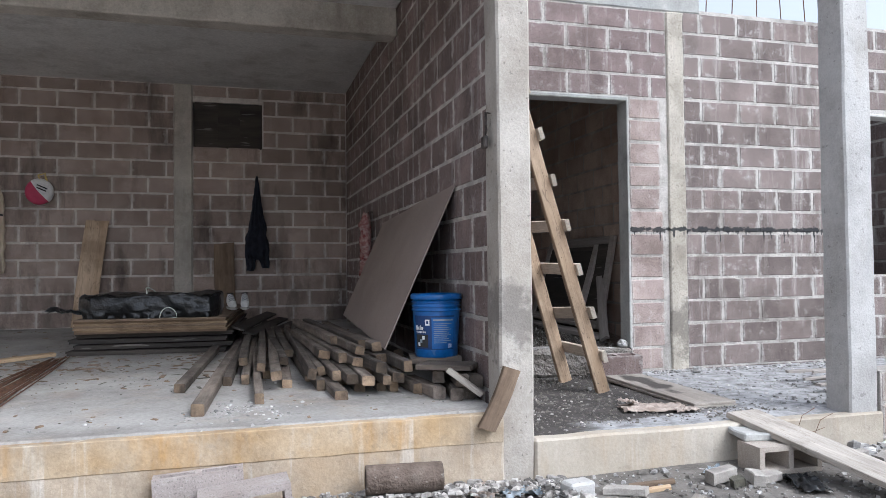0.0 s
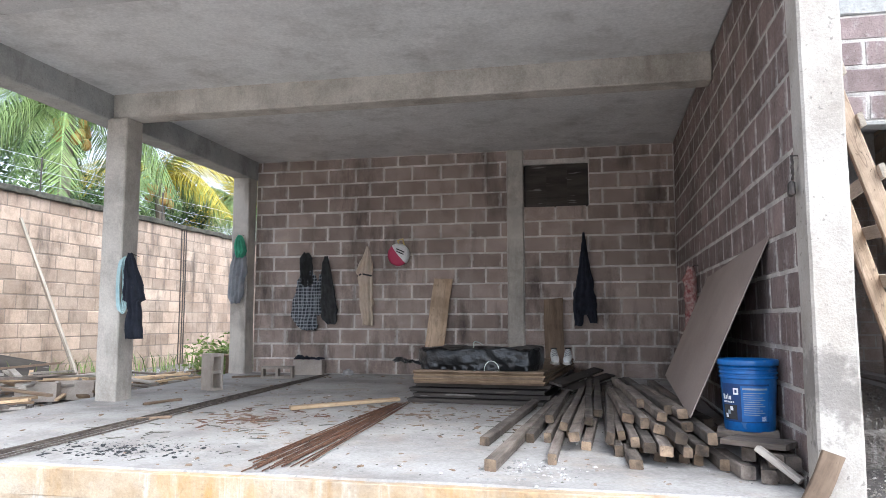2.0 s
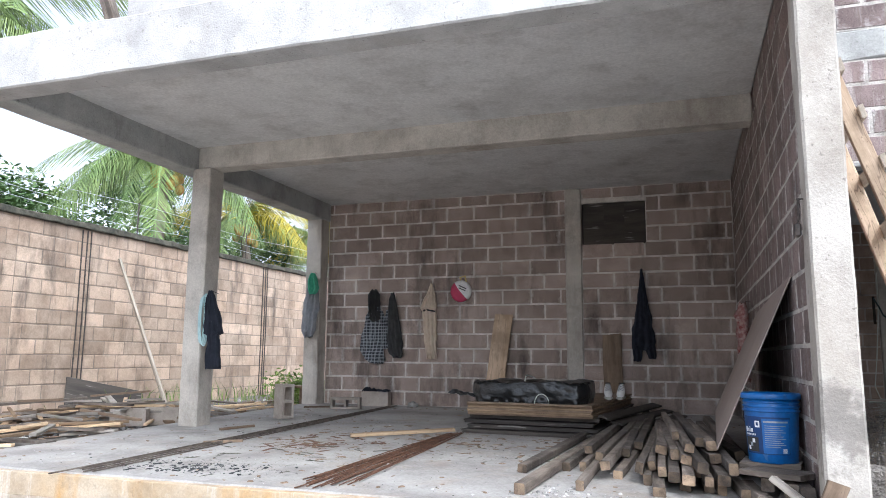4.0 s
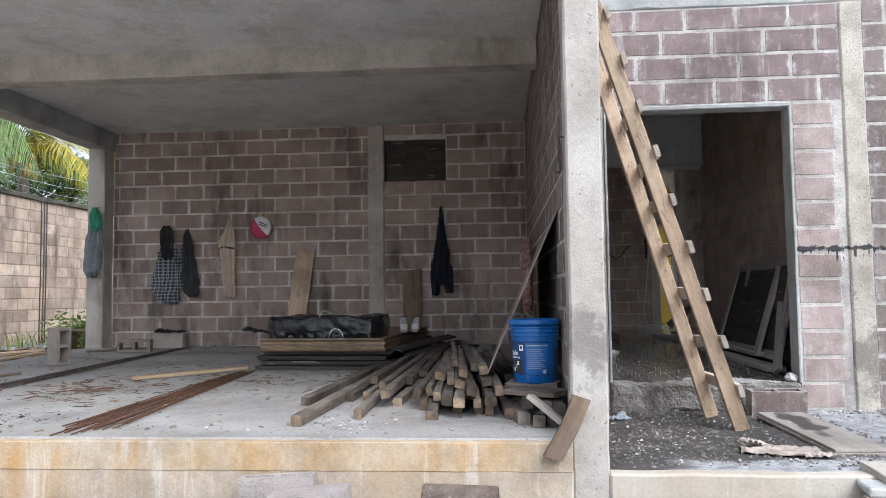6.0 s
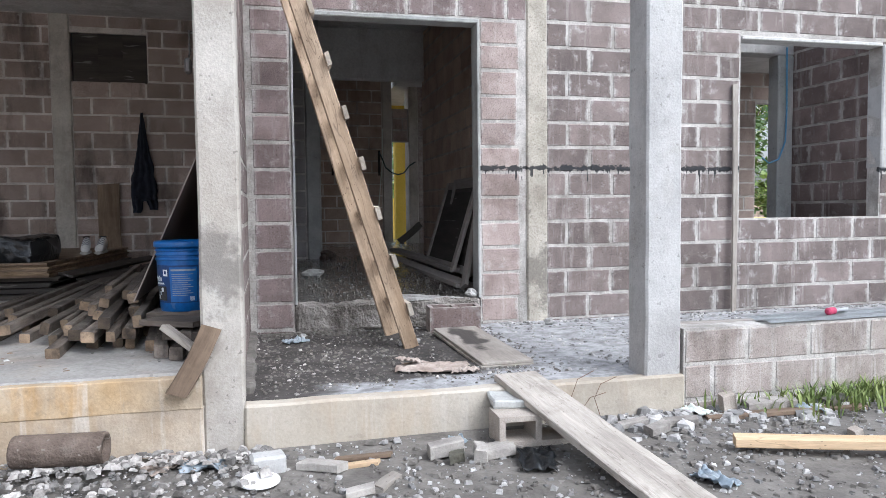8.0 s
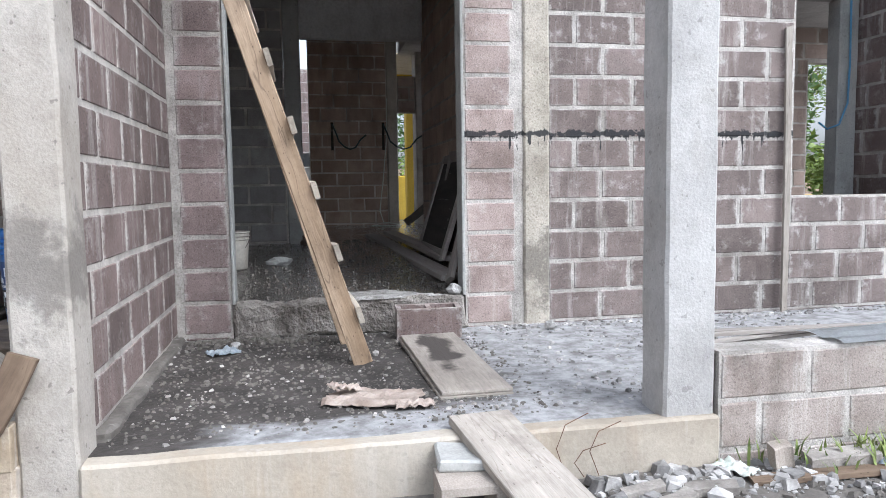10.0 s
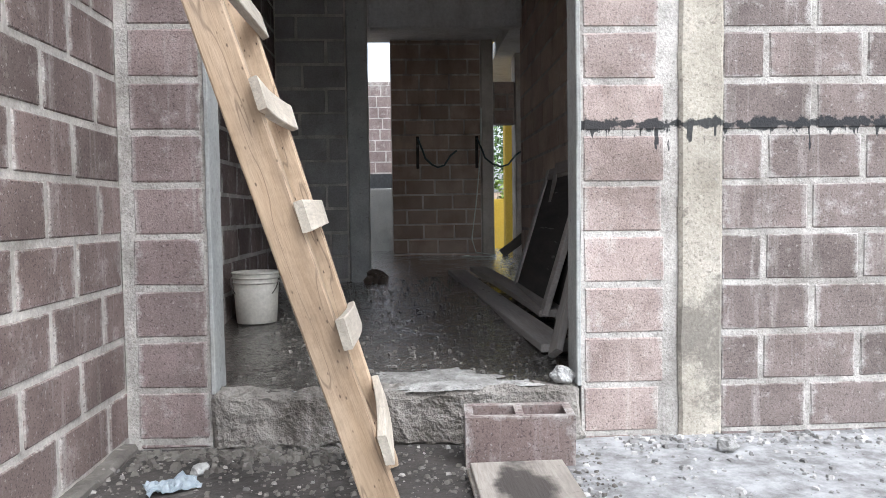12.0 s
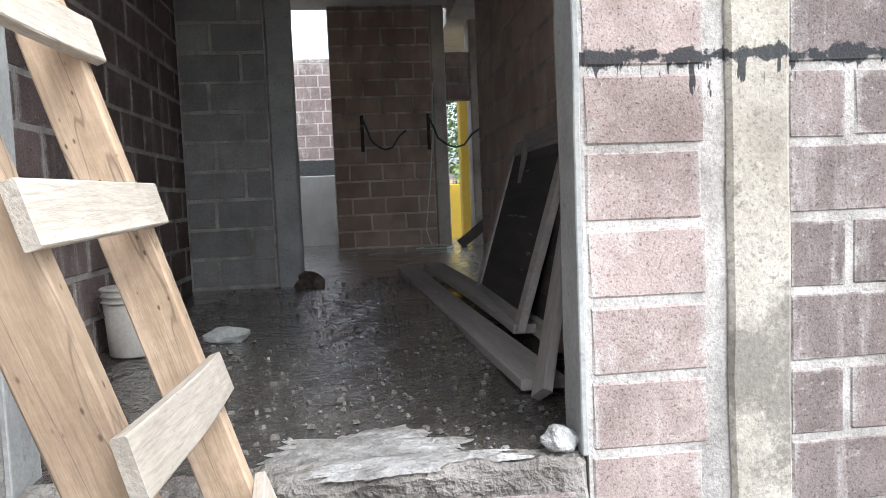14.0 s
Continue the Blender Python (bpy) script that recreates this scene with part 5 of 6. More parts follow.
scatter("wood_shavings", 60, lambda r: (r.gauss(-2.25, 0.18), r.gauss(5.55, 0.12)), (0.007, 0.024), "ply_edge", "brown splinters in a heap on the floor", bay_z, 5, 0.2, 3.0)
scatter("wood_splinters", 50, lambda r: (r.gauss(-1.9, 0.3), r.gauss(4.9, 0.2)), (0.006, 0.020), "ply_edge", "brown splinters on the bay floor", bay_z, 6, 0.2, 3.0)

scatter("stack_litter", 260, lambda r: (r.uniform(-2.6, 0.0), r.gauss(6.1, 0.5)), (0.006, 0.028), "brown_wood", "bark, splinters and dirt before the stacked sheets", bay_z, 7, 0.25, 3.2)
scatter("twigs", 60, lambda r: (r.uniform(-3.6, 0.2), r.gauss(5.4, 0.7)), (0.012, 0.030), "moss", "dark twigs and wire ends on the bay floor", bay_z, 8, 0.15, 5.0)
scatter("floor_dirt", 900, lambda r: (r.gauss(-1.2, 1.4), r.uniform(3.85, 8.5)), (0.002, 0.008), "moss", "fine dark dirt on the bay floor", bay_z, 9, 0.4, 1.3)

# ---- bay: things on the back wall and columns ----
def hung(name, prof, depth, material, at, label, seed, folds=5, extra=None):
    th = thing(name, label, "clothing", at)
    part("cloth", garment(prof, depth, seed, folds=folds), material, th, smooth=True)
    part("nail", tube([(0, 0.03, prof[0][0] + 0.01), (0, -0.03, prof[0][0] + 0.015)], 0.004, 6), "dark_steel", th)
    if extra:
        extra(th)
    return th


YB = 9.425
pl = hung("plaid_shirt", [(2.31, 0.03, 0), (2.24, 0.08, 0.0), (2.05, 0.09, 0), (1.92, 0.10, -0.02), (1.85, 0.14, -0.03), (1.55, 0.17, -0.02), (1.36, 0.16, 0.02), (1.30, 0.10, 0.04)], 0.10, "cloth_plaid", pose(-3.40, YB, 0), "grey plaid shirt hanging on the back wall", 1)
part("sleeve", garment([(2.04, 0.03, 0.10), (1.85, 0.045, 0.14), (1.62, 0.05, 0.16), (1.50, 0.04, 0.15)], 0.08, 21, folds=3), "cloth_plaid", pl)
part("tail", garment([(1.62, 0.05, -0.15), (1.48, 0.06, -0.16), (1.40, 0.03, -0.14)], 0.07, 22, folds=3), "cloth_plaid", pl)
part("hood", garment([(2.34, 0.03, 0), (2.27, 0.085, 0), (2.10, 0.095, 0), (1.93, 0.085, 0.01), (1.88, 0.03, 0.02)], 0.13, 7), "cloth_charcoal", pl, "dark cap over the shirt")
jk = hung("dark_jacket", [(2.29, 0.02, 0), (2.20, 0.05, 0.0), (1.95, 0.09, 0.01), (1.65, 0.12, 0.04), (1.45, 0.11, 0.06), (1.38, 0.06, 0.08)], 0.10, "cloth_charcoal", pose(-3.12, YB, 0), "dark grey jacket hanging on the back wall", 2)
part("sleeve", garment([(2.05, 0.03, -0.06), (1.86, 0.05, -0.10), (1.62, 0.05, -0.07), (1.52, 0.035, -0.05)], 0.08, 23, folds=3), "cloth_plaid", jk, "striped sleeve lining")
kh = hung("khaki_trousers", [(2.41, 0.015, 0.02), (2.32, 0.045, 0.02), (2.16, 0.10, -0.01), (2.07, 0.125, -0.02), (2.03, 0.105, -0.01), (1.99, 0.115, -0.01), (1.72, 0.095, 0.01), (1.46, 0.08, 0.03), (1.36, 0.075, 0.03)], 0.10, "cloth_khaki", pose(-2.55, YB, 0), "khaki work trousers hanging on the back wall", 3)
part("belt", tube([(-0.11, -0.07, 2.02), (-0.04, -0.115, 2.045), (0.04, -0.115, 2.03), (0.09, -0.08, 2.02)], 0.012, 6), "cloth_charcoal", kh, "dark belt with a buckle")
bt = hung("black_trousers", [(2.53, 0.012, 0), (2.40, 0.03, 0), (2.10, 0.07, 0), (1.85, 0.12, 0), (1.62, 0.15, 0), (1.50, 0.13, 0)], 0.09, "cloth_black", pose(0.34, YB, 0), "black trousers hanging on the back wall", 4)
part("trouser_leg", garment([(1.56, 0.07, -0.07), (1.45, 0.06, -0.08), (1.36, 0.045, -0.09)], 0.08, 8, folds=3), "cloth_black", bt)
part("trouser_leg", garment([(1.56, 0.07, 0.07), (1.47, 0.06, 0.09), (1.40, 0.045, 0.10)], 0.08, 9, folds=3), "cloth_black", bt)
cap = thing("hanging_cap", "red and white round cap with gold cord on the wall", "cap", pose(-2.10, YB - 0.01, 2.30, 0, 24, 0))
part("crown", lathe([(0.145, -0.0), (0.15, 0.03), (0.12, 0.06), (0.06, 0.075), (0.004, 0.08)], 24), "pink_red", cap, "red cap crown", smooth=True).matrix_basis = pose(0, 0, 0, 90)
part("face", lathe([(0.152, 0.004), (0.154, 0.033), (0.124, 0.064), (0.062, 0.079), (0.004, 0.084)], 20, radians(-25), radians(150), cap=False), "white_bright", cap, "white upper half of the cap", smooth=True).matrix_basis = pose(0, -0.001, 0, 90)
part("band", lathe([(0.158, 0.0), (0.155, 0.022)], 16, radians(215), radians(320), cap=False), "white_bright", cap).matrix_basis = pose(0, -0.003, 0, 90)
for k in range(2):
    part("print", box((-0.05 - 0.01 * k, -0.094, 0.028 + 0.03 * k), (0.06, -0.088, 0.042 + 0.03 * k), pose(0.02, 0, 0), 0.002), "cloth_charcoal", cap)
part("cord", tube([(-0.05, -0.03, 0.13), (-0.09, -0.02, 0.17), (-0.04, 0.0, 0.22), (0.0, -0.02, 0.17), (0.04, -0.03, 0.13)], 0.012, 6), "gold", cap)

timber((-1.62, 9.28, 0.72), (-1.485, 9.40, 1.97), 0.25, 0.022, "ladder_wood", "leaning_plank", "tan wide plank leaning on the back wall", "plank", "planks on the back wall", 71, side=(1, 0, 0))
timber((-0.02, 9.30, 0.72), (-0.055, 9.40, 1.70), 0.24, 0.022, "brown_wood", "leaning_plank", "brown wide plank leaning on the back wall", "plank", "planks on the back wall", 72, side=(1, 0, 0))
# added blocker in the hole, so no sky shines between the boards
structure("opening_back", box((-0.42, 9.50, 2.86), (0.43, 9.56, 3.475)), "dark_board", "dark backing added to keep light out of the board seams", "infill")
wp = thing("window_cover", "blackened boards closing a small opening in the wall", "board cover")
for k in range(3):
    part("board", box((-0.395 + 0.268 * k, 9.455, 2.885), (-0.395 + 0.268 * k + 0.2675, 9.475, 3.45), None, 0.002), "dark_board", wp)

cc = thing("black_coat", "black coat hanging on the concrete column", "clothing", pose(-3.84, 6.23, 0, 0, 0, 0))
part("cloth", garment([(2.06, 0.02, 0), (1.98, 0.05, 0.01), (1.75, 0.10, 0.05), (1.62, 0.12, 0.06), (1.60, 0.07, 0.06), (1.40, 0.08, 0.07), (1.26, 0.09, 0.08)], 0.10, 11), "cloth_black", cc, smooth=True)
part("nail", tube([(0, 0.08, 2.04), (0, -0.03, 2.06)], 0.004, 6), "dark_steel", cc)
rp = thing("rope_coil", "coil of pale blue rope hanging on the column", "rope", pose(-3.93, 6.235, 0))
for k in range(4):
    pts = [(0.02 * k - 0.03 + (0.035 + 0.006 * k) * math.sin(a), -0.03 - 0.008 * k, 1.76 + (0.24 + 0.01 * k) * math.cos(a)) for a in [2 * math.pi * i / 20 for i in range(21)]]
    part("loop", tube(pts, 0.008, 6), "rope", rp)
hung("grey_overall", [(2.48, 0.03, 0), (2.38, 0.08, 0), (2.15, 0.13, -0.02), (1.95, 0.12, -0.05), (1.75, 0.11, -0.06), (1.66, 0.06, -0.05)], 0.10, "cloth_grey", pose(-4.27, 9.185, 0), "grey-blue overall hanging on the corner column", 12)
hung("green_net", [(2.58, 0.02, 0), (2.50, 0.06, 0.0), (2.36, 0.085, 0.01), (2.28, 0.05, 0.01)], 0.15, "cloth_green", pose(-4.26, 9.18, 0), "bright green net bag hanging on the corner column", 13)
hung("patterned_cloth", [(1.95, 0.02, 0), (1.85, 0.06, 0), (1.55, 0.09, 0), (1.30, 0.08, 0), (1.18, 0.04, 0)], 0.10, "cloth_red", pose(1.455, 7.55, 0, 0, 0, -90), "red and white patterned cloth hanging on the side wall", 14)
pk = thing("padlock_chain", "dark padlock and chain hanging on the column", "padlock", pose(1.438, 3.84, 0, 0, 0, -90))
for k in range(4):
    part("link", tube([(0.012 * math.cos(a), -0.012 + 0.004 * math.sin(a) * (k % 2), 2.20 - 0.028 * k + 0.018 * math.sin(a)) for a in [2 * math.pi * i / 10 for i in range(11)]], 0.004, 6), "dark_steel", pk)
part("lock", box((-0.028, -0.035, 2.02), (0.028, -0.006, 2.09), None, 0.008), "dark_steel", pk)
part("nail", tube([(0, 0.03, 2.215), (0, -0.02, 2.218)], 0.004, 6), "dark_steel", pk)

# ---- porch: ladder ----
lad = thing("wooden_ladder", "site-made wooden ladder leaning against the side wall", "ladder")
FRONT_RAIL = (2.672, 4.885, -0.320, -0.045)  # foot x, y and lean for a metre up
REAR_RAIL = (2.630, 5.420, -0.297, -0.033)


def on_rail(r, z):
    return Vector((r[0] + r[2] * (z - PORCH), r[1] + r[3] * (z - PORCH), z))


for r, seed in ((FRONT_RAIL, 81), (REAR_RAIL, 82)):
    a, b = on_rail(r, PORCH + 0.012), on_rail(r, 3.62)
    part("rail", timber_mesh((b - a).length, 0.045, 0.098, seed, 0.003), "ladder_wood", lad).matrix_basis = upright(a, b, (0, 1, 0))
for k in range(10):
    z = 0.705 + 0.315 * k
    a, b = on_rail(FRONT_RAIL, z), on_rail(REAR_RAIL, z + (0.015, -0.03, 0.01, 0.02)[k % 4])
    d = (b - a).normalized() * 0.05
    off = Vector((0.060, 0, 0.016))
    a, b = a + off - d * (1.2 + 0.3 * (k % 2)), b + off + d
    part("rung", timber_mesh((b - a).length, 0.026, 0.085, 90 + k, 0.003), "rung_wood", lad).matrix_basis = along(a, b, -16)

# ---- porch: plank, block, bag, stones ----
bp = thing("porch_plank", "wet-stained wide plank lying flat on the porch", "plank", pose(3.09, 4.76, PORCH + 0.004, 1.2, 0, 1.5))
part("board", box((-0.165, -0.58, 0.0), (0.165, 0.56, 0.018), None, 0.003), "plank_wood", bp).rotation_euler = (0, 0, 0)
part("board", box((-0.155, -0.57, 0.019), (0.165, 0.56, 0.036), None, 0.003), "wet_plank", bp)
ob = loose_block(pose(3.11, 5.47, PORCH + 0.001, 4, 0, -2), "brown-grey hollow block set upright below the doorway")
ob.data.materials.clear()
ob.data.materials.append(M["block_side"])
bag = thing("cement_bag", "torn crumpled paper cement bag on the porch edge", "paper bag", pose(2.66, 4.22, PORCH + 0.004, 0, 0, -18))
part("paper", sheet(0.40, 0.22, 3.3, 2, 18, 12, 0.034), "paper", bag)
part("flap", sheet(0.16, 0.10, 4, 6, 14, 10, 0.03), "paper", bag).matrix_basis = pose(0.19, -0.07, 0.002, 0, 0, 12)
part("flap", sheet(0.14, 0.09, 4, 9, 14, 10, 0.03), "paper", bag).matrix_basis = pose(-0.14, 0.05, 0.03, 0, 12, 40)
for k, (x, y, z, r) in enumerate(((3.335, 5.755, ROOM, 0.043), (1.98, 5.42, PORCH, 0.028), (2.62, 4.99, PORCH, 0.018), (3.9, 5.50, PORCH, 0.035), (2.75, 5.05, PORCH, 0.018))):
    ob = mesh_ob("white_stone", lump(r, k + 1, (1.1, 0.95, 0.85), 3), "stone_white")
    ob.matrix_basis = pose(x, y, z + r * 0.7, 0, 0, 40 * k)
    tagged(ob, "white broken lump of plaster on the ground", "stone", "white stones")
ob = mesh_ob("plastic_film", sheet(0.16, 0.10, 4, 12, lift=0.04), "blue_film")
ob.matrix_basis = pose(1.93, 5.28, PORCH + 0.006, 0, 0, 30)
tagged(ob, "crumpled pale plastic film on the porch floor", "plastic")
porch_z = lambda x, y: PORCH
scatter("porch_gravel", 1300, box_area(1.66, 3.2, 3.85, 5.66), (0.002, 0.017), "rubble", "fine gravel and crumbs on the porch floor", porch_z, 11, 0.6, 1.0, "gravel", 2.4)
scatter("porch_dust_grit", 2600, box_area(3.05, 5.6, 3.95, 5.68), (0.004, 0.02), "stone", "pale grit and cement crumbs on the porch floor", porch_z, 12, 0.6, 1.0, "gravel", 2.0)
scatter("porch_dirt_clods", 2600, box_area(1.66, 3.4, 3.9, 5.66), (0.003, 0.016), "soil", "dark earth clods on the porch floor", porch_z, 13, 0.6, 1.0, "earth")
scatter("wall_foot_dust", 500, box_area(3.5, 9.0, 5.55, 5.70), (0.008, 0.028), "stone", "mortar droppings along the foot of the wall", porch_z, 14)

# ---- inner room ----
wb = thing("paint_bucket", "dirty white plastic bucket on the wet floor", "bucket", pose(1.815, 7.18, ROOMZ(7.18) + 0.004))
part("body", lathe([(0.112, 0.0), (0.116, 0.004), (0.135, 0.30), (0.130, 0.30), (0.112, 0.012), (0.002, 0.012)], 32), "white_plastic", wb, smooth=True)
for z in (0.235, 0.262, 0.29):
    part("rib", lathe([(0.131 + (z - 0.235) * 0.06, z - 0.004), (0.139 + (z - 0.235) * 0.06, z), (0.139 + (z - 0.235) * 0.06, z + 0.005), (0.132 + (z - 0.235) * 0.06, z + 0.009)], 32, cap=False), "white_plastic", wb, smooth=True)
part("handle", tube([(0.14 * math.cos(a), -0.05 - 0.10 * math.sin(a) * 0.3, 0.26 - 0.13 * math.sin(a)) for a in [math.pi * i / 14 for i in range(15)]], 0.003, 6), "dark_steel", wb)
ob = mesh_ob("mortar_scrap", lump(0.07, 9, (1.5, 0.8, 0.6), 2), "concrete_grey")
ob.matrix_basis = pose(2.18, 7.3, ROOMZ(7.3) + 0.03)
tagged(ob, "grey scrap of mortar on the wet floor", "rubble")
for k, (x, y, r) in enumerate(((2.44, 8.92, 0.075), (2.50, 8.84, 0.05), (2.38, 8.82, 0.045))):
    ob = mesh_ob("dark_stone", lump(r, 40 + k, (1.1, 0.9, 0.9), 2), "mud")
    ob.matrix_basis = pose(x, y, ROOMZ(y) + r * 0.6, 0, 0, 50 * k)
    tagged(ob, "dark wet stone at the end of the partition", "stone", "dark stones")


def spill(name, rx, ry, h, seed, material, label, m, cat="cement"):
    """A low uneven cake of dried material with a ragged outline."""
    bm = bmesh.new()
    nr, na = 9, 130
    rings = [[bm.verts.new((0, 0, h))]]
    for i in range(1, nr + 1):
        u, ring = i / nr, []
        for k in range(na):
            c, q = math.cos(2 * math.pi * k / na), math.sin(2 * math.pi * k / na)
            e = u * (1 + 0.45 * noise.noise((c * 1.3, q * 1.3, seed)) + 0.30 * noise.noise((c * 4, q * 4, seed + 3)) + 0.20 * noise.noise((c * 11, q * 11, seed + 7)) + 0.14 * noise.noise((c * 27, q * 27, seed + 9)))
            ring.append(bm.verts.new((rx * e * c, ry * e * q, h * (1 - u ** 3) * (1 + 0.4 * noise.noise((c * u * 5, q * u * 5, seed))) - 0.002 * (i == nr))))
        rings.append(ring)
    for k in range(na):
        bm.faces.new((rings[0][0], rings[1][k], rings[1][(k + 1) % na]))
        for q, w in zip(rings[1:], rings[2:]):
            bm.faces.new((q[k], w[k], w[(k + 1) % na], q[(k + 1) % na]))
    ob = mesh_ob(name, bm, material, smooth=True)
    ob.matrix_basis = m
    return tagged(ob, label, cat)


spill("cement_spill", 0.25, 0.15, 0.014, 4, "spill", "pale dried cement spilt behind the door step", pose(2.80, 5.88, ROOMZ(5.88) + 0.004, 1, 0, 0))
spill("cement_spill", 0.30, 0.07, 0.012, 8, "spill", "pale dried cement smeared over the door step", pose(2.93, 5.74, ROOM + 0.006, 0, 0, 2))
room_z = lambda x, y: ROOMZ(y)
scatter("cement_crumbs", 260, lambda r: (r.gauss(2.82, 0.16), 5.78 + abs(r.gauss(0, 0.13))), (0.003, 0.016), "spill", "dried cement crumbs round the spill", room_z, 34, 0.5, 1.0, "grit", 1.6)
scatter("room_grit", 2600, box_area(1.9, 3.45, 5.80, 9.3), (0.003, 0.018), "soil", "dark grit lying on the wet floor", room_z, 31, 0.6, 1.0, "grit", 2.0)
scatter("room_crumbs", 14, box_area(1.95, 3.4, 5.78, 7.0), (0.003, 0.013), "stone", "mortar crumbs on the wet floor", room_z, 32, 0.6, 1.0, "grit", 2.0)
scatter("step_rubble", 420, lambda r: (r.uniform(1.70, 2.45), 5.67 - abs(r.gauss(0, 0.10))), (0.006, 0.030), "soil", "broken crumbs at the foot of the door step", porch_z, 33, 0.7, 1.0, "rubble", 1.4)


def screen_frame(m, L, H, label):
    fr = thing("screen_frame", label, "frame", m, "stored frames")
    for x in (0.0, L - 0.09):
        part("stile", box((x, -0.018, 0), (x + 0.09, 0.018, H), None, 0.003), "grey_wood", fr)
    for z in (0.0, H - 0.08):
        part("rail", box((0.092, -0.016, z), (L - 0.092, 0.016, z + 0.08), None, 0.003), "grey_wood", fr)
    part("infill", box((0.09, -0.005, 0.08), (L - 0.09, 0.005, H - 0.08)), "dark_board", fr)
    return fr


M["grey_wood"] = mat("grey_wood", (0.26, 0.235, 0.21), (0.38, 0.35, 0.32), 10, fine=90, **WOODY)
screen_frame(pose(3.475, 8.10, ROOMZ(7.6) + 0.02, 0, 0, -90) @ pose(0, 0, 0, -17, 0, 0), 1.23, 0.92, "dark framed shutter leaning on the inner wall")
screen_frame(pose(3.555, 7.75, ROOMZ(7.2) + 0.02, 0, 0, -90) @ pose(0, 0, 0, -11, 0, 0), 1.2, 0.95, "dark framed shutter leaning behind another")
timber((3.39, 6.18, ROOMZ(6.2) + 0.03), (3.735, 6.90, 1.40), 0.10, 0.035, "grey_wood", "leaning_post", "grey timber post leaning on the inner wall", "timber", "", 101, side=(0, 1, 0))
timber((3.15, 9.5, ROOMZ(9.5) + 0.03), (3.43, 6.30, ROOMZ(6.3) + 0.03), 0.16, 0.04, "grey_wood", "floor_board", "long grey board lying on the wet floor", "board", "boards on the wet floor", 102)
timber((3.33, 9.3, ROOMZ(9.3) + 0.07), (3.52, 6.9, ROOMZ(7) + 0.07), 0.14, 0.04, "grey_wood", "floor_board", "long grey board lying on another board", "board", "boards on the wet floor", 103)
for x, l in ((2.845, 0.42), (3.64, 0.52)):
    cd = thing("conduit_loop", "dark flexible conduit loop sticking out of the wall", "conduit")
    part("chase", box((x - 0.02, 12.585, 1.95), (x + 0.02, 12.605, 2.38), None, 0.003), "dark_board", cd)
    part("hose", tube([(x, 12.60, 2.36), (x + 0.06, 12.52, 2.20)] + [(x + 0.1 + l * u, 12.50, 2.08 - 0.12 * math.sin(math.pi * min(1, u * 1.2)) + 0.25 * max(0, u - 0.6)) for u in (0.0, 0.2, 0.4, 0.6, 0.8, 1.0)], 0.013, 7), "dark_conduit", cd)
M_ROPE = thing("white_hose", "thin white hose hanging down to the floor", "hose")
part("hose", tube([(3.70, 12.55, 2.75), (3.69, 12.54, 2.2), (3.62, 12.52, 1.5), (3.55, 12.48, 1.0), (3.60, 12.42, 0.82), (3.85, 12.3, 0.79), (3.75, 12.1, 0.785), (3.4, 12.2, 0.785), (3.5, 12.35, 0.785)], 0.009, 6), "rope_pale", M_ROPE)
timber((3.95, 12.45, 0.80), (4.35, 12.55, 1.10), 0.12, 0.03, "dark_board", "leaning_plank", "dark plank leaning in the rear opening", "plank", "", 104, side=(1, 0.3, 0))

# ---- right side: pole, pipe, things on the low wall ----
timber((5.665, 5.655, PORCH + 0.01), (5.675, 5.69, 2.41), 0.045, 0.022, "plank_wood", "upright_batten", "pale wooden batten standing against the wall", "batten", "", 111, side=(1, 0, 0))
pc = thing("blue_conduit", "blue flexible conduit hanging inside the window opening", "conduit")
part("hose", tube([(7.19, 6.92, 3.05), (7.19, 6.91, 2.4), (7.17, 6.90, 2.05), (7.09, 6.90, 1.86), (6.98, 6.91, 1.82), (6.90, 6.92, 1.88)], 0.009, 7), "blue_pipe", pc)
pp = thing("blue_pipe", "light blue conduit bending out of the column head", "conduit")
part("pipe", tube([(1.55, 3.80, 3.88), (1.55, 3.72, 3.62), (1.56, 3.66, 3.42), (1.61, 3.62, 3.29), (1.70, 3.60, 3.22), (1.82, 3.60, 3.19), (1.90, 3.60, 3.19)], 0.014, 8), "blue_pipe", pp)
zs = thing("metal_offcut", "bent strip of bright sheet metal on the low wall", "sheet metal", pose(4.85, 3.84, 0.70, 0, 0, 3))
bm = bmesh.new()
rings = []
for i in range(9):
    x = -0.35 + 0.16 * i
    rings.append([bm.verts.new((x, -0.12 + 0.04 * k, 0.004 + 0.016 * abs(math.sin(k * 0.9 + 0.3)) + 0.01 * noise.noise((x * 3, k, 1)))) for k in range(8)])
for q, w in zip(rings, rings[1:]):
    for k in range(7):
        bm.faces.new((q[k], w[k], w[k + 1], q[k + 1]))
r = bmesh.ops.solidify(bm, geom=bm.faces[:], thickness=0.003)
part("sheet", bm, "zinc", zs)
rc = thing("red_tool", "small tool with a red grip on the low wall", "tool", pose(5.0, 3.84, 0.735, 0, 90, 20))
part("grip", lathe([(0.012, 0.0), (0.022, 0.01), (0.022, 0.07), (0.012, 0.08)], 12), "pink_red", rc)
part("blade", box((-0.006, -0.012, 0.08), (0.006, 0.012, 0.22), None, 0.002), "zinc", rc)
rd = random.Random(8)
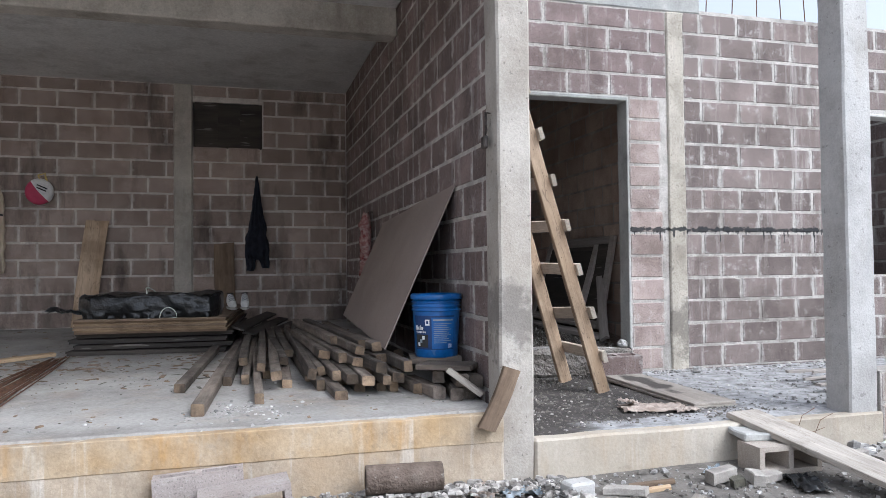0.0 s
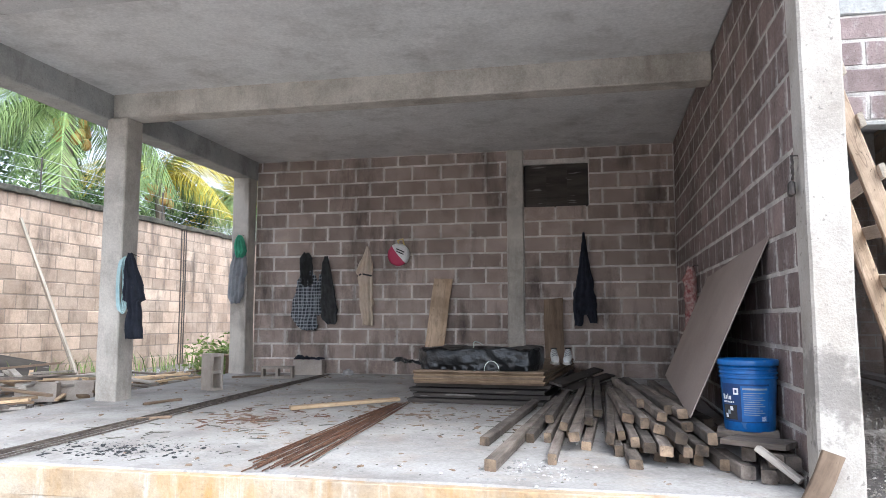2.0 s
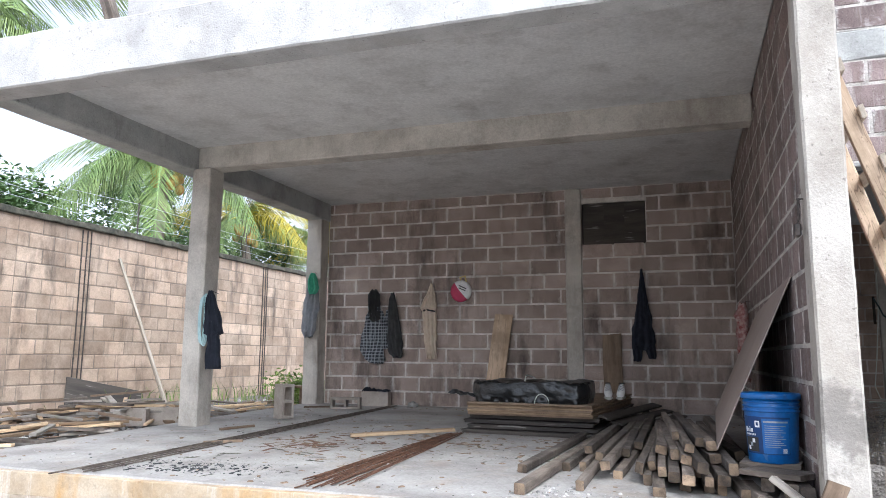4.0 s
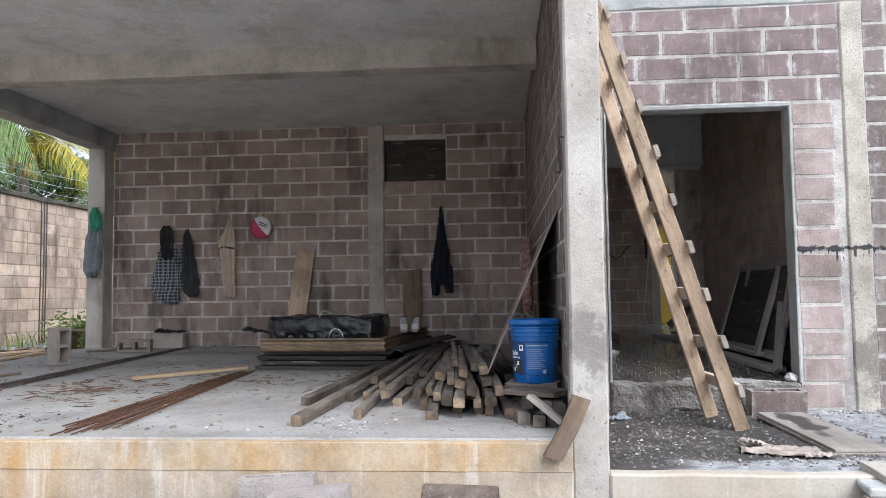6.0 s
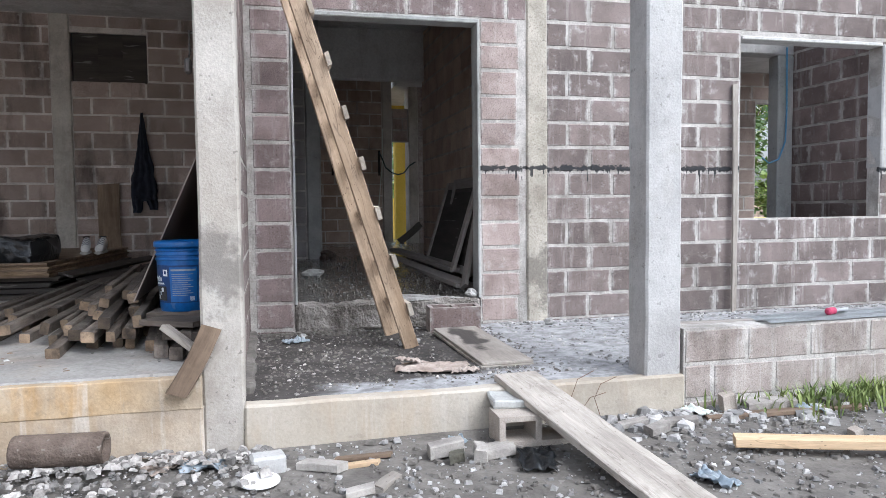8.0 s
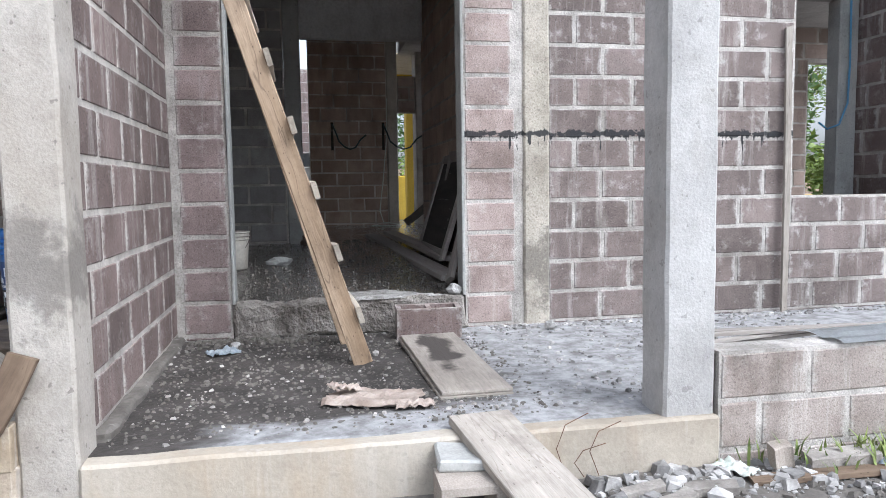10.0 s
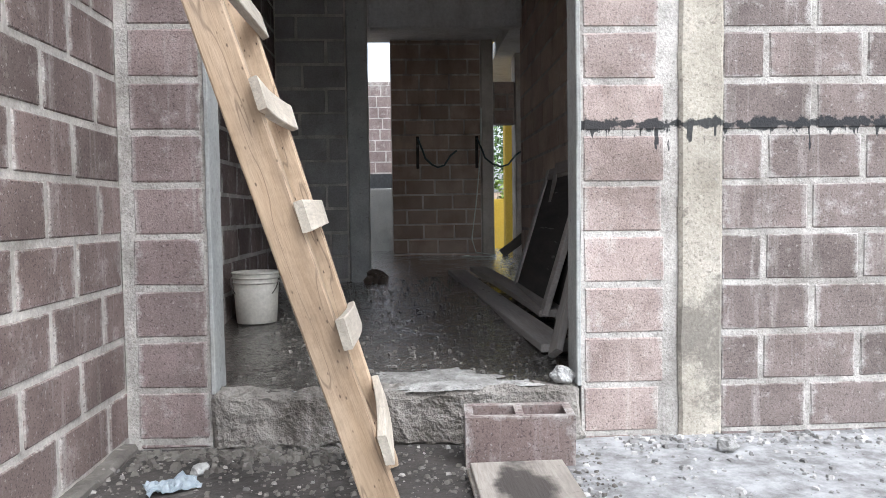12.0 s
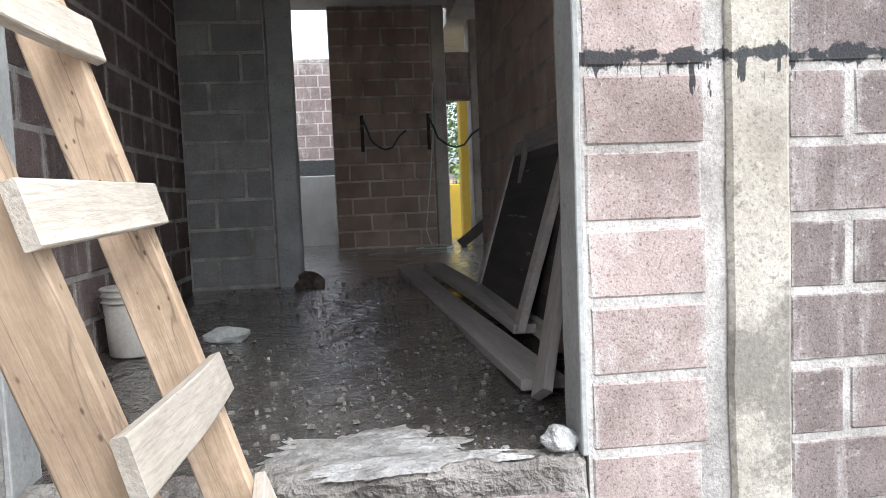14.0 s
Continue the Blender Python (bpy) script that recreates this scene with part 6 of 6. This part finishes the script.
for k in range(7):
    y = rd.uniform(4.1, 5.3)
    timber((4.1 + rd.uniform(0, 0.4), y, PORCH + 0.02 + 0.012 * k), (5.6 + rd.uniform(-0.3, 0.6), y + rd.uniform(-0.3, 0.3), PORCH + 0.02 + 0.012 * k), rd.uniform(0.03, 0.07), 0.018, "grey_wood", "batten", "grey battens strewn behind the low wall", "batten", "strewn battens", 120 + k)

# ---- ground in front ----
timber((3.025, 3.83, PORCH + 0.03), (3.29, 2.46, ground_z(3.29, 2.46) + 0.02), 0.245, 0.035, "plank_wood", "ramp_plank", "long pale plank laid as a ramp to the porch", "plank", "", 131)
gz = ground_z
loose_block(pose(3.00, 3.585, gz(3.0, 3.58) + 0.07, 0, 0, -2) @ pose(0, 0, 0, 90, 0, 0), "grey hollow block lying beneath the ramp plank")
ob = mesh_ob("slab_piece", rough_box((-0.17, -0.09, 0), (0.15, 0.09, 0.045), 0.05, 0.014, 3), "concrete_grey")
ob.matrix_basis = pose(2.99, 3.60, gz(3.0, 3.58) + 0.146, 0, 2, -8)
tagged(ob, "broken grey slab piece on top of the block", "rubble")
lg = thing("clay_pipe", "mud-stained brown pipe section lying at the slab edge", "pipe", pose(0.70, 3.56, gz(0.8, 3.56) + 0.11, 0, 90, -6))
part("shell", lathe([(0.052, 0.0), (0.068, 0.0), (0.070, 0.01), (0.070, 0.36), (0.068, 0.37), (0.052, 0.37), (0.050, 0.2), (0.052, 0.0)], 22, cap=False), "mud", lg, smooth=True)
ob = mesh_ob("footing_slab", rough_box((-0.28, 3.38, 0.10), (0.38, 3.66, 0.262), 0.06, 0.012, 31), "concrete_grey")
tagged(ob, "broken concrete slab beneath the loose blocks", "slab")
ob = mesh_ob("concrete_block", hollow_block(0.39, 0.095, 0.19), "block_pale")
ob.matrix_basis = pose(-0.045, 3.605, 0.270, 0, -3, 1)
tagged(ob, "pale pinkish concrete block standing by the slab edge", "block", "loose blocks by the slab")
ob = mesh_ob("concrete_block", hollow_block(), "block_pale")
ob.matrix_basis = pose(0.150, 3.455, 0.347, 0, -6, 2) @ pose(0, 0.095, 0, 90, 0, 0)
tagged(ob, "pale hollow block with two cells facing the yard", "block", "loose blocks by the slab")
ob = mesh_ob("concrete_block", hollow_block(), "block_pale")
ob.matrix_basis = pose(-0.24, 3.20, gz(-0.24, 3.2) - 0.06, 0, 0, -28)
tagged(ob, "pale concrete block half sunk in rubble", "block", "loose blocks by the slab")
ob = mesh_ob("bucket_shard", lump(0.09, 15, (1.3, 0.8, 0.5), 2), "white_bright")
ob.matrix_basis = pose(0.42, 3.12, gz(0.42, 3.12) + 0.02)
tagged(ob, "white plastic shard in the rubble", "plastic")
ld = thing("plastic_plate", "round white plastic lid lying in the dirt", "plate", pose(1.707, 3.27, gz(1.707, 3.27) + 0.012, 3, 0, 0))
part("disc", lathe([(0.078, 0.0), (0.084, 0.003), (0.084, 0.010), (0.078, 0.014), (0.070, 0.009), (0.002, 0.009)], 30), "white_bright", ld)
ob = mesh_ob("block_piece", rough_box((-0.075, -0.05, 0), (0.075, 0.05, 0.085), 0.04, 0.006, 8), "concrete")
ob.matrix_basis = pose(1.74, 3.42, gz(1.74, 3.42) - 0.005, 0, 0, 10)
tagged(ob, "pale broken block piece in the dirt", "rubble", "rubble pieces")
for k, (x, y, l, w, h, a, mt) in enumerate(((1.97, 3.36, 0.24, 0.09, 0.05, -34, "mortar_dark"), (2.16, 3.43, 0.30, 0.05, 0.025, -4, "brown_wood"), (2.14, 3.36, 0.19, 0.05, 0.025, -3, "fresh_wood"), (2.225, 3.13, 0.17, 0.07, 0.03, 48, "plank_wood"), (2.53, 3.37, 0.20, 0.09, 0.09, 12, "mortar_dark"), (2.56, 3.28, 0.08, 0.07, 0.06, 0, "moss"), (2.665, 3.28, 0.12, 0.07, 0.09, 78, "mortar_dark"), (2.77, 3.31, 0.17, 0.08, 0.06, 6, "mortar_dark"), (2.78, 3.40, 0.15, 0.06, 0.04, 4, "mortar_dark"), (3.62, 3.40, 0.16, 0.09, 0.06, 20, "mortar_dark"), (3.78, 3.46, 0.22, 0.08, 0.05, -10, "mortar_dark"), (4.42, 3.60, 0.34, 0.12, 0.08, -4, "mortar_dark"), (4.17, 3.62, 0.09, 0.09, 0.13, 0, "block_loose"), (4.45, 3.50, 1.1, 0.09, 0.03, -4, "brown_wood"), (4.80, 3.55, 0.2, 0.1, 0.07, 15, "moss"), (2.10, 3.05, 0.14, 0.07, 0.04, 10, "mortar_dark"), (3.55, 3.52, 0.20, 0.07, 0.04, 8, "mortar_dark"), (4.55, 3.14, 0.06, 0.08, 0.05, 5, "block_loose"))):
    l, w, h = l * 0.85, w * 0.8, h * 0.72
    timber((x - l / 2 * math.cos(radians(a)), y - l / 2 * math.sin(radians(a)), gz(x, y) + h / 2), (x + l / 2 * math.cos(radians(a)), y + l / 2 * math.sin(radians(a)), gz(x, y) + h / 2 + 0.01), w, h, mt, "debris_piece", "broken piece of concrete or wood in the yard" if "wood" not in mt else "short wooden offcut lying in the yard", "debris", "yard debris", 140 + k)
timber((3.84, 3.10, gz(3.84, 3.1) + 0.05), (5.3, 2.64, gz(5.3, 2.64) + 0.06), 0.09, 0.045, "fresh_wood", "yard_timber", "fresh tan timber lying on bricks in the yard", "timber", "", 160)
for k, (x, y, c, w) in enumerate(((1.47, 3.50, "blue_film", 0.20), (2.60, 3.52, "blue_film", 0.14), (2.91, 3.21, "tarp", 0.27), (3.54, 2.80, "blue_film", 0.18), (4.60, 3.52, "blue_film", 0.16), (4.42, 3.66, "white_bright", 0.16), (1.30, 3.55, "paper", 0.22), (0.2, 3.50, "paper", 0.2), (3.98, 3.62, "rope_pale", 0.15))):
    ob = mesh_ob("plastic_litter", sheet(w, w * 0.6, 2.4, 20 + k, 20, 14, 0.045), c, smooth=True)
    ob.matrix_basis = pose(x, y, gz(x, y) + 0.004, 0, 0, 37 * k)
    tagged(ob, "crumpled plastic or paper litter in the yard", "litter", "yard litter")
pile_z = lambda x, y: gz(x, y) + 0.05 * max(0.0, 1 - abs(y - 3.45) / 0.35) * (1 if x < 1.9 else 0.3)
scatter("rubble_heap", 5200, lambda r: (r.uniform(-4.2, 1.75), 3.66 - abs(r.gauss(0, 0.30))), (0.005, 0.034), "rubble", "heap of pale broken mortar and stones along the slab", pile_z, 21, 0.55, 1.2, "rubble", 1.9)
scatter("yard_gravel", 9000, box_area(-3, 6.5, 1.9, 3.66), (0.005, 0.028), "stone", "gravel strewn over the yard earth", gz, 22, 0.6, 1.0, "gravel", 2.2)
scatter("rubble_right", 500, lambda r: (r.uniform(3.4, 6.2), 3.68 - abs(r.gauss(0, 0.16))), (0.010, 0.055), "stone", "broken stones along the low wall", gz, 23, 0.65, 1.0, "rubble")
scatter("yard_clods", 1500, box_area(1.5, 6.5, 2.2, 3.66), (0.010, 0.035), "soil", "dark earth clods in the yard", gz, 24, 0.5, 1.0, "earth")


def blades(name, n, area, h, material, label, zfun, seed):
    rnd = random.Random(seed)
    verts, faces = [], []
    for _ in range(n):
        x, y = area(rnd)
        z, a, l = zfun(x, y), rnd.uniform(0, 6.28), rnd.uniform(*h)
        w, b = 0.004 + l * 0.012, rnd.uniform(0.2, 0.9) * l
        dx, dy = math.cos(a), math.sin(a)
        k = len(verts)
        verts += [(x - dy * w, y + dx * w, z - 0.01), (x + dy * w, y - dx * w, z - 0.01), (x + dx * b * 0.35 + dy * w, y + dy * b * 0.35 - dx * w, z + l * 0.6), (x + dx * b * 0.35 - dy * w, y + dy * b * 0.35 + dx * w, z + l * 0.6), (x + dx * b, y + dy * b, z + l)]
        faces += [(k, k + 1, k + 2, k + 3), (k + 3, k + 2, k + 4)]
    me = bpy.data.meshes.new(name)
    me.from_pydata(verts, [], faces)
    me.materials.append(M[material])
    return tagged(new(name, me), label, "grass", kind="stuff")


for k, (x, h) in enumerate(((3.33, 0.26), (3.46, 0.22), (3.40, 0.14))):
    wi = thing("tie_wire", "thin rusty tie wire curling out of the slab edge", "wire", None, "tie wires")
    part("wire", tube([(x, 3.70, 0.26), (x - 0.05, 3.67, 0.26 + h * 0.5), (x - 0.02, 3.66, 0.26 + h * 0.85), (x + 0.07, 3.66, 0.26 + h)], 0.0018, 5), "rust", wi)
blades("grass_low_wall", 800, lambda r: (r.gauss(5.05, 0.38), 3.70 - abs(r.gauss(0, 0.13))), (0.03, 0.14), "grass", "green grass tufts at the foot of the low wall", gz, 1)
blades("grass_left", 130, lambda r: (-7.25 + abs(r.gauss(0, 0.35)), r.gauss(10.0, 1.2)), (0.06, 0.38), "grass", "dry and green grass along the boundary wall", gz, 2)
blades("grass_rear", 240, lambda r: (r.uniform(-6.8, -4.8), r.gauss(11.5, 0.8)), (0.06, 0.3), "grass", "weeds behind the bay", gz, 3)

# ---- open side: debris pile, poles, black sheet ----
rd = random.Random(12)
for k in range(120):
    x, y = rd.uniform(-6.9, -4.75), rd.gauss(7.0, 1.5)
    a, l = rd.uniform(0, 180), rd.uniform(0.25, 1.3)
    h = 0.02 + 0.42 * max(0, 1 - abs(x + 5.8) / 1.1) * max(0, 1 - abs(y - 6.6) / 1.8) * rd.random()
    z = gz(x, y) + h + 0.03
    c, s2 = math.cos(radians(a)) * l / 2, math.sin(radians(a)) * l / 2
    timber((x - c, y - s2, z), (x + c, y + s2, z + rd.uniform(-0.04, 0.06)), rd.uniform(0.03, 0.11), 0.025, rd.choice(["brown_wood", "fresh_wood", "timber", "plank_wood", "ply_edge"]), "scrap_board", "weathered scrap board in a debris pile", "board", "scrap wood pile", 200 + k)
scatter("side_litter", 1500, lambda r: (r.uniform(-7.2, -4.55), r.uniform(4.5, 11.5)), (0.010, 0.05), "brown_wood", "dry leaves and wood scraps on the earth beside the bay", gz, 36, 0.25, 1.8, "litter", 1.2)
scatter("side_stones", 600, lambda r: (r.uniform(-7.2, -4.55), r.uniform(4.5, 11.5)), (0.010, 0.05), "stone", "broken stones on the earth beside the bay", gz, 37, 0.6, 1.0, "rubble", 1.4)
scatter("bay_rod_scraps", 70, lambda r: (r.gauss(-2.2, 0.25), r.gauss(5.6, 0.25)), (0.010, 0.035), "rust", "short rusty wire cuttings on the bay floor", bay_z, 38, 0.12, 4.0, "wire")
scatter("ash_smudge", 500, lambda r: (r.gauss(-2.45, 0.35), r.gauss(4.25, 0.12)), (0.003, 0.010), "tar", "fine ash and charcoal on the bay floor", bay_z, 39, 0.3, 1.3, "ash", 1.4)
for (x, y) in ((-5.15, 6.6), (-4.95, 6.9)):
    loose_block(pose(x, y, gz(x, y) + 0.02, 0, 0, 25), "grey broken block in the scrap wood")
ob = mesh_ob("black_board", box((-0.55, -0.01, 0), (0.55, 0.01, 0.42), None, 0.002), "dark_board")
ob.matrix_basis = pose(-6.75, 7.9, gz(-6.7, 7.9) + 0.02, -25, 12, 70)
tagged(ob, "blackened board leaning in the debris", "board")
for k in range(2):
    timber((-6.85 + 0.12 * k, 9.25 - 0.1 * k, gz(-6.8, 9.2) + 0.02), (-7.26, 8.52 + 0.03 * k, 2.83 - 0.05 * k), 0.045, 0.035, "rung_wood", "leaning_pole", "long pale pole leaning on the boundary wall", "pole", "poles at the boundary wall", 260 + k)
for y in (4.0, 7.93, 12.62, 17.0):
    cd = thing("tie_rods", "dark steel rods running up the boundary wall", "reinforcing bar")
    for d in (-0.09, 0.0, 0.07):
        part("rod", tube([(-7.312, y + d, 0.4), (-7.312, y + d + 0.01, 1.8), (-7.312, y + d, 3.16)], 0.010, 6), "dark_steel", cd)
for k, z in enumerate((3.42, 3.58, 3.74)):
    wr = thing("barbed_wire", "strand of barbed wire above the boundary wall", "wire", None, "barbed wire strands")
    part("strand", tube([(-7.4, y, z + 0.04 * math.sin(y * 1.3 + k)) for y in range(-2, 30)], 0.004, 5), "zinc", wr)
for y in range(0, 30, 3):
    ob = mesh_ob("wire_post", tube([(-7.4, y, 3.2), (-7.4, y, 3.8)], 0.012, 6), "dark_steel")
    tagged(ob, "thin steel post carrying barbed wire", "post", "wire posts")
bn = thing("small_bench", "low makeshift stool of board and block", "stool", pose(-4.75, 9.6, gz(-4.75, 9.6)))
part("seat", box((-0.2, -0.12, 0.36), (0.2, 0.12, 0.39), None, 0.004), "brown_wood", bn)
for x in (-0.12, 0.12):
    part("leg", box((x - 0.03, -0.08, 0), (x + 0.03, 0.08, 0.36), None, 0.004), "brown_wood", bn)

# ---- upper storey, props seen above the front beam ----
up = thing("roof_prop", "raking timber prop on the upper floor", "prop")
part("shaft", timber_mesh(1.6, 0.09, 0.09, 300), "timber", up).matrix_basis = along((-3.2, 4.0, 3.80), (-3.75, 3.95, 5.3))
structure("upper_pier", rough_box((-2.9, 3.75, 3.80), (-2.2, 3.92, 4.8), 0.2, 0.006, 52), "concrete", "block pier standing on the upper floor", "pier")
for k in range(6):
    sb = thing("starter_bar", "thin steel starter bar above the wall", "reinforcing bar", None, "starter bars")
    x = 3.98 + 0.28 * k
    part("bar", tube([(x, 5.78, 3.6), (x + 0.05 * math.sin(k), 5.78, 4.3), (x + 0.2 * math.cos(k * 2), 5.8, 4.9)], 0.005, 5), "rust", sb)

# ---- vegetation ----
def frond(length, droop, seed):
    """A coconut frond along +x that arches down, with hanging leaflets."""
    rnd = random.Random(seed)
    verts, faces = [], []
    n = 78
    pos = []
    for i in range(n + 1):
        u = i / n
        pos.append(Vector((length * (u - 0.22 * droop * u * u), 0.04 * math.sin(seed + 3 * u), length * (0.42 * u - (0.55 + 0.55 * droop) * u * u))))
    for i in range(n):
        a, b = pos[i], pos[i + 1]
        w = 0.022 * (1 - i / n) + 0.004
        k = len(verts)
        verts += [a + Vector((0, w, 0)), a - Vector((0, w, 0)), b - Vector((0, w, 0)), b + Vector((0, w, 0)), (a + b) / 2 + Vector((0, 0, -w))]
        faces += [(k, k + 1, k + 2, k + 3), (k, k + 4, k + 1), (k + 2, k + 4, k + 3)]
        if i < 4:
            continue
        u = i / n
        ll = 0.88 * math.sin(math.pi * (0.12 + 0.80 * u)) * rnd.uniform(0.85, 1.1)
        d = (b - a).normalized()
        for side in (-1, 1):
            tip = a + d * ll * 0.45 + Vector((0, side * ll * rnd.uniform(0.45, 0.7), -ll * rnd.uniform(0.6, 1.05)))
            mid = (a + tip) / 2 + Vector((0, side * 0.06, 0.09))
            k = len(verts)
            wv = d * 0.012
            verts += [a - wv, a + wv, mid + wv, mid - wv, tip]
            faces += [(k, k + 1, k + 2, k + 3), (k + 3, k + 2, k + 4)]
    me = bpy.data.meshes.new("frond")
    me.from_pydata([tuple(v) for v in verts], [], faces)
    return me


FRONDS = {}


def palm(x, y, h, size, seed, yellow=0.2, n=20):
    rnd = random.Random(seed)
    th = thing("coconut_palm", "tall coconut palm with arching fronds and nuts behind the wall" if yellow < 0.5 else "yellowing coconut palm behind the boundary wall", "palm tree", pose(x, y, 0))
    part("trunk", tube([(0.25 * math.sin(u * 2 + seed), 0.15 * math.cos(u * 2), h * u) for u in [i / 8 for i in range(9)]], 0.16, 10, taper=0.11), "bark", th)
    tx, ty = 0.25 * math.sin(2 + seed), 0.15 * math.cos(2)
    for k in range(n):
        kind = k % 4
        col = "frond_yellow" if rnd.random() < yellow else "frond"
        if (kind, col) not in FRONDS:
            FRONDS[(kind, col)] = frond(2.9, 0.35 + 0.22 * kind, kind + 1)
            FRONDS[(kind, col)].materials.append(M[col])
        f = new("frond", FRONDS[(kind, col)])
        f.parent = th
        tilt = (-50, -28, -8, 14)[k * 4 // n] + rnd.uniform(-8, 8)
        f.matrix_basis = pose(tx, ty, h - 0.05) @ pose(0, 0, 0, 0, tilt, k * 137.5 + rnd.uniform(-10, 10)) @ Matrix.Scale(size * rnd.uniform(0.85, 1.1), 4)
    for k in range(12):
        bm = bmesh.new()
        bmesh.ops.create_icosphere(bm, subdivisions=2, radius=0.11, matrix=Matrix.Diagonal((1, 1, 1.2, 1)))
        part("coconut", bm, "coconut", th, smooth=True).matrix_basis = pose(tx + 0.28 * math.cos(k * 1.2) + 0.05, ty + 0.28 * math.sin(k * 1.2), h - 0.25 - 0.16 * (k // 5) - 0.05 * (k % 3))
    return th


palm(-10.3, 12.9, 5.75, 1.05, 11, 0.04, 24)
palm(-10.8, 17.2, 5.2, 0.95, 2, 0.6, 18)
palm(-9.9, 20.0, 5.0, 0.9, 3, 0.7, 16)
palm(-10.6, 24.5, 5.4, 1.0, 4, 0.3, 18)
palm(-9.7, 7.0, 6.6, 1.05, 5, 0.0, 18)


def leafy(name, label, x, y, z0, trunk_h, radius, n, size, material, seed, squash=0.8, category="tree", clumps=14):
    rnd = random.Random(seed)
    th = thing(name, label, category, pose(x, y, z0))
    tops = []
    for k in range(clumps):
        a, r = k * 2.4 + rnd.uniform(-0.4, 0.4), radius * (0.25 + 0.55 * rnd.random())
        tops.append(Vector((r * math.cos(a), r * math.sin(a), trunk_h + radius * squash * rnd.uniform(-0.5, 0.85))))
    if trunk_h > 0.8:
        part("trunk", tube([(0, 0, -0.1), (0.05 * radius, 0, trunk_h * 0.4), (0, 0.04 * radius, trunk_h * 0.8), (0.02, 0, trunk_h + radius * 0.3)], 0.05 * trunk_h + 0.03, 9, taper=0.03), "bark", th)
        for t in tops[:7]:
            part("limb", tube([(0, 0, trunk_h * 0.55), tuple(t * 0.5 + Vector((0, 0, trunk_h * 0.35))), tuple(t)], 0.05, 6, taper=0.012), "bark", th)
    verts, faces = [], []
    for _ in range(n):
        c = rnd.choice(tops)
        d = Vector((rnd.gauss(0, 1), rnd.gauss(0, 1), rnd.gauss(0, 0.8))).normalized() * radius * 0.42 * rnd.random() ** 0.45
        p = c + d
        a = Vector((rnd.gauss(0, 1), rnd.gauss(0, 1), rnd.gauss(0, 0.5))).normalized()
        b = a.cross(Vector((rnd.gauss(0, 1), rnd.gauss(0, 1), rnd.gauss(0, 1)))).normalized()
        s = size * rnd.uniform(0.6, 1.3)
        k = len(verts)
        verts += [tuple(p - a * s), tuple(p + b * s * 0.38), tuple(p + a * s), tuple(p - b * s * 0.38)]
        faces += [(k, k + 1, k + 2, k + 3)]
    me = bpy.data.meshes.new("crown")
    me.from_pydata(verts, [], faces)
    me.materials.append(M[material])
    cr = new("crown", me)
    cr.parent = th
    return th


leafy("broadleaf_tree", "dense dark green tree behind the boundary wall", -14.5, 15.5, 0, 4.2, 2.6, 12000, 0.085, "leaf", 1)
leafy("broadleaf_tree", "dense dark green tree behind the boundary wall", -13.2, 19.0, 0, 4.0, 2.4, 10000, 0.085, "leaf", 2)
leafy("broadleaf_tree", "dense dark green tree behind the boundary wall", -13.5, 11.3, 0, 3.6, 2.0, 9000, 0.085, "leaf", 3)
leafy("broadleaf_tree", "light green tree beyond the rear opening", 20.5, 27.0, 0, 5.0, 3.5, 10000, 0.085, "leaf_light", 4, 0.6)
leafy("broadleaf_tree", "dense tree beyond the rear opening", 7.5, 27.0, 0, 3.5, 3.0, 10000, 0.085, "leaf", 5)
leafy("shrub", "bright green shrub beyond the rear opening", 13.2, 14.0, 0.1, 0.9, 1.1, 2600, 0.10, "leaf_light", 6, 0.9, "shrub")
leafy("shrub", "bright green shrub beyond the rear opening", 5.6, 20.5, 0.1, 0.9, 1.3, 2600, 0.10, "leaf_light", 7, 0.9, "shrub")
leafy("broadleaf_tree", "dense tree beyond the yard", 16.0, 22.0, 0, 2.5, 2.6, 4500, 0.15, "leaf", 8)
leafy("shrub", "low weeds behind the bay", -5.3, 10.6, 0.5, 0.25, 0.7, 1200, 0.05, "leaf_light", 9, 0.5, "shrub")
structure("yard_strip", box((8.0, 16.0, 0.0), (26, 24, 0.9)), "yellow_paint", "sunlit yellow wall in the distance", "wall")

# ---- walls laid course by course ----
for ob, axis, c, u0, u1, z0, z1, holes, thick, material, kw in WALLS:
    lay(ob, axis, c, u0, u1, z0, z1, holes, thick, material, **kw)
